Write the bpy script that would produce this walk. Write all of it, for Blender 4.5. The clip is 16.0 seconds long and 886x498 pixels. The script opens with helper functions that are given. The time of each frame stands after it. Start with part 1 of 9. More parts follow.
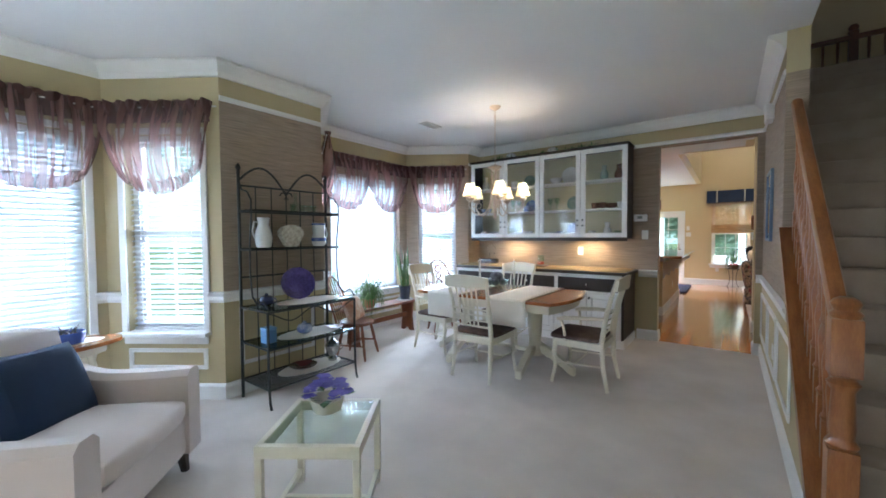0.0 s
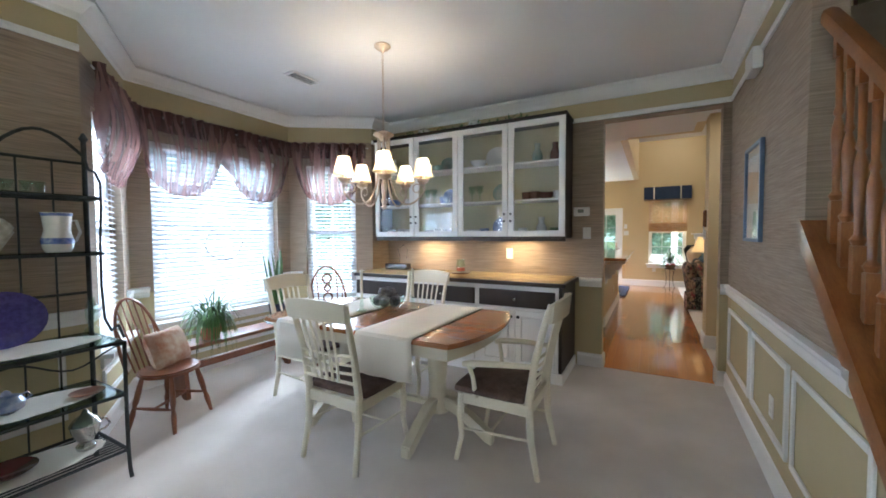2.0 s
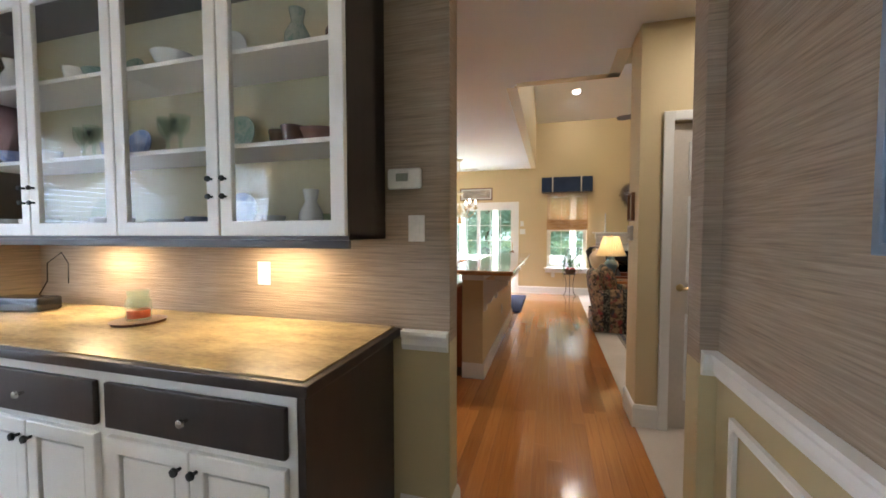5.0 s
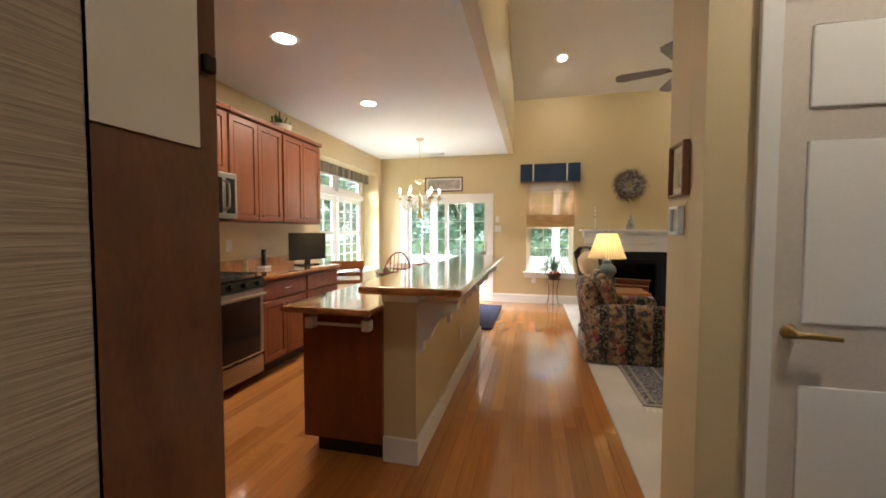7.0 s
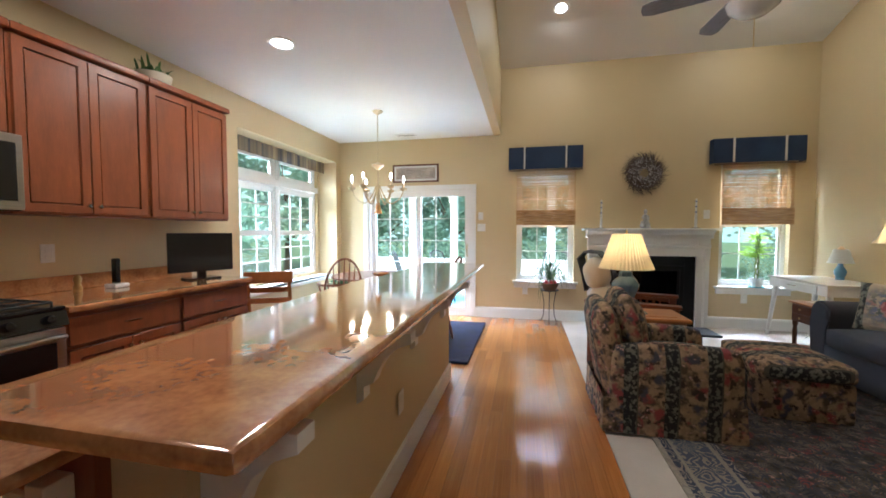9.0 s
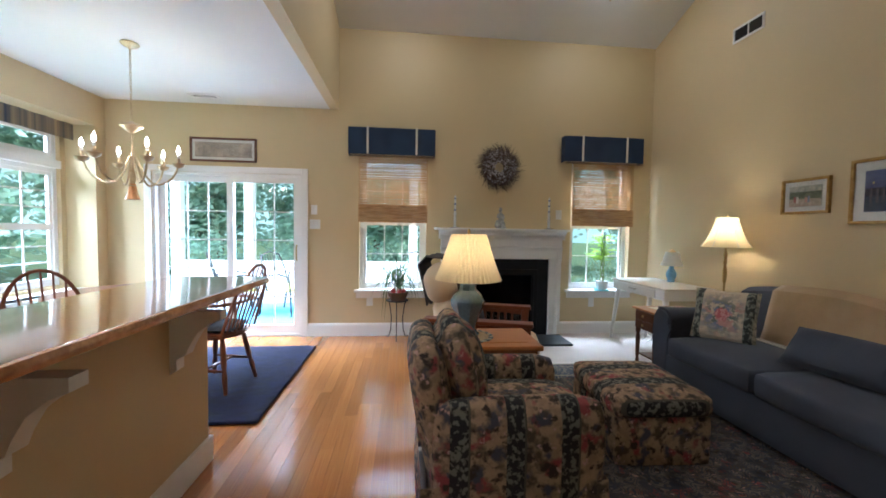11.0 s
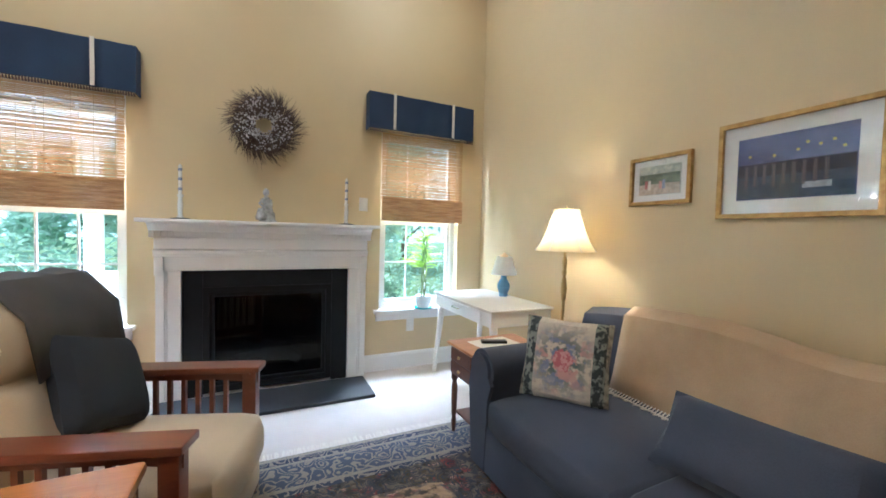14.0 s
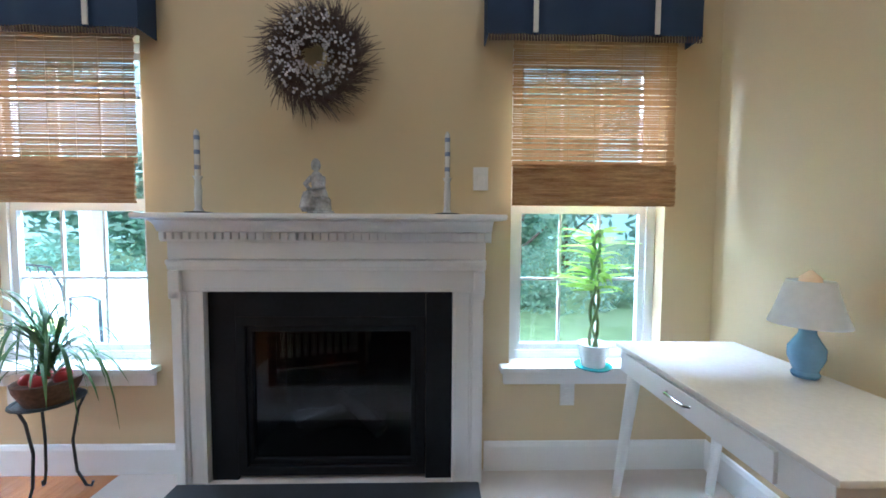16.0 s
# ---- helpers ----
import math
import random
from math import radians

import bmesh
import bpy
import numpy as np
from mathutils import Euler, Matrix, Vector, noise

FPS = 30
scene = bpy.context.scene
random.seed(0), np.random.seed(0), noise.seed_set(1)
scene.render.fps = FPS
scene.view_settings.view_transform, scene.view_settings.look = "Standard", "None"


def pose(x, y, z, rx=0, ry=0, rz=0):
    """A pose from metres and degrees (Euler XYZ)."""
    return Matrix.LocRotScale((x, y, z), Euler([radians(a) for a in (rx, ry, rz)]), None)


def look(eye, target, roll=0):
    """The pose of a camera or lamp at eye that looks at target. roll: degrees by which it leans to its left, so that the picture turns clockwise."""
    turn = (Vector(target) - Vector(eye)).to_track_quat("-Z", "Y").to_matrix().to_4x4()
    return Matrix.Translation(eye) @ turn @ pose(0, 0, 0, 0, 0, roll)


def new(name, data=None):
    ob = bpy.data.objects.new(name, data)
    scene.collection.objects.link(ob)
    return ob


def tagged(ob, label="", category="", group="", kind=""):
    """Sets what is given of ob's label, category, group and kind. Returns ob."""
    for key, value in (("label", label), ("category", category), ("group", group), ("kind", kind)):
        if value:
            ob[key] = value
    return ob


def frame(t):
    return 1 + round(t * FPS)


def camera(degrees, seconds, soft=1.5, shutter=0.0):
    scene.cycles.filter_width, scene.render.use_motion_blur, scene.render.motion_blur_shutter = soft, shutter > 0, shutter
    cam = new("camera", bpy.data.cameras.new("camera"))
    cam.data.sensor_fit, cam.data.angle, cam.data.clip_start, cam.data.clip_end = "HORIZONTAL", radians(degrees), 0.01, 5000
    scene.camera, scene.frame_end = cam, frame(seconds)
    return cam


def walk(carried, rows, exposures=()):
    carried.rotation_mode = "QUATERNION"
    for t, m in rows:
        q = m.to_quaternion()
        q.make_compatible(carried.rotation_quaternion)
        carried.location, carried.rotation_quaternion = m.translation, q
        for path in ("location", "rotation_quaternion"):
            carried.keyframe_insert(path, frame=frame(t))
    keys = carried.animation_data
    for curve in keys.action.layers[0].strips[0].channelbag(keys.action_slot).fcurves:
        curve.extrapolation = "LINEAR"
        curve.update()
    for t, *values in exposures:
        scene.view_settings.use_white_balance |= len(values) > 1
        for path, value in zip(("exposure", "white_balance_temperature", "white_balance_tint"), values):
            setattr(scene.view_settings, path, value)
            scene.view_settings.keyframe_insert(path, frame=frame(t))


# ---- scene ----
cam = camera(98.7, 16.0, soft=1.7)
METRES, EYE, TILT, LEAN, TURN = 11.0, 1.34, 0.0, 0.0, 36.9
ROWS = [
    (0.0, 0.0, 0.0, 0.0, -0.01, -2.04, 0.3),
    (0.5, 0.0045, 0.0287, -0.0011, -0.09, -2.03, 0.4),
    (1.0, 0.0148, 0.0577, 0.0004, -1.71, -2.11, 0.41),
    (1.5, 0.0336, 0.086, 0.0006, -5.29, -2.22, 0.37),
    (2.0, 0.0552, 0.1151, -0.0004, -8.07, -2.28, 0.32),
    (2.5, 0.0798, 0.1443, -0.0009, -10.79, -2.37, 0.22),
    (3.0, 0.1035, 0.1729, -0.0009, -13.24, -2.31, 0.26),
    (3.5, 0.1242, 0.2028, -0.0, -15.6, -2.4, 0.14),
    (4.0, 0.1453, 0.2312, -0.0006, -17.96, -2.44, 0.12),
    (4.5, 0.1673, 0.2608, -0.0005, -19.63, -2.5, 0.07),
    (5.0, 0.1883, 0.294, -0.002, -21.12, -2.52, 0.09),
    (7.5, 0.2849, 0.4182, -0.007, -23.75, -2.53, -0.15),
    (8.0, 0.3029, 0.4441, -0.0068, -23.69, -2.56, -0.09),
    (10.5, 0.4058, 0.5348, -0.0063, -35.4, -2.65, -0.56),
    (11.0, 0.4283, 0.5417, -0.0067, -42.51, -2.6, -0.93),
    (11.5, 0.4507, 0.5444, -0.007, -48.5, -2.52, -1.2),
    (12.0, 0.4716, 0.5452, -0.0066, -54.53, -2.37, -1.49),
    (12.5, 0.4963, 0.551, -0.008, -59.61, -2.27, -1.73),
    (13.0, 0.521, 0.5565, -0.008, -62.06, -2.24, -1.68),
    (13.5, 0.5495, 0.5635, -0.0068, -62.28, -2.17, -1.61),
    (14.0, 0.5785, 0.5739, -0.0076, -62.17, -2.21, -1.48),
    (14.5, 0.6102, 0.5832, -0.0087, -60.98, -2.29, -1.27),
    (15.0, 0.6406, 0.5964, -0.009, -55.92, -2.37, -1.04),
    (15.5, 0.6705, 0.6187, -0.0106, -48.51, -2.48, -0.68),
    (16.0, 0.6968, 0.6464, -0.0082, -38.22, -3.02, -0.3),
]

walk(cam, [(t, pose(0, 0, EYE, TILT, LEAN, TURN) @ pose(METRES * x, METRES * y, METRES * z, 90 + pitch, roll, yaw)) for t, x, y, z, yaw, pitch, roll in ROWS],
     exposures=[(0.0, 1.2, 5350, 9), (2.0, 1.2, 5550, 9), (3.5, 1.2, 5750, 10), (4.5, 1.4, 5850, 10), (5.6, 1.4, 5850, 10), (7.5, 1.35, 6150, 8), (8.2, 1.3, 5550, 8), (10.5, 0.95, 5050, 8), (12.5, 1.25, 4750, 7), (13.5, 1.7, 4800, 7), (14.0, 1.85, 4750, 7), (15.0, 1.8, 4700, 8), (15.5, 1.6, 4700, 8), (16.0, 1.25, 4550, 8)])

# ---- light ----
world = bpy.data.worlds.new("sky")
scene.world = world
world.use_nodes = True
wn = world.node_tree
sky = wn.nodes.new("ShaderNodeTexSky")
sky.sky_type, sky.sun_disc, sky.sun_elevation, sky.sun_rotation = "NISHITA", False, radians(55), radians(150)
sky.dust_density, sky.air_density = 6.0, 1.2
wn.links.new(sky.outputs[0], wn.nodes["Background"].inputs[0])
wn.nodes["Background"].inputs[1].default_value = 0.052


def lamp(name, kind, m, energy, color=(1, 1, 1), **kw):
    d = bpy.data.lights.new(name, kind)
    d.energy, d.color = energy, color
    for k, v in kw.items():
        if k == "size":
            d.size = v
        elif k == "size_y":
            d.shape, d.size_y = "RECTANGLE", v
        elif k == "radius":
            d.shadow_soft_size = v
        elif k == "angle":
            d.angle = v
        elif k == "cone":
            d.spot_size, d.spot_blend = v, 0.6
    ob = new(name, d)
    ob.matrix_world = m
    return ob


SUN_DIR = Vector((0.45, -0.5, 1.0))
lamp("sun", "SUN", look(SUN_DIR * 20, (0, 0, 0)), 2.0, (1, 0.95, 0.86), angle=radians(0.6))

# ---- mesh helpers ----


def box(bm, x0, x1, y0, y1, z0, z1, bevel=0.0):
    vs = [bm.verts.new((x, y, z)) for x in (x0, x1) for y in (y0, y1) for z in (z0, z1)]
    fs = [bm.faces.new([vs[i] for i in q]) for q in ((0, 1, 3, 2), (4, 6, 7, 5), (0, 4, 5, 1), (2, 3, 7, 6), (0, 2, 6, 4), (1, 5, 7, 3))]
    if bevel:
        es = list({e for f in fs for e in f.edges})
        bmesh.ops.bevel(bm, geom=es, offset=bevel, segments=2, affect="EDGES", profile=0.5)
    return vs


def cushion(bm, x0, x1, y0, y1, z0, z1, r=0.05, puff=0.03, n=6):
    """A soft box: rounded edges and slightly domed faces."""
    b2 = bmesh.new()
    box(b2, -1, 1, -1, 1, -1, 1)
    bmesh.ops.subdivide_edges(b2, edges=b2.edges[:], cuts=n, use_grid_fill=True)
    hx, hy, hz = (x1 - x0) / 2, (y1 - y0) / 2, (z1 - z0) / 2
    for v in b2.verts:
        c = v.co.copy()
        p = Vector((c.x * hx, c.y * hy, c.z * hz))
        inner = Vector((max(-hx + r, min(hx - r, p.x)), max(-hy + r, min(hy - r, p.y)), max(-hz + r, min(hz - r, p.z))))
        d = p - inner
        if d.length > 0:
            p = inner + d.normalized() * min(r, d.length)
        p.x += puff * c.x * (1 - c.y * c.y) * (1 - c.z * c.z) * (abs(c.x) > 0.9)
        p.y += puff * c.y * (1 - c.x * c.x) * (1 - c.z * c.z) * (abs(c.y) > 0.9)
        p.z += puff * c.z * (1 - c.x * c.x) * (1 - c.y * c.y) * (abs(c.z) > 0.9)
        v.co = p + Vector(((x0 + x1) / 2, (y0 + y1) / 2, (z0 + z1) / 2))
    me = bpy.data.meshes.new("tmp")
    b2.to_mesh(me)
    b2.free()
    bm.from_mesh(me)
    bpy.data.meshes.remove(me)


def rim(bm, x0, x1, z0, z1, w, y0, y1, wz=None, wz2=None):
    """One closed rectangular frame in the xz plane, mitred at its corners."""
    wz = w if wz is None else wz
    wz2 = wz if wz2 is None else wz2
    loops = []
    e = 0.003
    for y, g in ((y0, e), (y0 + e, 0.0), (y1, 0.0)):
        loops.append([bm.verts.new((x, y, z)) for x, z in ((x0 + g, z0 + g), (x1 - g, z0 + g), (x1 - g, z1 - g), (x0 + g, z1 - g))])
    for y, g in ((y1, 0.0), (y0 + e, 0.0), (y0, e)):
        loops.append([bm.verts.new((x, y, z)) for x, z in ((x0 + w - g, z0 + wz - g), (x1 - w + g, z0 + wz - g), (x1 - w + g, z1 - wz2 + g), (x0 + w - g, z1 - wz2 + g))])
    for i in range(6):
        a, b = loops[i], loops[(i + 1) % 6]
        for k in range(4):
            bm.faces.new((a[k], a[(k + 1) % 4], b[(k + 1) % 4], b[k]))


def tube(bm, pts, r, seg=8, closed=False):
    """A round bar along points; r is a radius or one for each point."""
    pts = [Vector(p) for p in pts]
    n = len(pts)
    rs = r if isinstance(r, (list, tuple)) else [r] * n
    rings, ref = [], None
    for i, p in enumerate(pts):
        a = pts[(i - 1) % n] if (closed or i > 0) else p
        b = pts[(i + 1) % n] if (closed or i < n - 1) else p
        t = (b - a).normalized()
        if ref is None:
            ref = Vector((0, 0, 1)) if abs(t.z) < 0.9 else Vector((1, 0, 0))
        u = (ref - t * ref.dot(t)).normalized()
        ref = u
        w = t.cross(u)
        rings.append([bm.verts.new(p + (u * math.cos(k * math.tau / seg) + w * math.sin(k * math.tau / seg)) * rs[i]) for k in range(seg)])
    for i in range(n if closed else n - 1):
        a, b = rings[i], rings[(i + 1) % n]
        for k in range(seg):
            bm.faces.new((a[k], a[(k + 1) % seg], b[(k + 1) % seg], b[k]))
    if not closed:
        bm.faces.new(rings[0][::-1])
        bm.faces.new(rings[-1])


def lathe(bm, prof, c=(0, 0, 0), seg=16, cap=True):
    """A turned body from (radius, height) pairs."""
    c = Vector(c)
    rings = [[bm.verts.new(c + Vector((r * math.cos(k * math.tau / seg), r * math.sin(k * math.tau / seg), z))) for k in range(seg)] for r, z in prof]
    for a, b in zip(rings, rings[1:]):
        for k in range(seg):
            bm.faces.new((a[k], a[(k + 1) % seg], b[(k + 1) % seg], b[k]))
    if cap:
        bm.faces.new(rings[0][::-1])
        bm.faces.new(rings[-1])


def prism(bm, outline, a, b, axis="x"):
    """A flat outline of (u, v) pairs pushed from a to b along the axis."""
    def at(u, v, w):
        return {"x": (w, u, v), "y": (u, w, v), "z": (u, v, w)}[axis]
    r0 = [bm.verts.new(at(u, v, a)) for u, v in outline]
    r1 = [bm.verts.new(at(u, v, b)) for u, v in outline]
    n = len(outline)
    bm.faces.new(r0)
    bm.faces.new(r1[::-1])
    for k in range(n):
        bm.faces.new((r0[k], r1[k], r1[(k + 1) % n], r0[(k + 1) % n]))


def ease(a, b, n):
    return [a + (b - a) * i / n for i in range(n + 1)]


def weigh_normals(me, limit):
    """Large flat faces keep their own normal beside small rounded edges."""
    at = [[] for _ in me.vertices]
    fn = [(p.normal.copy(), p.area) for p in me.polygons]
    for p in me.polygons:
        for v in p.vertices:
            at[v].append(p.index)
    out = []
    for p in me.polygons:
        n0 = fn[p.index][0]
        for v in p.vertices:
            n = Vector((0, 0, 0))
            for q in at[v]:
                if fn[q][0].dot(n0) >= limit:
                    n += fn[q][0] * fn[q][1]
            out.append(n.normalized() if n.length > 1e-12 else n0)
    me.normals_split_custom_set(out)


def finish(name, bm, mats, smooth=True, angle=40):
    bmesh.ops.recalc_face_normals(bm, faces=bm.faces[:])
    me = bpy.data.meshes.new(name)
    bm.to_mesh(me)
    bm.free()
    for m in mats if isinstance(mats, (list, tuple)) else [mats]:
        me.materials.append(m)
    if smooth:
        me.shade_smooth()
        me.set_sharp_from_angle(angle=radians(angle))
        if len(me.polygons) < 1500:
            weigh_normals(me, math.cos(radians(angle)))
    return me


def part(name, bm, material, parent, label="", smooth=True):
    ob = new(name, finish(name, bm, material, smooth))
    ob.parent = parent
    if label:
        ob["label"] = label
    return ob


def thing(name, label, category, m=None, group=""):
    ob = new(name)
    ob.empty_display_size = 0.1
    if m is not None:
        ob.matrix_basis = m
    return tagged(ob, label, category, group)


def solid(name, bm, material, label, category, m=None, group="", kind=""):
    ob = new(name, finish(name, bm, material))
    if m is not None:
        ob.matrix_basis = m
    return tagged(ob, label, category, group, kind)


def piece(name, fn, *a, **k):
    bm = bmesh.new()
    fn(bm, *a, **k)
    return bm


def bbox(*a, **k):
    return piece("", box, *a, **k)


def btube(*a, **k):
    return piece("", tube, *a, **k)


def blathe(*a, **k):
    return piece("", lathe, *a, **k)


# ---- materials ----


def surface(name, c1, c2=None, scale=8.0, rough=0.6, bump=0.1, metal=0.0, stretch=(1, 1, 1), fine=60.0, coat=0.0, vary=0.0, sheen=0.0, trans=0.0):
    m = bpy.data.materials.new(name)
    m.use_nodes = True
    t = m.node_tree
    b = t.nodes["Principled BSDF"]
    c2 = c2 or tuple(v * 0.85 for v in c1)
    co = t.nodes.new("ShaderNodeTexCoord")
    mp = t.nodes.new("ShaderNodeMapping")
    mp.inputs["Scale"].default_value = stretch
    t.links.new(co.outputs["Object"], mp.inputs[0])
    n1 = t.nodes.new("ShaderNodeTexNoise")
    n1.inputs["Scale"].default_value, n1.inputs["Detail"].default_value = scale, 5
    n2 = t.nodes.new("ShaderNodeTexNoise")
    n2.inputs["Scale"].default_value, n2.inputs["Detail"].default_value = fine, 3
    for n in (n1, n2):
        t.links.new(mp.outputs[0], n.inputs["Vector"])
    add = t.nodes.new("ShaderNodeMath")
    add.operation = "MULTIPLY_ADD"
    add.inputs[1].default_value = 0.45
    t.links.new(n2.outputs[0], add.inputs[0])
    sub = t.nodes.new("ShaderNodeMath")
    sub.operation = "MULTIPLY_ADD"
    sub.inputs[1].default_value, sub.inputs[2].default_value = 0.9, -0.17
    t.links.new(n1.outputs[0], sub.inputs[0])
    t.links.new(sub.outputs[0], add.inputs[2])
    ramp = t.nodes.new("ShaderNodeValToRGB")
    ramp.color_ramp.elements[0].position, ramp.color_ramp.elements[1].position = 0.3, 0.7
    ramp.color_ramp.elements[0].color, ramp.color_ramp.elements[1].color = (*c2, 1), (*c1, 1)
    t.links.new(add.outputs[0], ramp.inputs[0])
    out = ramp.outputs[0]
    if vary:
        oi = t.nodes.new("ShaderNodeObjectInfo")
        hs = t.nodes.new("ShaderNodeHueSaturation")
        mr = t.nodes.new("ShaderNodeMapRange")
        mr.inputs[3].default_value, mr.inputs[4].default_value = 1 - vary, 1 + vary
        t.links.new(oi.outputs["Random"], mr.inputs[0])
        t.links.new(mr.outputs[0], hs.inputs["Value"])
        t.links.new(out, hs.inputs["Color"])
        out = hs.outputs[0]
    t.links.new(out, b.inputs["Base Color"])
    b.inputs["Roughness"].default_value, b.inputs["Metallic"].default_value = rough, metal
    b.inputs["Coat Weight"].default_value, b.inputs["Coat Roughness"].default_value = coat, 0.10
    b.inputs["Sheen Weight"].default_value = sheen
    if trans:
        b.inputs["Subsurface Weight"].default_value = 0.0
    if bump:
        bp = t.nodes.new("ShaderNodeBump")
        bp.inputs["Strength"].default_value, bp.inputs["Distance"].default_value = bump, 0.01
        t.links.new(add.outputs[0], bp.inputs["Height"])
        t.links.new(bp.outputs[0], b.inputs["Normal"])
    return m


def glass_mat(name, tint=(1, 1, 1), rough=0.0):
    """A thin pane: it lets light straight through and mirrors a little."""
    m = bpy.data.materials.new(name)
    m.use_nodes = True
    t = m.node_tree
    t.nodes.remove(t.nodes["Principled BSDF"])
    tr = t.nodes.new("ShaderNodeBsdfTransparent")
    tr.inputs[0].default_value = (*tint, 1)
    gl = t.nodes.new("ShaderNodeBsdfGlossy")
    gl.inputs["Roughness"].default_value = rough
    lw = t.nodes.new("ShaderNodeLayerWeight")
    lw.inputs[0].default_value = 0.5
    pw = t.nodes.new("ShaderNodeMath")
    pw.operation, pw.inputs[1].default_value = "POWER", 4.0
    t.links.new(lw.outputs["Facing"], pw.inputs[0])
    fr = t.nodes.new("ShaderNodeMath")
    fr.operation, fr.inputs[1].default_value, fr.inputs[2].default_value = "MULTIPLY_ADD", 0.6, 0.03
    t.links.new(pw.outputs[0], fr.inputs[0])
    mx = t.nodes.new("ShaderNodeMixShader")
    t.links.new(fr.outputs[0], mx.inputs[0])
    t.links.new(tr.outputs[0], mx.inputs[1])
    t.links.new(gl.outputs[0], mx.inputs[2])
    t.links.new(mx.outputs[0], t.nodes["Material Output"].inputs[0])
    return m


def cloth_through(name, color, through_share, rough=0.8, holes=0.0):
    """A thin cloth that lets part of the light through."""
    m = bpy.data.materials.new(name)
    m.use_nodes = True
    t = m.node_tree
    b = t.nodes["Principled BSDF"]
    nz = t.nodes.new("ShaderNodeTexNoise")
    nz.inputs["Scale"].default_value = 40
    co = t.nodes.new("ShaderNodeTexCoord")
    t.links.new(co.outputs["Object"], nz.inputs["Vector"])
    mixc = t.nodes.new("ShaderNodeMixRGB")
    mixc.inputs[1].default_value = (*color, 1)
    mixc.inputs[2].default_value = (*[c * 0.85 for c in color], 1)
    t.links.new(nz.outputs[0], mixc.inputs[0])
    t.links.new(mixc.outputs[0], b.inputs["Base Color"])
    b.inputs["Roughness"].default_value = rough
    tl = t.nodes.new("ShaderNodeBsdfTranslucent")
    t.links.new(mixc.outputs[0], tl.inputs[0])
    mx = t.nodes.new("ShaderNodeMixShader")
    mx.inputs[0].default_value = through_share
    t.links.new(b.outputs[0], mx.inputs[1])
    t.links.new(tl.outputs[0], mx.inputs[2])
    last = mx
    if holes:
        tp = t.nodes.new("ShaderNodeBsdfTransparent")
        m2 = t.nodes.new("ShaderNodeMixShader")
        m2.inputs[0].default_value = holes
        t.links.new(mx.outputs[0], m2.inputs[1])
        t.links.new(tp.outputs[0], m2.inputs[2])
        last = m2
    t.links.new(last.outputs[0], t.nodes["Material Output"].inputs[0])
    return m


def glow(name, color, strength):
    m = bpy.data.materials.new(name)
    m.use_nodes = True
    b = m.node_tree.nodes["Principled BSDF"]
    b.inputs["Base Color"].default_value = (*color, 1)
    b.inputs["Emission Color"].default_value = (*color, 1)
    b.inputs["Emission Strength"].default_value = strength
    return m


TAN = surface("tan_paint", (0.63, 0.505, 0.295), (0.60, 0.48, 0.275), 1.5, 0.55, 0.02, fine=180)
DTAN = surface("khaki_paint", (0.50, 0.42, 0.24), (0.475, 0.395, 0.225), 1.5, 0.55, 0.02, fine=180)
GRASS = surface("grasscloth", (0.42, 0.33, 0.245), (0.25, 0.19, 0.14), 6, 0.75, 0.35, stretch=(0.7, 0.7, 26), fine=14)
CEIL = surface("ceiling_paint", (0.78, 0.78, 0.77), (0.75, 0.75, 0.745), 2, 0.8, 0.02, fine=220)
WHITE = surface("white_trim", (0.82, 0.81, 0.79), (0.78, 0.77, 0.75), 3, 0.35, 0.02, fine=90)
CARPET = surface("beige_carpet", (0.66, 0.59, 0.53), (0.53, 0.47, 0.415), 2.2, 0.95, 0.6, fine=260, sheen=0.2)
STAIRCARPET = surface("taupe_stair_carpet", (0.36, 0.29, 0.22), (0.28, 0.22, 0.165), 5, 0.95, 0.6, fine=260)
PLANK = surface("oak_plank", (0.55, 0.23, 0.06), (0.38, 0.135, 0.032), 3, 0.16, 0.02, stretch=(9, 1, 1), fine=16, coat=0.6, vary=0.22)
OAKRAIL = surface("oak_rail", (0.37, 0.145, 0.045), (0.22, 0.078, 0.025), 4, 0.3, 0.08, stretch=(8, 1.5, 1.5), fine=30, coat=0.3)
CHERRY = surface("cherry_wood", (0.24, 0.065, 0.018), (0.165, 0.043, 0.012), 3, 0.40, 0.04, stretch=(6, 6, 1), fine=22, coat=0.06)
ESPRESSO = surface("espresso_wood", (0.035, 0.022, 0.017), (0.022, 0.014, 0.011), 3, 0.4, 0.05, stretch=(5, 5, 1), fine=30)
GRANITE = surface("granite", (0.56, 0.26, 0.10), (0.28, 0.11, 0.04), 9, 0.06, 0.0, fine=70, coat=1.0)
STONE = surface("gold_stone_top", (0.60, 0.46, 0.23), (0.33, 0.25, 0.14), 5, 0.25, 0.02, stretch=(1, 2.2, 1), fine=35)
CREAM = surface("cream_paint", (0.74, 0.69, 0.56), (0.68, 0.63, 0.50), 4, 0.4, 0.03, fine=70)
TABLEWOOD = surface("honey_wood", (0.40, 0.155, 0.05), (0.27, 0.095, 0.03), 3, 0.22, 0.04, stretch=(1.2, 8, 1), fine=18, coat=0.4)
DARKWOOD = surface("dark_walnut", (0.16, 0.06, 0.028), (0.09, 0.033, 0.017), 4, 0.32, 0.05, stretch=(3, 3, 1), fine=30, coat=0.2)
IRON = surface("black_iron", (0.055, 0.06, 0.06), (0.03, 0.033, 0.034), 20, 0.5, 0.25, metal=0.6)
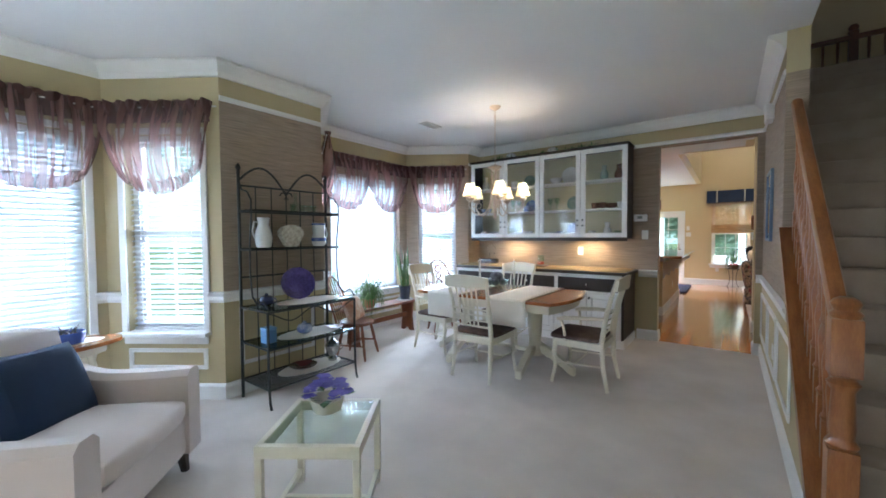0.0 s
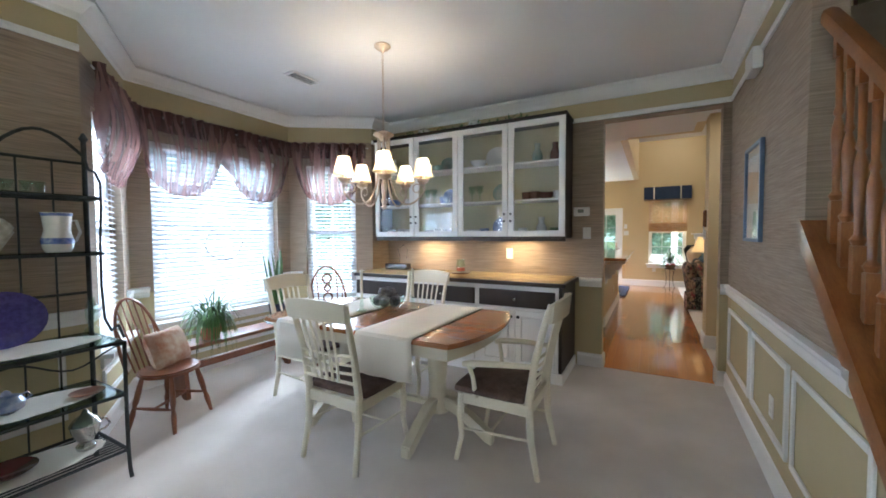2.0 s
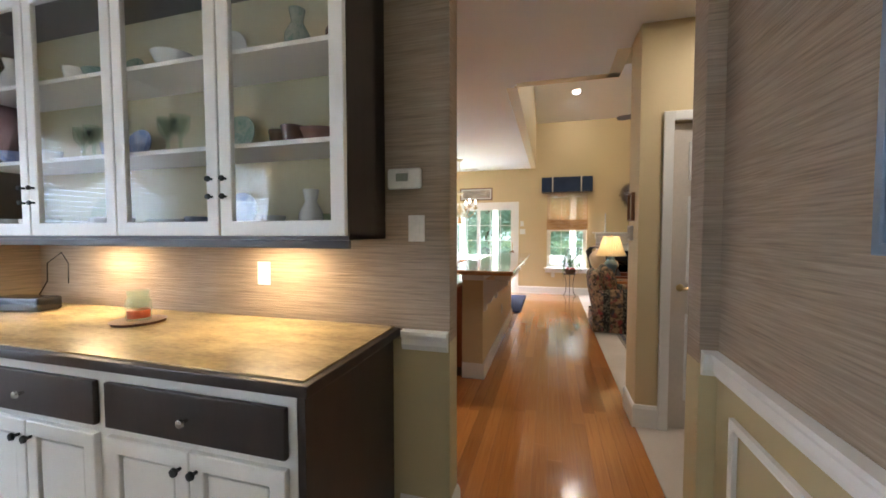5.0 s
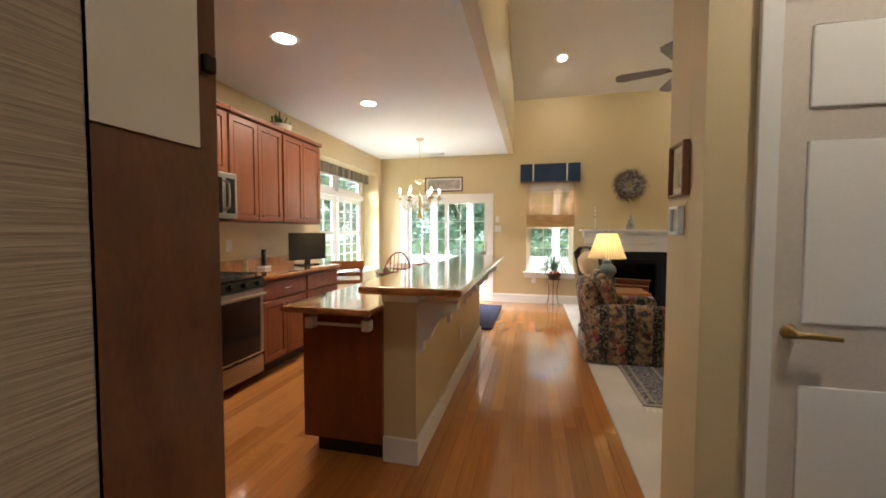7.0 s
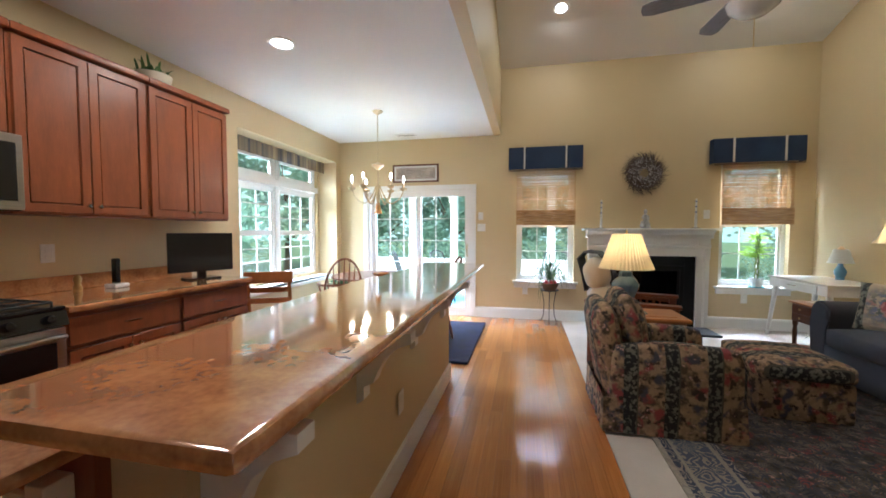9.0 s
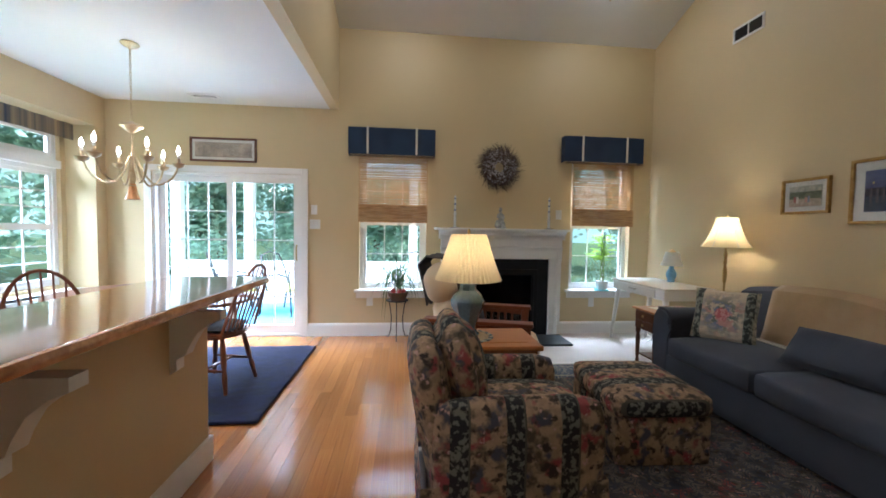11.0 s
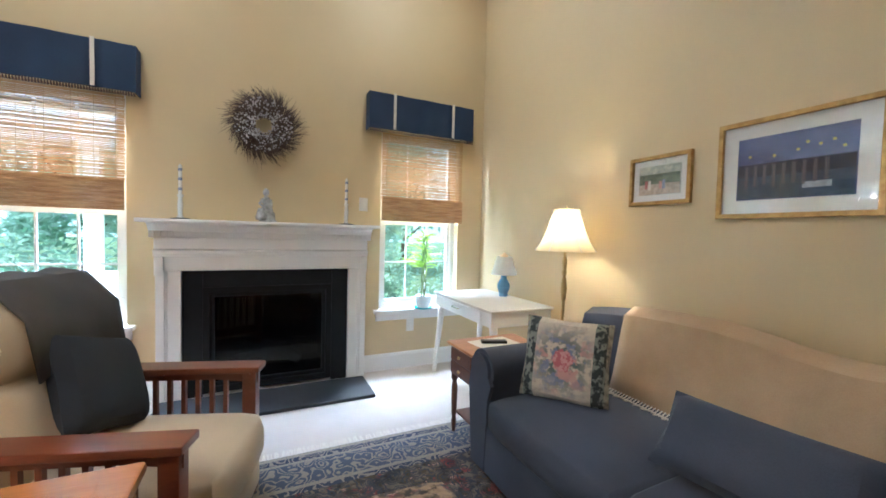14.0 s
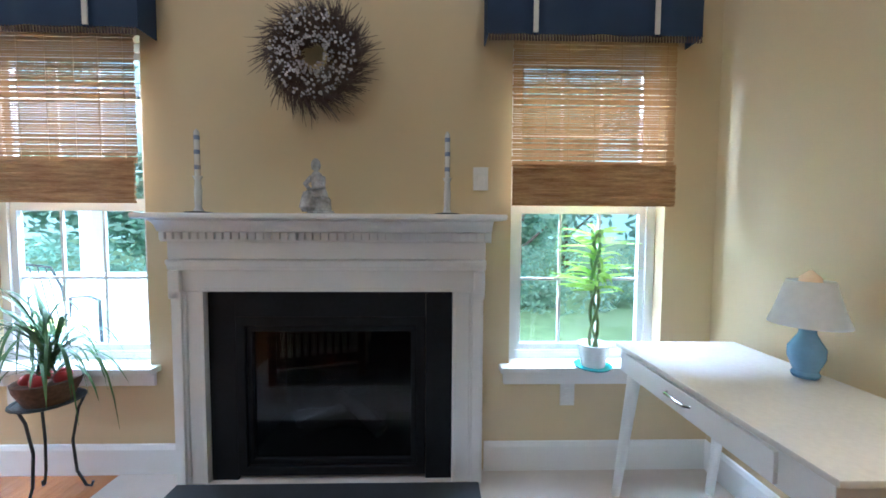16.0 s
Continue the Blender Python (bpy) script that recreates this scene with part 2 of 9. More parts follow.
STEEL = surface("brushed_steel", (0.42, 0.405, 0.38), (0.34, 0.33, 0.31), 4, 0.3, 0.02, metal=1.0, stretch=(1, 1, 40))
BLACK = surface("black_enamel", (0.012, 0.012, 0.013), (0.009, 0.009, 0.01), 5, 0.15, 0.0)
SLATE = surface("black_slate", (0.012, 0.013, 0.015), (0.007, 0.0075, 0.009), 6, 0.55, 0.08)
SLATE.node_tree.nodes["Principled BSDF"].inputs["Specular IOR Level"].default_value = 0.2
SOOT = surface("sooty_black_metal", (0.010, 0.010, 0.011), (0.006, 0.006, 0.007), 9, 0.65, 0.05)
SOOT.node_tree.nodes["Principled BSDF"].inputs["Specular IOR Level"].default_value = 0.2
BRASS = surface("aged_brass", (0.62, 0.47, 0.22), (0.42, 0.3, 0.13), 12, 0.3, 0.04, metal=1.0)
NICKEL = surface("nickel", (0.55, 0.53, 0.50), None, 10, 0.25, 0.02, metal=1.0)
BLUECLOTH = surface("slate_blue_cloth", (0.072, 0.082, 0.118), (0.048, 0.056, 0.083), 3, 0.9, 0.25, fine=300, sheen=0.08)
NAVY = surface("navy_cloth", (0.022, 0.045, 0.10), (0.014, 0.028, 0.068), 3, 0.85, 0.2, fine=300)
NAVYRUG = surface("navy_shag", (0.009, 0.013, 0.065), (0.003, 0.004, 0.018), 14, 0.95, 1.0, fine=160, sheen=0.05)
BEIGECLOTH = surface("cream_upholstery", (0.68, 0.55, 0.38), (0.60, 0.48, 0.33), 3, 0.9, 0.2, fine=260, sheen=0.3)
OATCLOTH = surface("pale_pink_upholstery", (0.66, 0.575, 0.53), (0.58, 0.50, 0.46), 3, 0.9, 0.2, fine=300, sheen=0.3)
SEATCLOTH = surface("brown_damask", (0.15, 0.095, 0.075), (0.07, 0.042, 0.034), 14, 0.8, 0.2, fine=60)
LINEN = surface("white_linen", (0.76, 0.71, 0.63), (0.70, 0.65, 0.57), 4, 0.9, 0.15, fine=300)
CERAMIC = surface("white_china", (0.78, 0.78, 0.76), None, 3, 0.12, 0.0, coat=0.5)
BLUECHINA = surface("blue_china", (0.10, 0.16, 0.38), (0.5, 0.53, 0.6), 9, 0.15, 0.0, fine=30, coat=0.5)
PLASTIC = surface("white_plastic", (0.80, 0.79, 0.76), None, 4, 0.3, 0.0)
LEAF = surface("leaf", (0.10, 0.20, 0.045), (0.04, 0.09, 0.02), 8, 0.5, 0.05, vary=0.25)
# leaf colour is lifted pale and bluish to paint in outdoor haze
OUTLEAF = cloth_through("hazed_leaf", (0.36, 0.52, 0.40), 0.55, 0.6)
LAWN = surface("lawn", (0.17, 0.25, 0.11), (0.11, 0.17, 0.07), 3, 0.9, 0.3)
BARK = surface("bark", (0.12, 0.085, 0.06), None, 6, 0.9, 0.5)
TERRA = surface("terracotta", (0.36, 0.13, 0.07), None, 6, 0.7, 0.1)
BLIND = cloth_through("white_blind", (0.82, 0.85, 0.88), 0.22, 0.4)


def sheer_cloth(name, color, lo, hi):
    """A gathered sheer whose weave is denser along its folds."""
    m = cloth_through(name, color, 0.35, 0.8, holes=0.3)
    t = m.node_tree
    uv = t.nodes.new("ShaderNodeUVMap")
    mp = t.nodes.new("ShaderNodeMapping")
    mp.inputs["Scale"].default_value = (1, 0.05, 1)
    t.links.new(uv.outputs[0], mp.inputs[0])
    nz = t.nodes.new("ShaderNodeTexNoise")
    nz.inputs["Scale"].default_value, nz.inputs["Detail"].default_value = 21, 3
    t.links.new(mp.outputs[0], nz.inputs["Vector"])
    r = t.nodes.new("ShaderNodeMapRange")
    for k, v in enumerate((0.36, 0.62, lo, hi)):
        r.inputs[k + 1].default_value = v
    t.links.new(nz.outputs[0], r.inputs[0])
    out = t.nodes["Material Output"].inputs[0].links[0].from_node
    t.links.new(r.outputs[0], out.inputs[0])
    return m


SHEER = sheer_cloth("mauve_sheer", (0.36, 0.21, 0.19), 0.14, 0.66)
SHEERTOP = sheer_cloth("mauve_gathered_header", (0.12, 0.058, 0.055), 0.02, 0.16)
BAMBOO = cloth_through("bamboo_slat", (0.56, 0.37, 0.19), 0.38, 0.6)
BAMBOOFOLD = surface("bamboo_fold", (0.66, 0.43, 0.20), (0.36, 0.19, 0.075), 9, 0.6, 0.2, stretch=(1, 1, 9), fine=40)
SHADE = cloth_through("pleated_shade", (0.90, 0.77, 0.50), 0.55, 0.7)
GLASS = glass_mat("clear_glass")
GREENGLASS = glass_mat("table_glass", (0.88, 0.95, 0.91))

# ---- structure ----


def wall(name, p0, p1, z0, z1, openings=(), bands=(), mats=(TAN,), thick=0.14, label="plain painted wall"):
    """The room lies to the left of the way from p0 to p1. openings: (s0, s1, zb, zt). bands: heights at which the finish changes."""
    p0, p1 = Vector((*p0, 0)), Vector((*p1, 0))
    ln = (p1 - p0).length
    d = (p1 - p0) / ln
    out = Vector((d.y, -d.x, 0))
    ss = sorted({0.0, ln, *[v for o in openings for v in o[:2]]})
    zs = sorted({z0, z1, *bands, *[v for o in openings for v in o[2:]]})
    bm = bmesh.new()

    def at(s, z, o):
        return bm.verts.new(p0 + d * s + out * o + Vector((0, 0, z)))

    def is_open(i, j):
        if not (0 <= i < len(ss) - 1 and 0 <= j < len(zs) - 1):
            return True
        a, b = (ss[i] + ss[i + 1]) / 2, (zs[j] + zs[j + 1]) / 2
        return any(o[0] < a < o[1] and o[2] < b < o[3] for o in openings)
    for i in range(len(ss) - 1):
        for j in range(len(zs) - 1):
            if is_open(i, j):
                continue
            a, b, c, e = ss[i], ss[i + 1], zs[j], zs[j + 1]
            idx = min(sum(1 for q in bands if (c + e) / 2 > q), len(mats) - 1)
            quads = [((a, c, 0), (b, c, 0), (b, e, 0), (a, e, 0)), ((a, c, thick), (a, e, thick), (b, e, thick), (b, c, thick))]
            if is_open(i - 1, j):
                quads.append(((a, c, 0), (a, e, 0), (a, e, thick), (a, c, thick)))
            if is_open(i + 1, j):
                quads.append(((b, c, 0), (b, c, thick), (b, e, thick), (b, e, 0)))
            if is_open(i, j - 1):
                quads.append(((a, c, 0), (a, c, thick), (b, c, thick), (b, c, 0)))
            if is_open(i, j + 1):
                quads.append(((a, e, 0), (b, e, 0), (b, e, thick), (a, e, thick)))
            for q in quads:
                f = bm.faces.new([at(*v) for v in q])
                f.material_index = idx
    bmesh.ops.remove_doubles(bm, verts=bm.verts[:], dist=0.0001)
    ob = new(name, finish(name, bm, list(mats), smooth=False))
    return tagged(ob, label, "wall", kind="structure")


def moulding(name, p0, p1, prof, material=WHITE, ext0=0.0, ext1=0.0, label="white painted moulding", parent=None):
    """A strip along the wall: prof holds (distance into the room, height) pairs. ext: the tangent of the mitre at each end."""
    p0, p1 = Vector((*p0, 0)), Vector((*p1, 0))
    d = (p1 - p0).normalized()
    inn = Vector((-d.y, d.x, 0))
    bm = bmesh.new()
    r0 = [bm.verts.new(p0 + inn * o - d * (o * ext0) + Vector((0, 0, z))) for o, z in prof]
    r1 = [bm.verts.new(p1 + inn * o + d * (o * ext1) + Vector((0, 0, z))) for o, z in prof]
    n = len(prof)
    bm.faces.new(r0)
    bm.faces.new(r1[::-1])
    for k in range(n):
        bm.faces.new((r0[k], r1[k], r1[(k + 1) % n], r0[(k + 1) % n]))
    ob = new(name, finish(name, bm, material, smooth=False))
    return tagged(ob, label, "trim", kind="structure")


def slab(name, outline, z0, z1, material, label, category):
    bm = bmesh.new()
    prism(bm, outline, z0, z1, "z")
    ob = new(name, finish(name, bm, material, smooth=False))
    return tagged(ob, label, category, kind="structure")


CZ, KZ = 2.74, 2.67
BASE = [(0.002, 0.0), (0.018, 0.0), (0.018, 0.105), (0.010, 0.125), (0.002, 0.13)]
RAIL = [(0.002, 0.80), (0.012, 0.80), (0.022, 0.825), (0.020, 0.85), (0.034, 0.87), (0.034, 0.885), (0.002, 0.89)]
PICRAIL = [(0.002, 2.435), (0.014, 2.435), (0.02, 2.455), (0.014, 2.475), (0.002, 2.48)]
CROWN = [(0.002, 2.735), (0.10, 2.735), (0.10, 2.715), (0.075, 2.70), (0.03, 2.655), (0.018, 2.625), (0.002, 2.62)]

# floors
slab("floor", [(-4.3, -2.6), (2.2, -2.6), (2.2, 5.42), (-4.3, 5.42)], -0.15, 0.0, CARPET, "beige wall-to-wall cut-pile carpet", "floor")
slab("floor_1", [(-3.6, 5.42), (0.28, 5.42), (0.28, 12.36), (-3.6, 12.36)], -0.15, -0.012, OAKRAIL, "wooden subfloor under the oak strips", "floor")
slab("floor_2", [(0.28, 5.42), (3.4, 5.42), (3.4, 12.36), (0.28, 12.36)], -0.15, 0.004, CARPET, "pale beige carpet in the family room", "floor")

# dining and living walls (counter-clockwise, room to the left)
DB, DM = (0.84, 2.45), (DTAN, GRASS, DTAN)
PX = -3.30
P0, P1, P2, P3 = (PX, 2.36), (-4.12, 2.90), (-4.12, 4.52), (PX, 5.07)
Q0, Q1, Q2, Q3 = (PX, 1.40), (-4.10, 0.84), (-4.10, -0.76), (PX, -1.30)
back = wall("wall_dining_back", (0.42, 5.40), (PX - 0.14, 5.40), 0, CZ, [(0.42 - 0.24, 0.42 + 0.70, -0.01, 2.42)], DB, DM, 0.13, "grasscloth wall with khaki wainscot and a tall opening")
wall("wall_dining_west", (PX, 5.40), P3, 0, CZ, (), DB, DM, label="short grasscloth wall beside the bay")


def bay_side(nm, a, b, s0, s1, zb, zt, mats, bands, label):
    return wall(nm, a, b, 0, CZ, [(s0, s1, zb, zt)], bands, mats, 0.16, label)


def seg_len(a, b):
    return math.hypot(b[0] - a[0], b[1] - a[1])


bay_side("wall_bay_north", P3, P2, 0.20, 0.80, 0.56, 2.17, DM, DB, "grasscloth bay wall with a narrow window")
bay_side("wall_bay_centre", P2, P1, 0.17, 1.45, 0.56, 2.17, DM, DB, "grasscloth bay wall with a wide window")
bay_side("wall_bay_south", P1, P0, 0.18, 0.80, 0.56, 2.17, DM, DB, "grasscloth bay wall with a narrow window")
wall("wall_pier", P0, Q0, 0, CZ, (), DB, DM, 0.3, "grasscloth pier between two bays")
LM, LB = (DTAN,), ()
bay_side("wall_living_bay_north", Q0, Q1, 0.16, 0.80, 0.56, 2.17, LM, LB, "khaki bay wall with a narrow window")
bay_side("wall_living_bay_centre", Q1, Q2, 0.12, 1.48, 0.56, 2.17, LM, LB, "khaki bay wall with a wide window")
bay_side("wall_living_bay_south", Q2, Q3, 0.16, 0.80, 0.56, 2.17, LM, LB, "khaki bay wall with a narrow window")
wall("wall_living_west", Q3, (PX, -2.6), 0, CZ, (), LB, LM)
# the two openings are for added windows, out of sight
wall("wall_living_south", (PX, -2.6), (2.2, -2.6), 0, CZ + 2.7, [(-2.7 - PX, 0.1 - PX, 0.4, 2.45), (0.55 - PX, 1.35 - PX, 3.3, 4.7)], (), LM)
wall("wall_foyer_east", (1.45, -2.6), (1.45, 6.0), 0, 5.4, (), (), LM)
# wall between dining room and stairs: full height past the stairs' opening
wall("wall_dining_east", (0.30, 3.57), (0.30, 5.40), 0, CZ + 0.3, (), DB, DM, 0.12, "grasscloth wall with khaki wainscot")
bm = bmesh.new()
ST0, SLOPE = 1.945, 0.855
prism(bm, [(ST0 + 0.06, 0), (3.57, 0), (3.57, 0.84), (ST0 + 0.05 + 0.84 / SLOPE, 0.84), (ST0 + 0.06, 0.01)], 0.30, 0.42, "x")
n_low = len(bm.faces)
prism(bm, [(ST0 + 0.05 + 0.84 / SLOPE, 0.84), (3.57, 0.84), (3.57, (3.57 - ST0) * SLOPE - 0.05)], 0.30, 0.42, "x")
bm.faces.ensure_lookup_table()
for f in bm.faces[n_low:]:
    f.material_index = 1
tagged(new("wall_stair_side", finish("wall_stair_side", bm, [DTAN, GRASS], False)), "khaki wainscot under the sloping stair", "wall", kind="structure")

# stairwell above the ceiling
wall("wall_stairwell_west", (0.42, 7.42), (0.42, -2.6), CZ + 0.001, 5.4, (), (), LM)
wall("wall_stairwell_north", (1.6, 7.42), (0.42, 7.42), 2.86, 5.4, (), (), LM)
slab("floor_landing", [(0.42, 5.60), (1.45, 5.60), (1.45, 7.42), (0.42, 7.42)], 2.86, 3.0, STAIRCARPET, "carpeted upper landing", "floor")
# unseen landing walls, added to keep sky light out of the stairwell
slab("wall_landing_east", [(1.462, 5.0), (1.62, 5.0), (1.62, 7.6), (1.462, 7.6)], 2.86, 5.6, TAN, "unseen tan wall added to close the upper landing", "wall")
slab("wall_landing_north", [(0.30, 7.44), (1.46, 7.44), (1.46, 7.6), (0.30, 7.6)], 2.9, 5.6, TAN, "unseen tan wall added to close the upper landing", "wall")

# ceilings
ceil_out = [(PX - 0.1, -2.6), (0.42, -2.6), (0.42, 5.53), (PX - 0.1, 5.53), (PX - 0.1, 5.07), (-4.2, 4.6), (-4.2, 2.8), (PX - 0.1, 2.3), (PX - 0.1, 1.45), (-4.2, 0.9), (-4.2, -0.8), (PX - 0.1, -1.35)]
slab("ceiling", ceil_out, CZ, CZ + 0.25, CEIL, "smooth white painted ceiling", "ceiling")
slab("ceiling_1", [(-3.6, 5.53), (1.45, 5.53), (1.45, 6.74), (0.27, 6.74), (0.27, 7.47), (-0.63, 7.47), (-0.63, 12.3), (-3.6, 12.3)], KZ, KZ + 0.2, CEIL, "smooth white kitchen ceiling", "ceiling")
slab("ceiling_2", [(0.42, -2.6), (1.6, -2.6), (1.6, 7.42), (0.42, 7.42)], 5.4, 5.6, CEIL, "white ceiling over the stairwell", "ceiling")

# kitchen and family room
KX, FY, FX = -3.13, 12.20, 3.29
wall("wall_kitchen_south", (KX, 5.53), (-0.70, 5.53), 0, KZ, (), (), (TAN,), 0.004)
wall("wall_kitchen_west", (KX, 12.2), (KX, 5.545), 0, KZ, [(0.14, 2.22, 0.60, 2.34)], (), (TAN,), 0.14, "tan kitchen wall with a deep window recess")
wall("wall_recess", (KX - 0.30, 12.10), (KX - 0.30, 9.96), 0.55, 2.4, [(0.10, 2.0, 0.64, 2.26)], (), (TAN,), 0.12)
slab("wall_recess_head", [(KX - 0.42, 9.96), (KX - 0.13, 9.96), (KX - 0.13, 12.10), (KX - 0.42, 12.10)], 2.34, 2.46, TAN, "tan painted window recess head", "wall")
slab("wall_recess_sill", [(KX - 0.42, 9.96), (KX + 0.02, 9.96), (KX + 0.02, 12.08), (KX - 0.42, 12.08)], 0.56, 0.60, WHITE, "white painted window ledge", "wall")
slab("wall_recess_cheek", [(KX - 0.42, 12.06), (KX - 0.13, 12.06), (KX - 0.13, 12.2), (KX - 0.42, 12.2)], 0.5, 2.4, TAN, "tan painted recess cheek", "wall")
slab("wall_recess_cheek_1", [(KX - 0.42, 9.86), (KX - 0.13, 9.86), (KX - 0.13, 9.98), (KX - 0.42, 9.98)], 0.5, 2.4, TAN, "tan painted recess cheek", "wall")


def rx(x):
    return FX - x


wall("wall_family_north", (FX, FY), (KX - 0.14, FY), 0, 3.75, [(rx(3.03), rx(2.245), 0.56, 2.17), (rx(0.44), rx(-0.36), 0.56, 2.17), (rx(1.80), rx(0.92), 0.085, 0.785), (rx(-1.02), rx(-2.66), -0.01, 1.90)], (), (TAN,), 0.16, "tan wall with a fireplace and two windows")
wall("wall_family_east", (FX, 6.9), (FX, FY), 0, 5.6, (), (), (TAN,))
wall("wall_family_south", (0.275, 6.94), (FX, 6.94), 0, 5.6, (), (), (TAN,), 0.197)
wall("wall_hall_east", (1.45, 5.5), (1.45, 6.63), 0, KZ, (), (), (TAN,))
wall("wall_closet", (1.45, 6.62), (0.275, 6.62), 0, KZ, [(0.20, 0.98, -0.01, 2.03)], (), (TAN,), 0.122, "tan hall wall with a closet door")
for nm, pts in (("wall_soffit", [(-0.60, 7.5), (-0.60, 12.2)]), ("wall_soffit_1", [(0.28, 7.5), (-0.60, 7.5)]), ("wall_soffit_2", [(0.28, 6.95), (0.28, 7.5)])):
    wall(nm, pts[1], pts[0], KZ - 0.001, 5.6, (), (), (TAN,), 0.1, "tan painted wall over the dropped ceiling")
bm = bmesh.new()
prism(bm, [(12.36, 3.60 - 0.056), (6.85, 3.60 + 5.35 * 0.35), (6.85, 3.8 + 5.35 * 0.35), (12.36, 3.75)], -0.75, 3.45, "x")
tagged(new("ceiling_3", finish("ceiling_3", bm, CEIL, False)), "sloping white family room ceiling", "ceiling", kind="structure")
slab("wall_kitchen_end", [(1.45, 5.53), (1.6, 5.53), (1.6, 6.2), (1.45, 6.2)], 0, KZ, TAN, "tan hall wall", "wall")

# ---- trim ----


def run(name, pts, prof, label, material=WHITE):
    """A moulding along a chain of wall corners, mitred where the walls meet."""
    for i in range(len(pts) - 1):
        def turn(a, b, c):
            u = Vector((b[0] - a[0], b[1] - a[1])).normalized()
            w = Vector((c[0] - b[0], c[1] - b[1])).normalized()
            ang = math.atan2(u.x * w.y - u.y * w.x, u.dot(w))
            return -math.tan(ang / 2)
        e0 = turn(pts[i - 1], pts[i], pts[i + 1]) if i > 0 else 0
        e1 = turn(pts[i], pts[i + 1], pts[i + 2]) if i < len(pts) - 2 else 0
        moulding(name, pts[i], pts[i + 1], prof, material, e0, e1, label)


chain = [(0.30, 3.57), (0.30, 5.40), (PX, 5.40), P3, P2, P1, P0, Q0, Q1, Q2, Q3, (PX, -2.6)]
run("crown_moulding", chain, CROWN, "white stepped crown moulding")
run("picture_rail", [(0.30, 3.57), (0.30, 5.40), (PX, 5.40), P3], PICRAIL, "white picture rail under the crown")
run("picture_rail", [P0, Q0], PICRAIL, "white picture rail under the crown")
WIN = {"n": (P3, P2, 0.20, 0.80), "c": (P2, P1, 0.17, 1.45), "s": (P1, P0, 0.18, 0.80), "ln": (Q0, Q1, 0.16, 0.80), "lc": (Q1, Q2, 0.12, 1.48), "ls": (Q2, Q3, 0.16, 0.80)}


def along(a, b, s):
    ln = seg_len(a, b)
    return (a[0] + (b[0] - a[0]) * s / ln, a[1] + (b[1] - a[1]) * s / ln)


run("chair_rail", [(0.30, 3.06), (0.30, 5.40), (0.245, 5.40)], RAIL, "white moulded chair rail")
run("chair_rail", [(-0.705, 5.40), (-0.915, 5.40)], RAIL, "white moulded chair rail")
run("chair_rail", [(PX, 4.70), P3, along(P3, P2, 0.16)], RAIL, "white moulded chair rail")
for k in WIN:
    a, b, s0, s1 = WIN[k]
    run("chair_rail", [along(a, b, s1 + 0.04), b], RAIL, "white moulded chair rail")
    if k in "c s lc ls".split():
        run("chair_rail", [a, along(a, b, s0 - 0.04)], RAIL, "white moulded chair rail")
run("chair_rail", [P0, Q0, along(Q0, Q1, 0.12)], RAIL, "white moulded chair rail")
run("baseboard", [(0.30, 2.08), (0.30, 5.40), (0.245, 5.40), (0.24, 5.53)], BASE, "white baseboard over the carpet")
run("baseboard", [(-0.70, 5.53), (-0.705, 5.40), (-0.93, 5.40)], BASE, "white baseboard over the carpet")
run("baseboard", [(PX, 4.74), P3, P2, P1, P0, Q0, Q1, Q2, Q3, (PX, -2.6)], BASE, "white baseboard over the carpet")


def panel_frame(a, b, s0, s1, z0, z1):
    """A picture-frame moulding on a wainscot."""
    p0, p1 = Vector((*a, 0)), Vector((*b, 0))
    d = (p1 - p0).normalized()
    inn = Vector((-d.y, d.x, 0))
    m = Matrix(((d.x, inn.x, 0, p0.x), (d.y, inn.y, 0, p0.y), (0, 0, 1, 0), (0, 0, 0, 1)))
    bm = bmesh.new()
    w, h = 0.03, 0.014
    rim(bm, s0, s1, z0, z1, w, h, 0.002)
    ob = new("trim", finish("trim", bm, WHITE))
    ob.matrix_basis = m
    tagged(ob, "white picture-frame panel moulding on the wainscot", "trim", kind="structure")


E0, E1 = (0.30, 2.0), (0.30, 5.40)
for y0, y1 in ((4.48, 5.26), (3.69, 4.42), (2.90, 3.63)):
    if y0 > 3.5:
        panel_frame(E0, E1, y0 - 2.0, y1 - 2.0, 0.25, 0.71)
bm = bmesh.new()
tr = 0.03
zt = 0.71
for q in ((2.90, 3.63, 0.25, 0.25 + tr), (2.93, 3.63, zt - tr, zt), (3.60, 3.63, 0.28, zt - tr), (2.90, 2.93, 0.28, zt)):
    box(bm, 0.286, 0.298, q[0], q[1], q[2], q[3], 0.004)
tagged(new("trim", finish("trim", bm, WHITE)), "white picture-frame panel moulding on the wainscot", "trim", kind="structure")
panel_frame(P0, Q0, 0.12, 0.84, 0.25, 0.74)
panel_frame(Q0, Q1, 0.14, 0.80, 0.25, 0.42)
panel_frame(Q1, Q2, 0.12, 1.48, 0.25, 0.42)
panel_frame(P2, P1, 0.17, 1.45, 0.20, 0.42)
panel_frame(P1, P0, 0.16, 0.80, 0.25, 0.44)

# ---- windows ----


def frame_of(a, b):
    p0, p1 = Vector((*a, 0)), Vector((*b, 0))
    d = (p1 - p0).normalized()
    return Matrix(((d.x, -d.y, 0, p0.x), (d.y, d.x, 0, p0.y), (0, 0, 1, 0), (0, 0, 0, 1)))


count = [0]


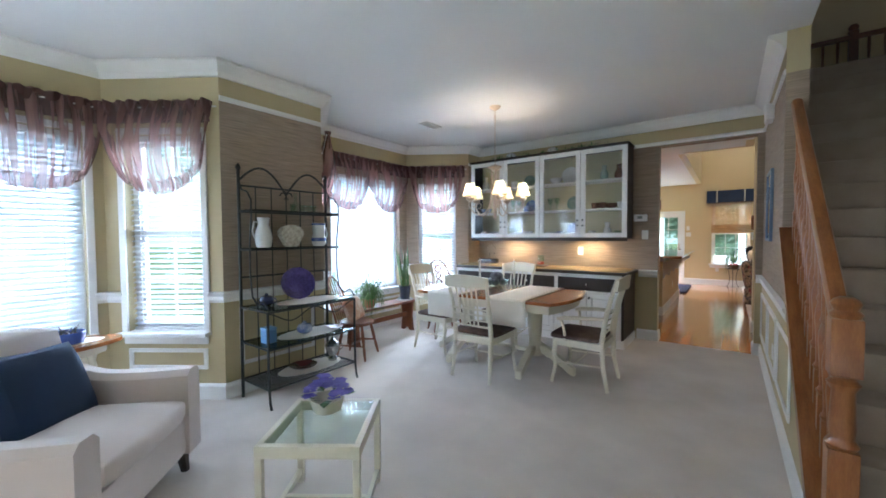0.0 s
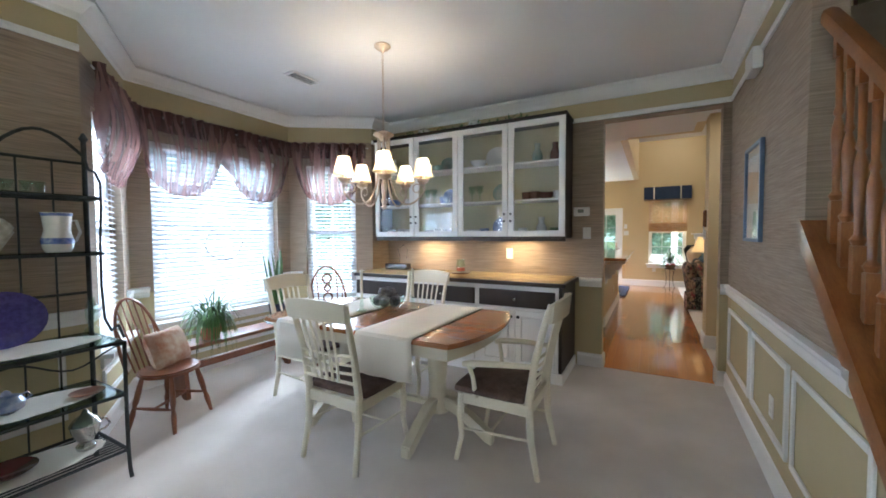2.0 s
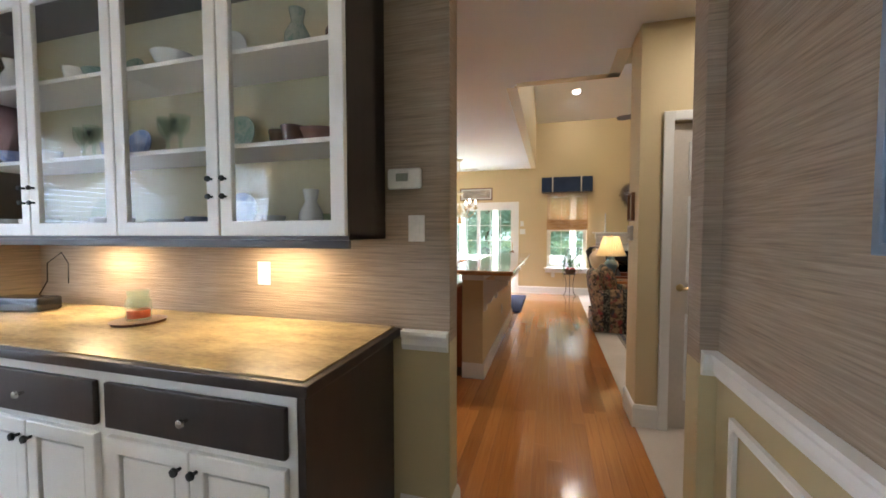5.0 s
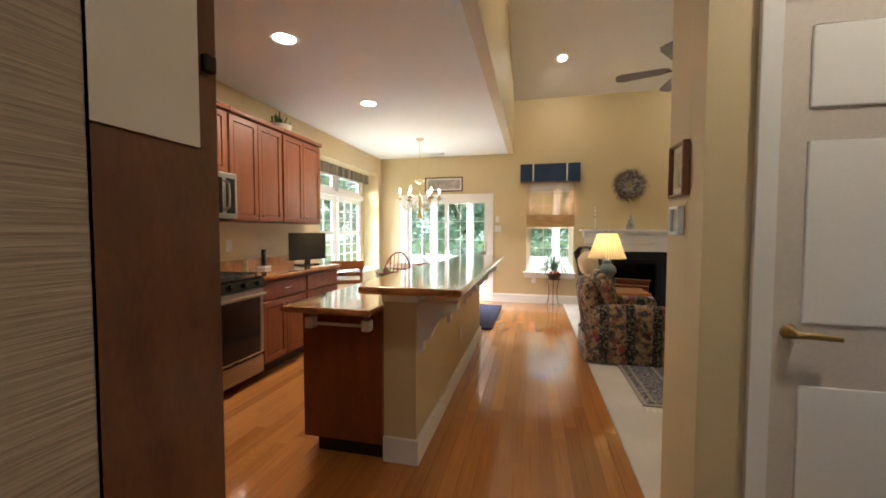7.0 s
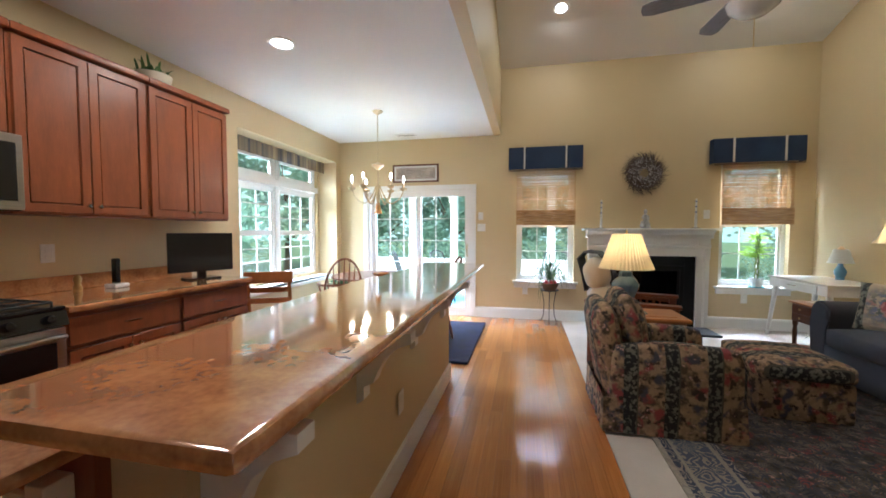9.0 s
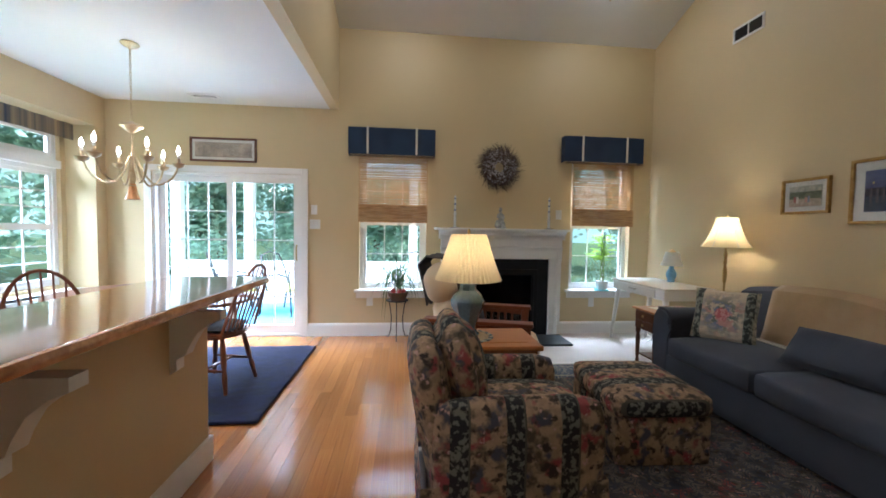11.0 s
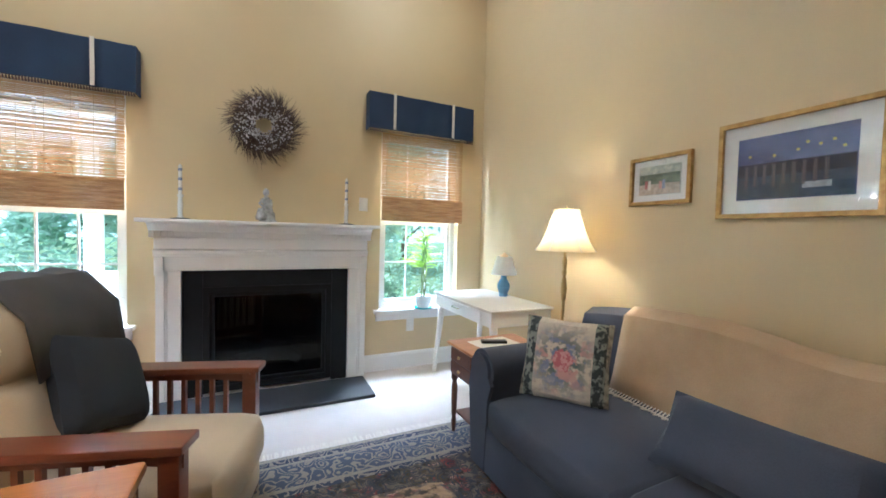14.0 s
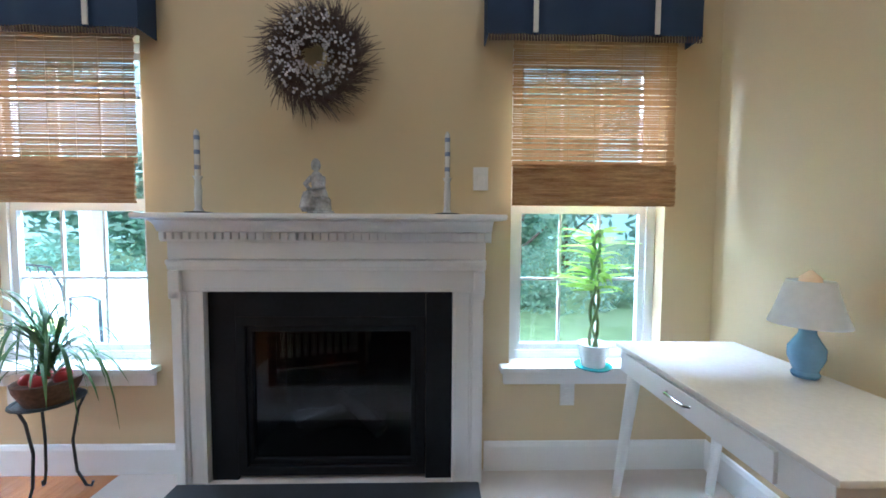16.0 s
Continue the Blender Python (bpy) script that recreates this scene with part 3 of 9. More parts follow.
def window(a, b, s0, s1, zb, zt, deep=0.16, cols=3, rows=2, double=True, casing=True, blind=0.0, sill=0.08, label="white double-hung window with grilles", transom=0.0):
    count[0] += 1
    w = thing("window_%d" % count[0], label, "window", frame_of(a, b))
    w["kind"] = "structure"
    f = 0.045
    y0, y1 = -deep + 0.02, -deep + 0.08
    bm = bmesh.new()
    rim(bm, s0, s1, zb, zt, f, y0, y1)
    part("window_frame", bm, WHITE, w)
    mid = (zb + zt) / 2
    halves = [(zb + f, mid), (mid, zt - f)] if double else [(zb + f, zt - f)]
    for za, zc in halves:
        bm = bmesh.new()
        g = 0.032
        a0, a1 = s0 + f, s1 - f
        rim(bm, a0, a1, za, zc, g, y0 + 0.012, y1 - 0.015)
        part("sash", bm, WHITE, w)
        bm = bmesh.new()
        for i in range(1, cols):
            x = a0 + g + (a1 - a0 - 2 * g) * i / cols
            box(bm, x - 0.007, x + 0.007, y0 + 0.022, y0 + 0.036, za + g, zc - g)
        for i in range(1, rows):
            z = za + g + (zc - za - 2 * g) * i / rows
            box(bm, a0 + g, a1 - g, y0 + 0.0215, y0 + 0.0365, z - 0.007, z + 0.007)
        if cols > 1 or rows > 1:
            part("grille", bm, WHITE, w)
        p = part("pane", bbox(a0 + g, a1 - g, y0 + 0.027, y0 + 0.031, za + g, zc - g), GLASS, w)
        p.visible_shadow = False
    if sill:
        bm = bmesh.new()
        box(bm, s0 - 0.05, s1 + 0.05, -deep + 0.08, sill, zb - 0.03, zb + 0.002, 0.006)
        box(bm, s0 - 0.03, s1 + 0.03, 0.003, 0.022, zb - 0.10, zb - 0.03, 0.004)
        part("window_sill", bm, WHITE, w)
    if casing:
        bm = bmesh.new()
        c = 0.05
        for q in ((s0 - c, s0, zb, zt + c), (s1, s1 + c, zb, zt + c), (s0, s1, zt, zt + c)):
            box(bm, q[0], q[1], 0.002, 0.02, q[2], q[3], 0.004)
        part("casing", bm, WHITE, w)
    return w


def slat_blind(a, b, s0, s1, zb, zt, tilt, label, group="window blinds"):
    bl = thing("window_blind", label, "blind", frame_of(a, b), group)
    part("headrail", bbox(s0 + 0.01, s1 - 0.01, -0.09, -0.03, zt - 0.05, zt - 0.005, 0.004), WHITE, bl)
    n = int((zt - zb - 0.1) / 0.043)
    bm = bmesh.new()
    pr = [(-0.026, 0.0), (-0.013, 0.003), (0, 0.004), (0.013, 0.003), (0.026, 0.0)]
    ca, sa = math.cos(tilt), math.sin(tilt)
    pts = [(u * ca - v * sa, u * sa + v * ca) for u, v in pr] + [(u * ca - (v - 0.003) * sa, u * sa + (v - 0.003) * ca) for u, v in reversed(pr)]
    prism(bm, pts, s0 + 0.015, s1 - 0.015, "x")
    me = finish("slat", bm, BLIND)
    for i in range(n):
        o = new("slat", me)
        o.parent = bl
        o.location = (0, -0.06, zb + 0.06 + i * 0.043)
    part("bottom_rail", bbox(s0 + 0.012, s1 - 0.012, -0.085, -0.035, zb + 0.004, zb + 0.028, 0.004), WHITE, bl)
    for s in (s0 + 0.12, s1 - 0.12):
        part("cord", btube([(s, -0.032, zb + 0.02), (s, -0.032, zt - 0.05)], 0.0015, 5), WHITE, bl)
    return bl


def swag_valance(a, b, s0, s1, swags, label):
    """A gathered sheer balloon valance on a rod."""
    v = thing("sheer_valance", label, "curtain", frame_of(a, b), "sheer valances")
    zt, drop = 2.39, 0.70
    rnd = random.Random(int(s1 * 1000) + swags)
    part("rod", btube([(s0 - 0.03, 0.055, zt - 0.02), (s1 + 0.03, 0.055, zt - 0.02)], 0.006, 8), WHITE, v)
    for lay in range(3):
        bm = bmesh.new()
        uvl = bm.loops.layers.uv.new("UVMap")
        nu, nv = 40 * swags, 16
        ph = [rnd.uniform(0, 6.28) for _ in range(6)]
        grid = []
        for i in range(nu + 1):
            u = i / nu
            w = (u * swags) % 1.0 if i < nu else 1.0
            arch = max(0.0, math.sin(math.pi * w)) ** 0.30
            end = 0.30 + (drop - 0.30) * arch
            low = (end, 0.15, end)[lay]
            col = []
            for j in range(nv + 1):
                t = j / nv
                if lay == 2:
                    t = 0.86 + 0.14 * t
                pull = 0 if lay == 1 else (w - 0.5) * 0.22 * t * t
                x = s0 + (s1 - s0) * u - pull * (s1 - s0) / swags
                fold = 0.020 * math.sin(u * swags * 58 + ph[0] + 1.5 * math.sin(t * 3 + ph[3])) + 0.012 * math.sin(u * swags * 37 + ph[1] + 2 * t)
                y = 0.055 + fold * (1 - 0.4 * t) + 0.02 * (lay == 1)
                if lay != 1:
                    y += 0.09 * math.sin(math.pi * min(1, t * 1.02)) * arch
                if lay == 2:
                    y -= 0.035 * math.sin(math.pi * j / nv)
                z = zt + 0.03 - t * (low + 0.03) + 0.008 * math.sin(u * swags * 50 + ph[2]) * (t < 0.05)
                z -= 0.012 * math.sin(u * swags * 31 + ph[4]) * t * (lay != 1)
                col.append((bm.verts.new((x, y, z)), (u * swags + lay * 3.3 + s0, t)))
            grid.append(col)
        for i in range(nu):
            for j in range(nv):
                q = (grid[i][j], grid[i + 1][j], grid[i + 1][j + 1], grid[i][j + 1])
                f = bm.faces.new([c[0] for c in q])
                for lp, c in zip(f.loops, q):
                    lp[uvl].uv = c[1]
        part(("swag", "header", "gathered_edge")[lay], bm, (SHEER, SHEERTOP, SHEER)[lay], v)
    return v


ZB, ZT = 0.56, 2.17
for k, (a, b, s0, s1) in WIN.items():
    wide = s1 - s0 > 1
    window(a, b, s0, s1, ZB, ZT, cols=1 if wide else 2, rows=1 if wide else 2, double=not wide, casing=k[0] == "l" and k != "lx", label="white vinyl picture window" if wide else "white double-hung window with grilles")
    slat_blind(a, b, s0, s1, ZB, ZT, radians({"c": -47, "lc": -52, "s": -24, "ls": -24}.get(k, -14)), "white slatted blind, lowered, slats half open")
    swag_valance(a, b, s0 - 0.14, s1 + 0.14, 2 if wide else 1, "gathered mauve sheer balloon valance over the blind")

# daylight at the openings
for k, (a, b, s0, s1) in WIN.items():
    m = frame_of(a, b)
    c = m @ Vector(((s0 + s1) / 2, -0.45, 1.5))
    t = m @ Vector(((s0 + s1) / 2, 1.0, 1.25))
    lamp("daylight_" + k, "AREA", look(c, t), (62 if s1 - s0 > 1 else 74) * (s1 - s0), (0.78, 0.88, 1.0), size=s1 - s0 + 0.2, size_y=1.9)

# unseen south windows with lamps, added to brighten dining room and landing
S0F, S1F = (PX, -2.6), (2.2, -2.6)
window(S0F, S1F, -2.7 - PX, 0.1 - PX, 0.4, 2.45, deep=0.14, cols=4, rows=3, double=False, label="wide white front window, unseen, added to let fill light in")
window(S0F, S1F, 0.55 - PX, 1.35 - PX, 3.3, 4.7, deep=0.14, cols=2, rows=3, double=False, sill=0, label="white foyer window, unseen, added to light the landing")
lamp("fill_front", "AREA", look((-1.3, -3.5, 4.0), (-1.3, -1.5, 0.0)), 900, (0.86, 0.92, 1.0), size=2.8, size_y=1.3)
lamp("fill_foyer", "AREA", look((0.95, -2.9, 4.1), (0.95, 6.0, 3.4)), 14, (0.95, 0.97, 1.0), size=0.8, size_y=1.4)

# ---- stairs ----
stairs = thing("staircase", "carpeted staircase with oak newel, rail and turned balusters", "stairs", pose(0, 0, 0))
for i in range(16):
    y = ST0 + 0.12 + i * 0.22
    bm = bmesh.new()
    box(bm, 0.425, 1.445, y, y + 0.26 if i < 15 else y + 1.2, i * 0.188, (i + 1) * 0.188, 0.012)
    part("step", bm, STAIRCARPET, stairs, "step with taupe carpet")


def cap_z(y):
    return (y - ST0) * SLOPE


bm = bmesh.new()
prism(bm, [(ST0 + 0.06, cap_z(ST0 + 0.06) - 0.045), (3.565, cap_z(3.565) - 0.045), (3.565, cap_z(3.565)), (ST0 + 0.06, cap_z(ST0 + 0.06))], 0.282, 0.435, "x")
prism(bm, [(ST0 + 0.06, 0.004), (ST0 + 0.12, 0.004), (3.568, cap_z(3.568) - 0.12), (3.568, cap_z(3.568) - 0.05), (ST0 + 0.06, cap_z(ST0 + 0.06) - 0.05)], 0.284, 0.298, "x")
part("stringer_cap", bm, OAKRAIL, stairs, "sloping oak stringer cap")
bm = bmesh.new()
prf = [(-0.032, -0.03), (0.032, -0.03), (0.032, 0.0), (0.024, 0.022), (0.0, 0.03), (-0.024, 0.022), (-0.032, 0.0)]
r0 = [bm.verts.new((0.36 + u, ST0 + 0.10, cap_z(ST0 + 0.10) + 0.85 + v)) for u, v in prf]
r1 = [bm.verts.new((0.36 + u, 3.565, cap_z(3.565) + 0.85 + v)) for u, v in prf]
bm.faces.new(r0)
bm.faces.new(r1[::-1])
for k in range(7):
    bm.faces.new((r0[k], r1[k], r1[(k + 1) % 7], r0[(k + 1) % 7]))
part("handrail", bm, OAKRAIL, stairs, "oak handrail")
bm = bmesh.new()
h = 0.83
for z0, z1 in ((0.0, 0.17), (h - 0.10, h)):
    box(bm, -0.018, 0.018, -0.018, 0.018, z0, z1, 0.003)
lathe(bm, [(0.016, 0.17), (0.024, 0.19), (0.012, 0.21), (0.014, 0.30), (0.021, 0.42), (0.019, 0.46), (0.010, 0.5), (0.017, 0.515), (0.011, 0.54), (0.014, h - 0.10)], seg=10)
bal = finish("baluster", bm, OAKRAIL)
for i in range(14):
    y = ST0 + 0.20 + i * 0.101
    o = new("baluster", bal)
    o.parent = stairs
    o.location = (0.36, y, cap_z(y) - 0.005)
NY = 2.06
bm = bmesh.new()
box(bm, 0.315, 0.405, NY - 0.045, NY + 0.045, 0.0, 0.52, 0.006)
box(bm, 0.315, 0.405, NY - 0.045, NY + 0.045, 0.80, 1.02, 0.006)
lathe(bm, [(0.042, 0.52), (0.05, 0.535), (0.036, 0.56), (0.04, 0.60), (0.034, 0.74), (0.05, 0.77), (0.036, 0.785), (0.043, 0.80)], (0.36, NY, 0))
lathe(bm, [(0.043, 1.02), (0.05, 1.035), (0.036, 1.05), (0.046, 1.075), (0.036, 1.09), (0.02, 1.10)], (0.36, NY, 0))
part("newel", bm, OAKRAIL, stairs, "turned oak newel post")
gal = thing("gallery_railing", "dark oak railing along the upper landing", "railing", pose(0, 6.50, 3.01))
part("handrail", bbox(0.43, 1.445, -0.03, 0.03, 0.59, 0.645, 0.014), DARKWOOD, gal)
part("base_rail", bbox(0.43, 1.445, -0.04, 0.04, 0.0, 0.05, 0.006), DARKWOOD, gal)
bm = bmesh.new()
box(bm, 1.085, 1.165, -0.04, 0.04, 0.05, 0.66, 0.006)
lathe(bm, [(0.040, 0.66), (0.052, 0.675), (0.036, 0.69), (0.048, 0.73), (0.030, 0.76), (0.004, 0.768)], (1.125, 0, 0), 14)
part("post", bm, DARKWOOD, gal)
for i in range(8):
    x = 0.49 + i * 0.127
    if abs(x - 1.125) > 0.07:
        part("baluster", blathe([(0.014, 0.05), (0.018, 0.2), (0.011, 0.38), (0.016, 0.5), (0.013, 0.59)], (x, 0, 0), 8), DARKWOOD, gal)

# ---- dining room: built-in cabinets ----
bf = thing("buffet", "built-in buffet, white doors and espresso drawers, gold stone top", "buffet", pose(0, 0, 0))
X0, X1, YF, YB = -3.29, -0.955, 4.75, 5.385
part("body", bbox(X0, X1 - 0.03, YF, YB, 0.10, 0.855), WHITE, bf)
part("end_panel", bbox(X1 - 0.028, X1, YF - 0.002, YB, 0.10, 0.858, 0.003), ESPRESSO, bf, "espresso-stained end panel")
bm = bmesh.new()
box(bm, X0, X1 + 0.012, YF - 0.012, YB, 0.002, 0.098, 0.004)
part("plinth", bm, WHITE, bf)
nunit = 3
uw = (X1 - 0.03 - X0) / nunit
for i in range(nunit):
    a, b = X0 + i * uw, X0 + (i + 1) * uw
    d = part("drawer", bbox(a + 0.025, b - 0.025, YF - 0.022, YF - 0.002, 0.66, 0.815, 0.005), ESPRESSO, bf, "espresso-stained drawer front")
    part("knob", blathe([(0.006, 0), (0.006, 0.012), (0.015, 0.02), (0.013, 0.028), (0.004, 0.031)], seg=12), NICKEL, d).matrix_basis = pose((a + b) / 2, YF - 0.022, 0.735, 90)
    for j in range(2):
        c0 = a + 0.025 + j * (uw - 0.05) / 2 + 0.003
        c1 = c0 + (uw - 0.05) / 2 - 0.006
        bm = bmesh.new()
        st = 0.055
        rim(bm, c0, c1, 0.11, 0.63, st, YF - 0.022, YF - 0.002)
        dr = part("door", bm, WHITE, bf)
        part("door_panel", bbox(c0 + st + 0.010, c1 - st - 0.010, YF - 0.016, YF - 0.003, 0.11 + st + 0.010, 0.63 - st - 0.010, 0.006), WHITE, dr)
        kx = c1 - 0.03 if j == 0 else c0 + 0.03
        part("knob", blathe([(0.006, 0), (0.006, 0.012), (0.015, 0.02), (0.013, 0.028), (0.004, 0.031)], seg=12), IRON, dr, "dark metal knob").matrix_basis = pose(kx, YF - 0.022, 0.575, 90)
bt = bmesh.new()
box(bt, X0, X1 + 0.035, YF - 0.04, YB, 0.86, 0.897, 0.006)
solid("countertop_edge", bt, ESPRESSO, "espresso wood edging round the buffet top", "countertop")
bt = bmesh.new()
box(bt, X0 + 0.004, X1 + 0.008, YF - 0.016, YB - 0.002, 0.897, 0.903, 0.002)
solid("countertop", bt, STONE, "gold and brown marbled laminate buffet top", "countertop")

uc = thing("wall_cabinet", "white glass-door wall cabinet with espresso case, full of china", "cabinet", pose(0, 0, 0))
U0, U1, UF, UB, UZ0, UZ1 = -3.235, -0.99, 5.07, 5.385, 1.29, 2.445
for nm, q in (("side_panel", (U0, U0 + 0.02, UF, UB, UZ0, UZ1)), ("side_panel", (U1 - 0.02, U1, UF - 0.002, UB, UZ0, UZ1)), ("top_panel", (U0, U1, UF, UB, UZ1 - 0.02, UZ1)), ("bottom_panel", (U0, U1, UF, UB, UZ0, UZ0 + 0.02))):
    part(nm, bbox(*q), ESPRESSO, uc, "espresso-stained panel")
part("back_panel", bbox(U0 + 0.02, U1 - 0.02, UB - 0.012, UB - 0.002, UZ0 + 0.02, UZ1 - 0.02), surface("pale_green_paint", (0.60, 0.55, 0.36), None, 2, 0.6, 0.02), uc, "pale green painted cabinet back")
part("light_rail", bbox(U0, U1, UF - 0.004, UF + 0.014, UZ0 - 0.032, UZ0 - 0.001, 0.003), ESPRESSO, uc)
part("top_trim", bbox(U0 - 0.02, U1 + 0.012, UF - 0.03, UB, UZ1, UZ1 + 0.025, 0.006), ESPRESSO, uc)
SHELVES = (1.675, 2.045)
for z in SHELVES:
    part("shelf", bbox(U0 + 0.02, U1 - 0.02, UF + 0.02, UB - 0.013, z - 0.02, z, 0.003), WHITE, uc)
dw = (U1 - 0.0 - U0) / 4
for i in range(4):
    c0, c1 = U0 + i * dw + 0.004, U0 + (i + 1) * dw - 0.004
    bm = bmesh.new()
    st = 0.058
    rim(bm, c0, c1, UZ0 + 0.015, UZ1 - 0.01, st, UF - 0.024, UF - 0.003)
    d = part("door", bm, WHITE, uc)
    g = part("pane", bbox(c0 + st - 0.005, c1 - st + 0.005, UF - 0.014, UF - 0.011, UZ0 + 0.07, UZ1 - 0.065), GLASS, d)
    g.visible_shadow = False
    kx = c1 - 0.03 if i % 2 == 0 else c0 + 0.03
    for z in (1.46, 1.53):
        part("knob", blathe([(0.005, 0), (0.005, 0.012), (0.012, 0.018), (0.010, 0.026), (0.003, 0.028)], seg=10), IRON, d).matrix_basis = pose(kx, UF - 0.024, z, 90)
    part("mullion", bbox(c1 + 0.001, c1 + 0.007, UF - 0.002, UF + 0.018, UZ0 + 0.02, UZ1 - 0.02), WHITE, uc) if i < 3 else None

for x in (-2.6, -1.5):
    lt = thing("under_cabinet_light", "slim warm strip light under the wall cabinet", "light", pose(x, 5.24, 1.288), "under-cabinet lights")
    part("housing", bbox(-0.17, 0.17, -0.03, 0.03, -0.016, -0.001, 0.003), WHITE, lt)
    part("diffuser", bbox(-0.15, 0.15, -0.02, 0.02, -0.021, -0.017), glow("warm_strip", (1, 0.72, 0.38), 3), lt)
    lamp("strip_light", "AREA", pose(x, 5.24, 1.262), 2.0, (1, 0.70, 0.36), size=0.3, size_y=0.05)

# ---- dining table and chairs ----
TX0, TX1, TY0, TY1, TZ = -2.78, -1.10, 3.10, 4.08, 0.755
tb = thing("dining_table", "cream double-pedestal dining table with honey wood top", "table", pose((TX0 + TX1) / 2, (TY0 + TY1) / 2, 0))
hx, hy = (TX1 - TX0) / 2, (TY1 - TY0) / 2


def table_outline(gr):
    pts = []
    for k in range(13):
        y = -hy + gr + (2 * hy - 2 * gr) * k / 12
        pts.append((hx - gr - 0.10 * (abs(y) / hy) ** 2.2, y))
    for k in range(13):
        y = hy - gr - (2 * hy - 2 * gr) * k / 12
        pts.append((-hx + gr + 0.10 * (abs(y) / hy) ** 2.2, y))
    return pts


bm = bmesh.new()
prism(bm, table_outline(0), TZ - 0.028, TZ, "z")
bmesh.ops.bevel(bm, geom=[e for e in bm.edges if abs(e.verts[0].co.z - e.verts[1].co.z) < 1e-5], offset=0.008, segments=2, affect="EDGES")
part("tabletop", bm, TABLEWOOD, tb, "honey-stained wooden tabletop")
bm = bmesh.new()
prism(bm, table_outline(0.06), TZ - 0.11, TZ - 0.029, "z")
part("apron", bm, CREAM, tb)
for px in (-0.40, 0.40):
    ped = part("pedestal", blathe([(0.075, 0.14), (0.08, 0.2), (0.062, 0.23), (0.058, 0.30), (0.07, 0.52), (0.075, 0.58), (0.09, 0.60), (0.09, TZ - 0.11)], (px, 0, 0), 20), CREAM, tb)
    for s in (1, -1):
        for ax in (0, 1):
            if ax == 1 and s * px < 0:
                continue
            bm = bmesh.new()
            path = [(0.05, 0.20), (0.14, 0.19), (0.25, 0.12), (0.35, 0.045), (0.40, 0.03)]
            top = [(u, z + 0.045) for u, z in path]
            low = [(u, max(0.0, z - 0.03)) for u, z in path]
            prism(bm, low + top[::-1], -0.032, 0.032, "y")
            bmesh.ops.bevel(bm, geom=bm.edges[:], offset=0.008, segments=2, affect="EDGES")
            part("foot", bm, CREAM, tb).matrix_basis = pose(px, 0, 0, 0, 0, (90 * s if ax == 0 else (0 if s > 0 else 180)))
part("stretcher", bbox(-0.36, 0.36, -0.025, 0.025, 0.16, 0.20, 0.008), CREAM, tb)

for xr in (-2.32, -1.62):
    bm = bmesh.new()
    a, b = xr - 0.20, xr + 0.20
    ring = []
    path = [(TY0 - 0.012, TZ - 0.24), (TY0 - 0.014, TZ - 0.10), (TY0 - 0.012, TZ - 0.012), (TY0 + 0.004, TZ + 0.004)] + [(y, TZ + 0.004) for y in ease(TY0 + 0.06, TY1 - 0.06, 10)] + [(TY1 - 0.004, TZ + 0.004), (TY1 + 0.012, TZ - 0.012), (TY1 + 0.014, TZ - 0.10), (TY1 + 0.012, TZ - 0.24)]
    for y, z in path:
        row = []
        for i in range(9):
            x = a + (b - a) * i / 8
            row.append(bm.verts.new((x + 0.01 * math.sin(z * 30) * (z < TZ - 0.05), y + (0.006 * math.sin(i * 1.9) if z < TZ - 0.05 else 0), z)))
        ring.append(row)
    for r0, r1 in zip(ring, ring[1:]):
        for i in range(8):
            bm.faces.new((r0[i], r0[i + 1], r1[i + 1], r1[i]))
    ob = solid("table_runner", bm, LINEN, "off-white linen runner draped across the dining table", "table runner", group="table runners")
    md = ob.modifiers.new("thick", "SOLIDIFY")
    md.thickness, md.offset = 0.003, 1


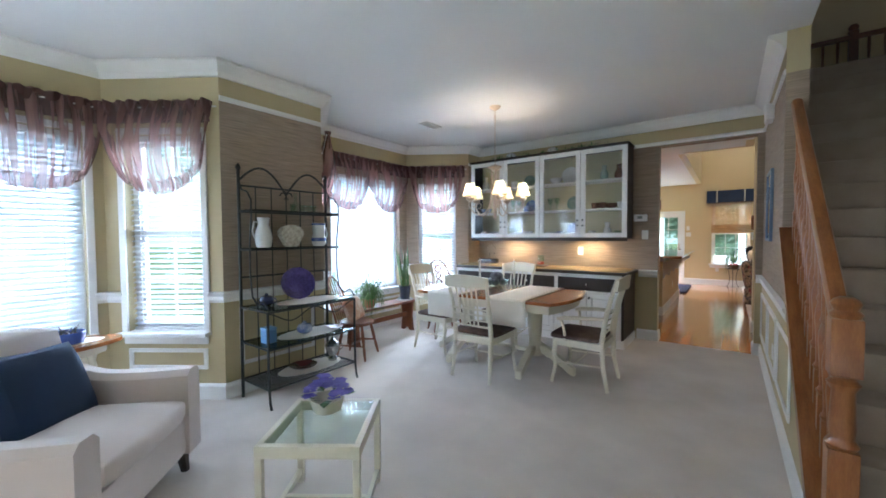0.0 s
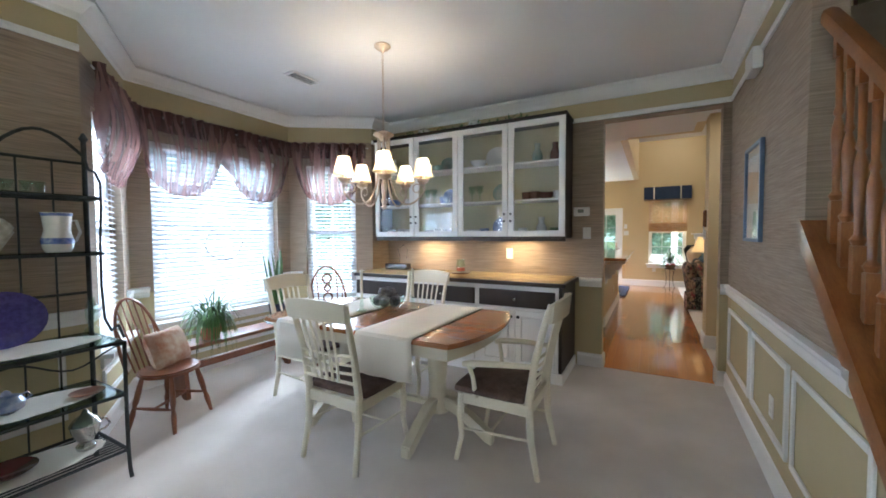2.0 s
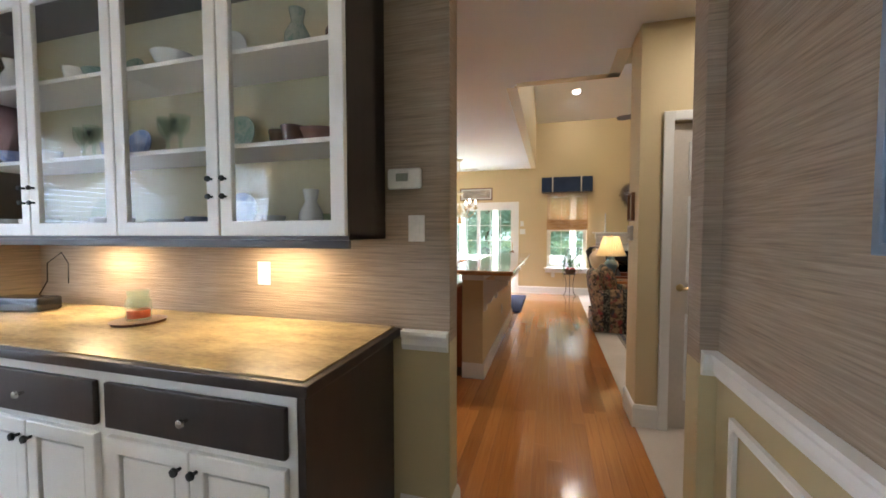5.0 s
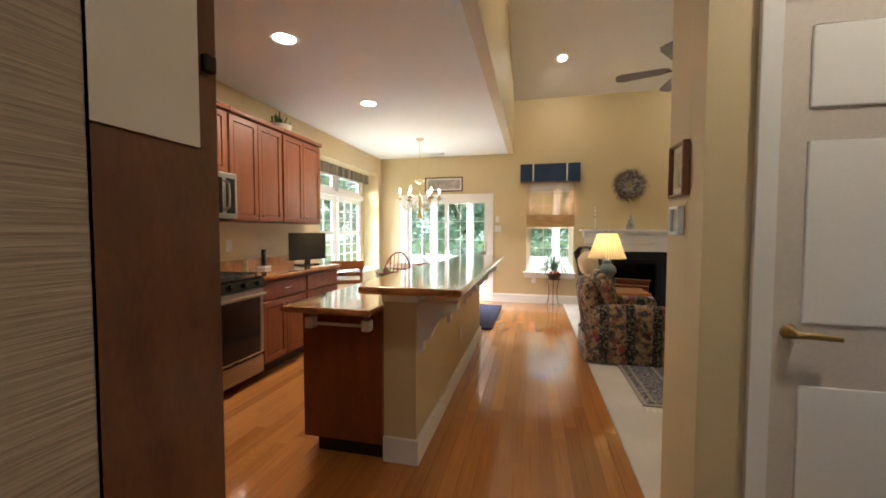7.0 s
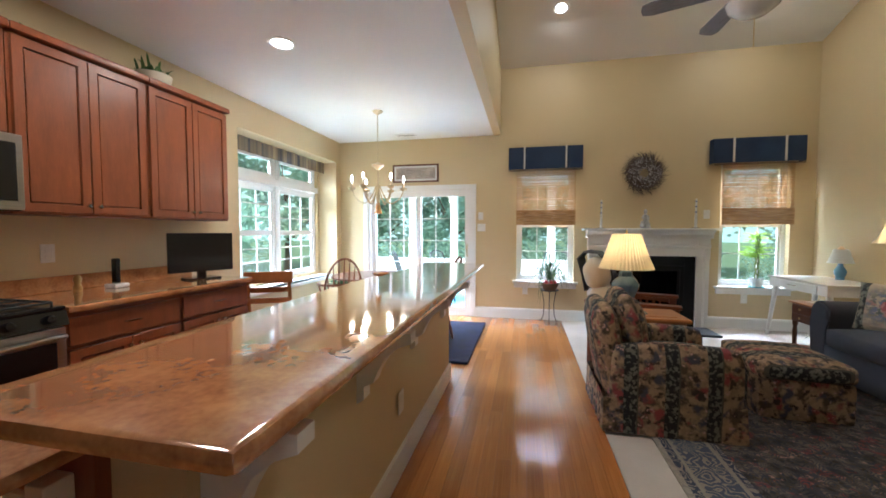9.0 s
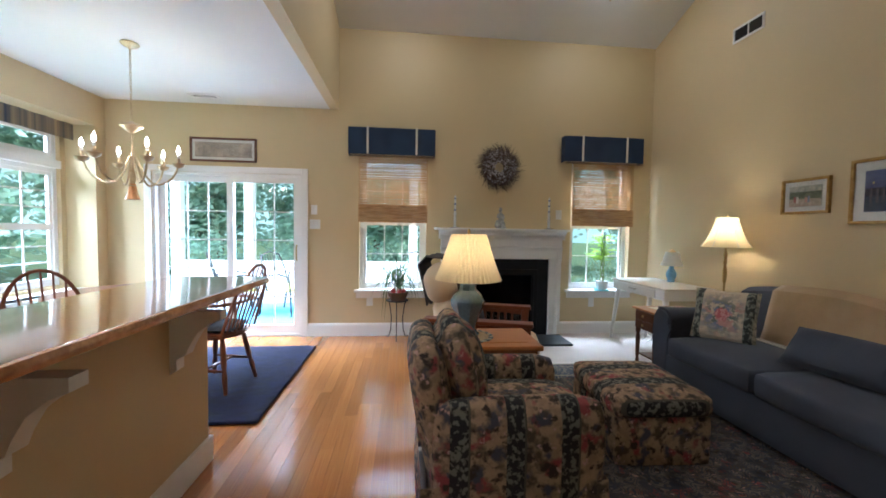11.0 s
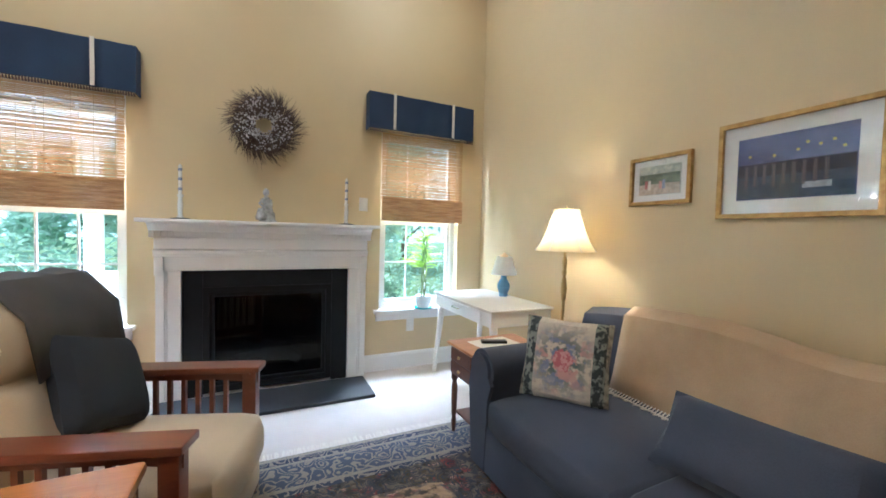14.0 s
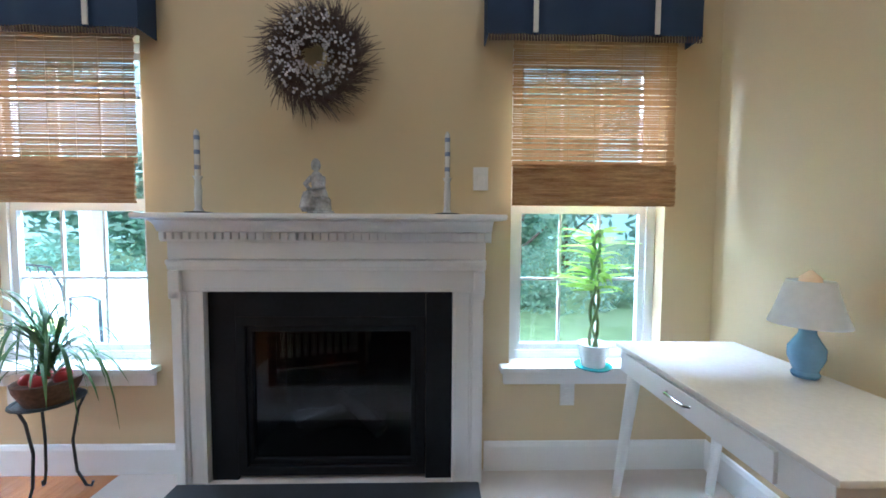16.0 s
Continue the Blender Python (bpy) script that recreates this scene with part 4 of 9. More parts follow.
def dining_chair(m, arms, label):
    """Faces +y; origin on the floor under the seat's middle."""
    c = thing("dining_chair", label, "chair", m @ Matrix.Diagonal((1, 1, 0.935, 1)), "chairs round the dining table")
    w, d, hs = 0.215, 0.205, 0.45
    for s in (-1, 1):
        bm = bmesh.new()
        tube(bm, [(s * (w - 0.01), d - 0.01, hs - 0.02), (s * (w - 0.005), d, hs * 0.6), (s * (w + 0.0), d - 0.012, 0.16), (s * (w + 0.012), d + 0.018, 0.0)], [0.024, 0.021, 0.017, 0.015], 8)
        part("leg", bm, CREAM, c)
        bm = bmesh.new()
        path = [(s * (w - 0.01), -d - 0.05, 0.0), (s * (w - 0.02), -d - 0.01, 0.22), (s * (w - 0.02), -d, hs), (s * (w - 0.02), -d - 0.03, 0.68), (s * (w - 0.01), -d - 0.09, 0.93), (s * (w + 0.005), -d - 0.12, 1.03)]
        tube(bm, path, [0.016, 0.02, 0.023, 0.02, 0.017, 0.015], 8)
        part("leg", bm, CREAM, c)
    bm = bmesh.new()
    cushion(bm, -w - 0.015, w + 0.015, -d + 0.02, d + 0.035, hs - 0.02, hs + 0.035, 0.022, 0.012, 5)
    part("seat", bm, SEATCLOTH, c, "brown patterned upholstered seat")
    bm = bmesh.new()
    for q in ((-w + 0.01, w - 0.01, d - 0.012, d + 0.012), (-w + 0.01, w - 0.01, -d - 0.012, -d + 0.012), (-w - 0.004, -w + 0.018, -d, d), (w - 0.018, w + 0.004, -d, d)):
        box(bm, q[0], q[1], q[2], q[3], hs - 0.085, hs - 0.018, 0.005)
    part("seat_frame", bm, CREAM, c)

    def back_y(z):
        return -d - 0.01 - 0.11 * max(0.0, (z - 0.47) / 0.55) ** 1.4
    bm = bmesh.new()
    n = 10
    rows = []
    for i in range(n + 1):
        u = -1 + 2 * i / n
        x = u * (w + 0.008)
        arch = 0.022 * (1 - u * u)
        bow = -0.035 * (1 - u * u)
        rows.append([(x, back_y(1.0) + bow - 0.012, 0.925 + arch * 0.3), (x, back_y(1.0) + bow + 0.01, 0.925 + arch * 0.3), (x, back_y(1.05) + bow + 0.008, 1.035 + arch), (x, back_y(1.05) + bow - 0.012, 1.035 + arch)])
    vs = [[bm.verts.new(p) for p in r] for r in rows]
    for a, b in zip(vs, vs[1:]):
        for k in range(4):
            bm.faces.new((a[k], a[(k + 1) % 4], b[(k + 1) % 4], b[k]))
    bm.faces.new(vs[0])
    bm.faces.new(vs[-1][::-1])
    part("crest_rail", bm, CREAM, c)
    for z in (0.60, 0.655, 0.71):
        part("back_rail", btube([(x, back_y(z) - 0.02 * (1 - (x / w) ** 2), z) for x in ease(-w + 0.02, w - 0.02, 6)], 0.009, 6), CREAM, c)
    for i in range(5):
        x = -0.10 + i * 0.05
        part("slat", btube([(x * (0.85 + 0.5 * (z - 0.5)), back_y(z) - 0.025 * (z > 0.5), z) for z in (0.54, 0.62, 0.72, 0.83, 0.935)], 0.0085, 6), CREAM, c)
    part("back_rail", btube([(x, back_y(0.54) - 0.01, 0.54) for x in ease(-w + 0.02, w - 0.02, 4)], 0.011, 6), CREAM, c)
    for s in (-1, 1):
        part("stretcher", btube([(s * (w - 0.005), d - 0.01, 0.20), (s * (w - 0.015), -d - 0.01, 0.22)], 0.009, 6), CREAM, c)
    part("stretcher", btube([(-w + 0.01, 0.02, 0.21), (w - 0.01, 0.02, 0.21)], 0.008, 6), CREAM, c)
    if arms:
        for s in (-1, 1):
            bm = bmesh.new()
            tube(bm, [(s * (w + 0.0), -d - 0.02, 0.665), (s * (w + 0.035), -0.05, 0.66), (s * (w + 0.045), 0.10, 0.645), (s * (w + 0.04), 0.16, 0.63)], [0.016, 0.019, 0.021, 0.017], 8)
            tube(bm, [(s * (w + 0.04), 0.13, 0.635), (s * (w + 0.02), 0.11, 0.55), (s * (w + 0.005), 0.10, hs - 0.03)], [0.015, 0.013, 0.016], 8)
            part("arm", bm, CREAM, c)
    return c


dining_chair(pose(-1.895, 3.185, 0, 0, 0, 0), False, "cream slat-back dining chair with brown patterned seat")
dining_chair(pose(-2.16, 4.18, 0, 0, 0, 180), False, "cream slat-back dining chair pushed under the table")
dining_chair(pose(-1.055, 3.575, 0, 0, 0, 90), True, "cream slat-back armchair at the table end")
dining_chair(pose(-2.75, 3.63, 0, 0, 0, -90), True, "cream slat-back armchair by the bay window")

# ---- chandelier ----


def chandelier(m, label, top, shades, arms, rad, metal, drop, hub, bulb_power, colour):
    """Origin at the ceiling; drop: height of the hub's middle below it."""
    c = thing("chandelier", label, "chandelier", m)
    part("canopy", blathe([(0.06, 0.0), (0.062, -0.008), (0.045, -0.025), (0.02, -0.035), (0.008, -0.05)], seg=20), metal, c)
    n = int((drop - hub - 0.06) / 0.032)
    bm = bmesh.new()
    for i in range(n):
        z = -0.055 - i * (drop - hub - 0.06) / n
        ring = [(0.007 * math.cos(a) if i % 2 else 0, 0 if i % 2 else 0.007 * math.cos(a), z - 0.016 + 0.019 * math.sin(a)) for a in [k * math.tau / 8 for k in range(8)]]
        tube(bm, ring, 0.0022, 5, True)
    part("chain", bm, metal, c)
    zc = -drop
    part("stem", blathe([(0.006, zc + hub + 0.04), (0.02, zc + hub + 0.03), (0.072, zc + hub + 0.012), (0.078, zc + hub), (0.060, zc + hub - 0.012), (0.040, zc + hub - 0.03), (0.012, zc + hub - 0.05), (0.010, zc), (0.024, zc - 0.12), (0.014, zc - 0.2), (0.028, zc - hub + 0.05), (0.016, zc - hub + 0.02), (0.02, zc - hub), (0.004, zc - hub - 0.025)], seg=16), metal, c)
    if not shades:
        part("bell", blathe([(0.020, zc - hub + 0.06), (0.026, zc - hub + 0.03), (0.034, zc - hub - 0.02), (0.050, zc - hub - 0.06), (0.046, zc - hub - 0.062), (0.001, zc - hub - 0.05)], seg=18), surface("amber_wood", (0.62, 0.30, 0.10), None, 6, 0.3, 0.02), c, "amber turned bell")
    for k in range(arms):
        a = k * math.tau / arms + 0.35
        ca, sa = math.cos(a), math.sin(a)
        pr = [(0.045, zc + hub - 0.01), (0.042, zc + 0.10), (0.055, zc - 0.08), (0.11, zc - hub + 0.055), (rad * 0.68, zc - hub + 0.02), (rad * 1.02, zc - hub * 0.62), (rad, zc - hub * 0.30)]
        pr = pr if shades else [(0.02, zc + 0.02), (0.07, zc - 0.10), (rad * 0.5, zc - 0.19), (rad * 0.85, zc - 0.13), (rad, zc - 0.02)]
        bm = bmesh.new()
        sm = []
        for i in range(len(pr) - 1):
            for t in (0, 0.34, 0.67):
                p0 = pr[max(0, i - 1)]
                p1, p2 = pr[i], pr[i + 1]
                p3 = pr[min(len(pr) - 1, i + 2)]
                q = [0.5 * (2 * p1[j] + (p2[j] - p0[j]) * t + (2 * p0[j] - 5 * p1[j] + 4 * p2[j] - p3[j]) * t * t + (3 * p1[j] - p0[j] - 3 * p2[j] + p3[j]) * t ** 3) for j in (0, 1)]
                sm.append(q)
        sm.append(pr[-1])
        tube(bm, [(r * ca, r * sa, z) for r, z in sm], 0.0075, 7)
        if shades:
            curl = [(rad - 0.045 + (0.048 - 0.003 * k2) * math.cos(k2 * 0.6), zc - hub * 0.52 + (0.048 - 0.003 * k2) * math.sin(k2 * 0.6)) for k2 in range(10)]
            tube(bm, [(r * ca, r * sa, z) for r, z in curl], 0.005, 6)
        arm = part("arm", bm, metal, c)
        ez = pr[-1][1]
        part("bobeche", blathe([(0.012, ez - 0.025), (0.038, ez - 0.008), (0.046, ez + 0.012), (0.018, ez + 0.018), (0.013, ez + 0.055)], (rad * ca, rad * sa, 0), 14), metal, arm)
        if shades:
            part("bulb", blathe([(0.008, ez + 0.05), (0.017, ez + 0.08), (0.012, ez + 0.11), (0.002, ez + 0.125)], (rad * ca, rad * sa, 0), 10), glow("bulb_warm", (1, 0.72, 0.42), 8), arm)
            part("shade", blathe([(0.082, ez + 0.030), (0.070, ez + 0.06), (0.056, ez + 0.11), (0.042, ez + 0.165)], (rad * ca, rad * sa, 0), 18, cap=False), SHADE, arm, "small cream fabric shade")
        else:
            part("candle", blathe([(0.010, ez + 0.015), (0.010, ez + 0.085)], (rad * ca, rad * sa, 0), 10), WHITE, arm)
            part("bulb", blathe([(0.006, ez + 0.085), (0.014, ez + 0.105), (0.010, ez + 0.13), (0.001, ez + 0.155)], (rad * ca, rad * sa, 0), 10), glow("bulb_clear", (1, 0.86, 0.66), 12), arm)
        p = m @ Vector((rad * ca, rad * sa, ez + 0.10))
        lamp("bulb_light", "POINT", pose(*p), bulb_power, colour, radius=0.02)
    return c


chandelier(pose(-2.06, 3.70, CZ), "white-washed brass chandelier with five small fabric shades, lit", CZ, True, 5, 0.30, surface("whitewashed_brass", (0.66, 0.56, 0.45), (0.5, 0.38, 0.27), 20, 0.4, 0.05, metal=0.4), 0.93, 0.27, 6.5, (1, 0.76, 0.50))

# ---- kitchen and family room: trim, windows, slider ----
BASE2 = [(0.002, 0.0), (0.018, 0.0), (0.018, 0.13), (0.010, 0.15), (0.002, 0.155)]
run("baseboard", [(2.12, FY), (FX - 0.001, FY)][::-1], BASE2, "white baseboard")
run("baseboard", [(FX, 6.96), (FX, FY)], BASE2, "white baseboard")
run("baseboard", [(0.60, FY), (-0.955, FY)], BASE2, "white baseboard")
run("baseboard", [(-2.73, FY), (KX, FY), (KX, 9.4)], BASE2, "white baseboard")
run("baseboard", [(0.42, 6.62), (0.275, 6.62), (0.275, 6.94)], BASE2, "white baseboard")
N0, N1 = (FX, FY), (KX - 0.14, FY)
for xa, xb in ((2.245, 3.03), (-0.36, 0.44)):
    window(N0, N1, rx(xb), rx(xa), 0.56, 2.17, cols=3, rows=2, casing=False, sill=0.07)
K0, K1 = (KX - 0.30, 12.10), (KX - 0.30, 9.96)
window(K0, K1, 0.10, 1.04, 0.64, 1.86, deep=0.12, cols=3, rows=3, casing=False, sill=0, label="white double-hung kitchen window with grilles")
window(K0, K1, 1.06, 2.0, 0.64, 1.86, deep=0.12, cols=3, rows=3, casing=False, sill=0, label="white double-hung kitchen window with grilles")
window(K0, K1, 0.10, 1.04, 1.94, 2.26, deep=0.12, cols=1, rows=1, double=False, casing=False, sill=0, label="white transom window")
window(K0, K1, 1.06, 2.0, 1.94, 2.26, deep=0.12, cols=1, rows=1, double=False, casing=False, sill=0, label="white transom window")
tagged(new("trim", finish("trim", bbox(KX - 0.42, KX - 0.285, 10.1, 12.0, 1.86, 1.94, 0.004), WHITE)), "white window mullion", "trim", kind="structure")
tagged(new("trim", finish("trim", bbox(KX - 0.42, KX - 0.285, 11.04, 11.06, 0.64, 2.26), WHITE)), "white window mullion", "trim", kind="structure")
val = thing("striped_valance", "flat striped fabric valance at the window head", "valance", pose(0, 0, 0))
STRIPE = surface("striped_cloth", (0.34, 0.27, 0.16), (0.05, 0.06, 0.09), 1.0, 0.85, 0.05, stretch=(0.01, 9, 0.01), fine=2)
bm = bmesh.new()
n = 60
rows = [[bm.verts.new((KX - 0.20 + 0.008 * math.sin(i * 0.9), 10.0 + 2.05 * i / n, z)) for z in (2.335, 2.26, 2.17)] for i in range(n + 1)]
for a, b in zip(rows, rows[1:]):
    for k in range(2):
        bm.faces.new((a[k], b[k], b[k + 1], a[k + 1]))
part("cloth", bm, STRIPE, val)

sd = thing("sliding_door", "white sliding patio door with grilles and brass handle, closed", "door", frame_of(N0, N1))
S0, S1 = rx(-1.02), rx(-2.66)
bm = bmesh.new()
for q in ((S0 - 0.07, S0, 0.0, 1.97), (S1, S1 + 0.07, 0.0, 1.97), (S0, S1, 1.90, 1.97)):
    box(bm, q[0], q[1], 0.003, 0.022, q[2], q[3], 0.005)
part("casing", bm, WHITE, sd)
bm = bmesh.new()
for q in ((S0, S0 + 0.03, 0.03, 1.87), (S1 - 0.03, S1, 0.03, 1.87), (S0, S1, 1.87, 1.90), (S0, S1, 0.0, 0.03)):
    box(bm, q[0], q[1], -0.14, -0.01, q[2], q[3])
part("door_frame", bm, WHITE, sd)
mid = (S0 + S1) / 2
for j, (a, b, y) in enumerate(((S0 + 0.03, mid + 0.03, -0.05), (mid - 0.03, S1 - 0.03, -0.10))):
    bm = bmesh.new()
    g = 0.07
    rim(bm, a, b, 0.03, 1.87, g, y - 0.02, y + 0.02, 0.10, 0.07)
    leaf = part("door_panel", bm, WHITE, sd)
    bm = bmesh.new()
    for i in range(1, 3):
        x = a + g + (b - a - 2 * g) * i / 3
        box(bm, x - 0.007, x + 0.007, y - 0.006, y + 0.006, 0.13, 1.80)
    for i in range(1, 5):
        z = 0.13 + 1.67 * i / 5
        box(bm, a + g, b - g, y - 0.0065, y + 0.0065, z - 0.007, z + 0.007)
    part("grille", bm, WHITE, leaf)
    p = part("pane", bbox(a + g, b - g, y - 0.002, y + 0.002, 0.13, 1.80), GLASS, leaf)
    p.visible_shadow = False
    if j == 0:
        part("handle", btube([(a + 0.035, y + 0.02, 0.90), (a + 0.035, y + 0.05, 0.92), (a + 0.035, y + 0.05, 1.06), (a + 0.035, y + 0.02, 1.08)], 0.008, 8), BRASS, leaf, "brass pull handle")

# closet door in the hall
cd = thing("door_1", "cream six-panel closet door with brass lever, closed", "door", pose(0, 0, 0))
cd["kind"] = "structure"
dx0, dx1 = 1.45 - 0.98, 1.45 - 0.20
bm = bmesh.new()
box(bm, dx0 + 0.004, dx1 - 0.004, 6.65, 6.69, 0.008, 2.02, 0.003)
part("door_leaf", bm, surface("blush_white_paint", (0.66, 0.60, 0.54), None, 3, 0.4, 0.02), cd)
for a, b in ((dx0 + 0.10, dx0 + 0.36), (dx0 + 0.42, dx0 + 0.68)):
    for z0, z1 in ((0.2, 0.78), (0.98, 1.55), (1.65, 1.90)):
        part("panel", bbox(a, b, 6.642, 6.652, z0, z1, 0.008), WHITE, cd)
part("door_handle", btube([(dx0 + 0.07, 6.65, 0.95), (dx0 + 0.07, 6.60, 0.95), (dx0 + 0.10, 6.595, 0.952), (dx0 + 0.18, 6.60, 0.945)], [0.026, 0.01, 0.011, 0.008], 10), BRASS, cd, "brass lever handle")
bm = bmesh.new()
for q in ((dx0 - 0.06, dx0, 0.0, 2.09), (dx1, dx1 + 0.06, 0.0, 2.09), (dx0, dx1, 2.03, 2.09)):
    box(bm, q[0], q[1], 6.596, 6.617, q[2], q[3], 0.005)
part("casing", bm, WHITE, cd)


def plate(m, label, w=0.075, h=0.115, kind="switch"):
    """A wall plate; faces local -y."""
    t = thing("wall_switch" if kind == "switch" else "wall_outlet", label, kind, m)
    part("plate", bbox(-w / 2, w / 2, -0.007, -0.001, -h / 2, h / 2, 0.003), PLASTIC, t)
    if kind == "switch":
        part("rocker", bbox(-0.016, 0.016, -0.012, -0.006, -0.03, 0.03, 0.002), PLASTIC, t)
    else:
        for z in (-0.02, 0.02):
            part("socket", bbox(-0.016, 0.016, -0.01, -0.006, z - 0.014, z + 0.014, 0.004), PLASTIC, t)


plate(pose(-0.848, 5.40, 1.335), "white rocker switch plate on grasscloth")
plate(pose(-1.65, 5.40, 1.116), "white outlet plate on grasscloth", kind="outlet")
plate(pose(-0.88, FY, 1.50), "white wall switch by the patio door", 0.07, 0.11)
plate(pose(-0.87, FY, 1.33), "white double wall switch by the patio door", 0.12, 0.11)
plate(pose(2.09, FY, 1.50), "white wall plate beside the chimney breast")
plate(pose(2.55, FY, 0.40), "white outlet under the window", kind="outlet")
plate(pose(-0.23, FY, 0.42), "white outlet under the window", kind="outlet")
plate(pose(0.30, 3.98, 0.40, 0, 0, -90), "white outlet on the wainscot", kind="outlet")
plate(pose(KX, 8.35, 1.13, 0, 0, 90), "white outlet on the kitchen wall", kind="outlet")
plate(pose(-0.845, 8.39, 0.40, 0, 0, 90), "white outlet on the island side", kind="outlet")
th = thing("thermostat", "white wall thermostat with grey display", "thermostat", pose(-0.898, 5.40, 1.55))
part("case", bbox(-0.078, 0.078, -0.028, -0.001, -0.045, 0.045, 0.012), PLASTIC, th)
part("display", bbox(-0.035, 0.02, -0.030, -0.027, -0.012, 0.022), surface("lcd", (0.25, 0.28, 0.24), None, 5, 0.3, 0), th)
ch = thing("door_chime", "white box chime high on the wall", "chime", pose(0.30, 4.46, 2.40))
part("case", bbox(-0.06, -0.001, -0.10, 0.10, -0.07, 0.07, 0.012), PLASTIC, ch)


def vent(m, label, w=0.30, h=0.14, n=9):
    v = thing("air_vent", label, "vent", m)
    # black plate paints the duct's shade behind the slats
    part("duct_shade", bbox(-w / 2 + 0.01, w / 2 - 0.01, -h / 2 + 0.01, h / 2 - 0.01, -0.003, -0.001), BLACK, v)
    bm = bmesh.new()
    f = 0.018
    for q in ((-w / 2, w / 2, -h / 2, -h / 2 + f), (-w / 2, w / 2, h / 2 - f, h / 2), (-w / 2, -w / 2 + f, -h / 2 + f, h / 2 - f), (w / 2 - f, w / 2, -h / 2 + f, h / 2 - f)):
        box(bm, *q, -0.012, -0.001, 0.002)
    part("frame", bm, WHITE, v)
    for i in range(n):
        x = -w / 2 + f + (w - 2 * f) * (i + 0.5) / n
        part("slat", bbox(x - 0.005, x + 0.004, -h / 2 + f, h / 2 - f, -0.010, -0.004), WHITE, v)


vent(pose(-3.05, 3.81, CZ, 0, 0, 90), "white ceiling register with dark slots")
vent(pose(-1.95, 11.93, KZ), "white kitchen ceiling register", 0.30, 0.12)
vent(pose(FX, 10.87, 3.165, 0, 90, 0) @ pose(0, 0, 0, 0, 0, 90), "white air register high on the wall", 0.32, 0.14, 1)

# ---- kitchen ----


def shaker_door(x0, x1, z0, z1, y, parent, mat, knob_x, knob_z, name="door"):
    """A raised-panel front in the plane y, facing -y of its parent."""
    bm = bmesh.new()
    st = 0.05
    rim(bm, x0, x1, z0, z1, st, y - 0.02, y)
    d = part(name, bm, mat, parent)
    part("door_panel", bbox(x0 + st + 0.006, x1 - st - 0.006, y - 0.015, y - 0.002, z0 + st + 0.006, z1 - st - 0.006, 0.006), mat, d)
    if knob_x is not None:
        part("knob", blathe([(0.005, 0), (0.005, 0.012), (0.013, 0.018), (0.011, 0.026), (0.003, 0.028)], seg=10), NICKEL, d).matrix_basis = pose(knob_x, y - 0.02, knob_z, 90)
    return d


# the run along the west wall: local x runs along the wall (+y in the room), local -y faces the room
def west(y):
    return pose(KX, y, 0, 0, 0, 90)


for y0, y1, zb, zt in ((6.70, 7.27, 1.36, 2.30), (7.275, 8.03, 1.76, 2.30), (8.035, 8.765, 1.36, 2.30), (8.77, 9.50, 1.36, 2.30)):
    c = thing("kitchen_wall_cabinet", "cherry wall cabinet with raised-panel doors", "cabinet", west(y0), "cherry wall cabinets")
    w = y1 - y0
    part("body", bbox(0.0, w, -0.29, -0.002, zb, zt, 0.002), CHERRY, c)
    part("crown", bbox(-0.002, w + 0.002, -0.34, -0.002, zt, zt + 0.045, 0.012), CHERRY, c)
    shaker_door(0.012, w / 2 - 0.003, zb + 0.012, zt - 0.012, -0.291, c, CHERRY, w / 2 - 0.03, zb + 0.06)
    shaker_door(w / 2 + 0.003, w - 0.012, zb + 0.012, zt - 0.012, -0.291, c, CHERRY, w / 2 + 0.03, zb + 0.06)
mw = thing("microwave", "stainless over-range microwave with black door glass", "microwave", west(7.28))
part("body", bbox(0.0, 0.745, -0.37, -0.002, 1.37, 1.755, 0.004), BLACK, mw)
part("front_frame", bbox(0.0, 0.745, -0.40, -0.371, 1.375, 1.755, 0.006), STEEL, mw, "brushed stainless front")
part("door_glass", bbox(0.035, 0.58, -0.404, -0.399, 1.42, 1.71, 0.003), BLACK, mw, "black door glass")
part("control_panel", bbox(0.62, 0.715, -0.404, -0.399, 1.42, 1.71, 0.003), BLACK, mw)
part("handle", btube([(0.60, -0.40, 1.44), (0.60, -0.445, 1.47), (0.60, -0.45, 1.56), (0.60, -0.445, 1.66), (0.60, -0.40, 1.69)], 0.011, 8), STEEL, mw)
CTZ = 0.885
for y0, y1 in ((6.62, 7.255), (8.035, 8.70), (8.705, 9.34)):
    c = thing("base_cabinet", "cherry base cabinet with drawer and raised-panel doors", "cabinet", west(y0), "cherry base cabinets")
    w = y1 - y0
    part("body", bbox(0.0, w, -0.60, -0.002, 0.10, CTZ - 0.04, 0.002), CHERRY, c)
    part("toe_kick", bbox(0.0, w, -0.53, -0.002, 0.0, 0.10), ESPRESSO, c)
    d = part("drawer", bbox(0.012, w - 0.012, -0.621, -0.601, 0.67, 0.82, 0.006), CHERRY, c)
    part("pull", btube([(w / 2 - 0.045, -0.621, 0.745), (w / 2 - 0.04, -0.642, 0.745), (w / 2 + 0.04, -0.642, 0.745), (w / 2 + 0.045, -0.621, 0.745)], 0.005, 6), NICKEL, d)
    shaker_door(0.012, w / 2 - 0.002, 0.12, 0.65, -0.601, c, CHERRY, w / 2 - 0.03, 0.60)
    shaker_door(w / 2 + 0.002, w - 0.012, 0.12, 0.65, -0.601, c, CHERRY, w / 2 + 0.03, 0.60)
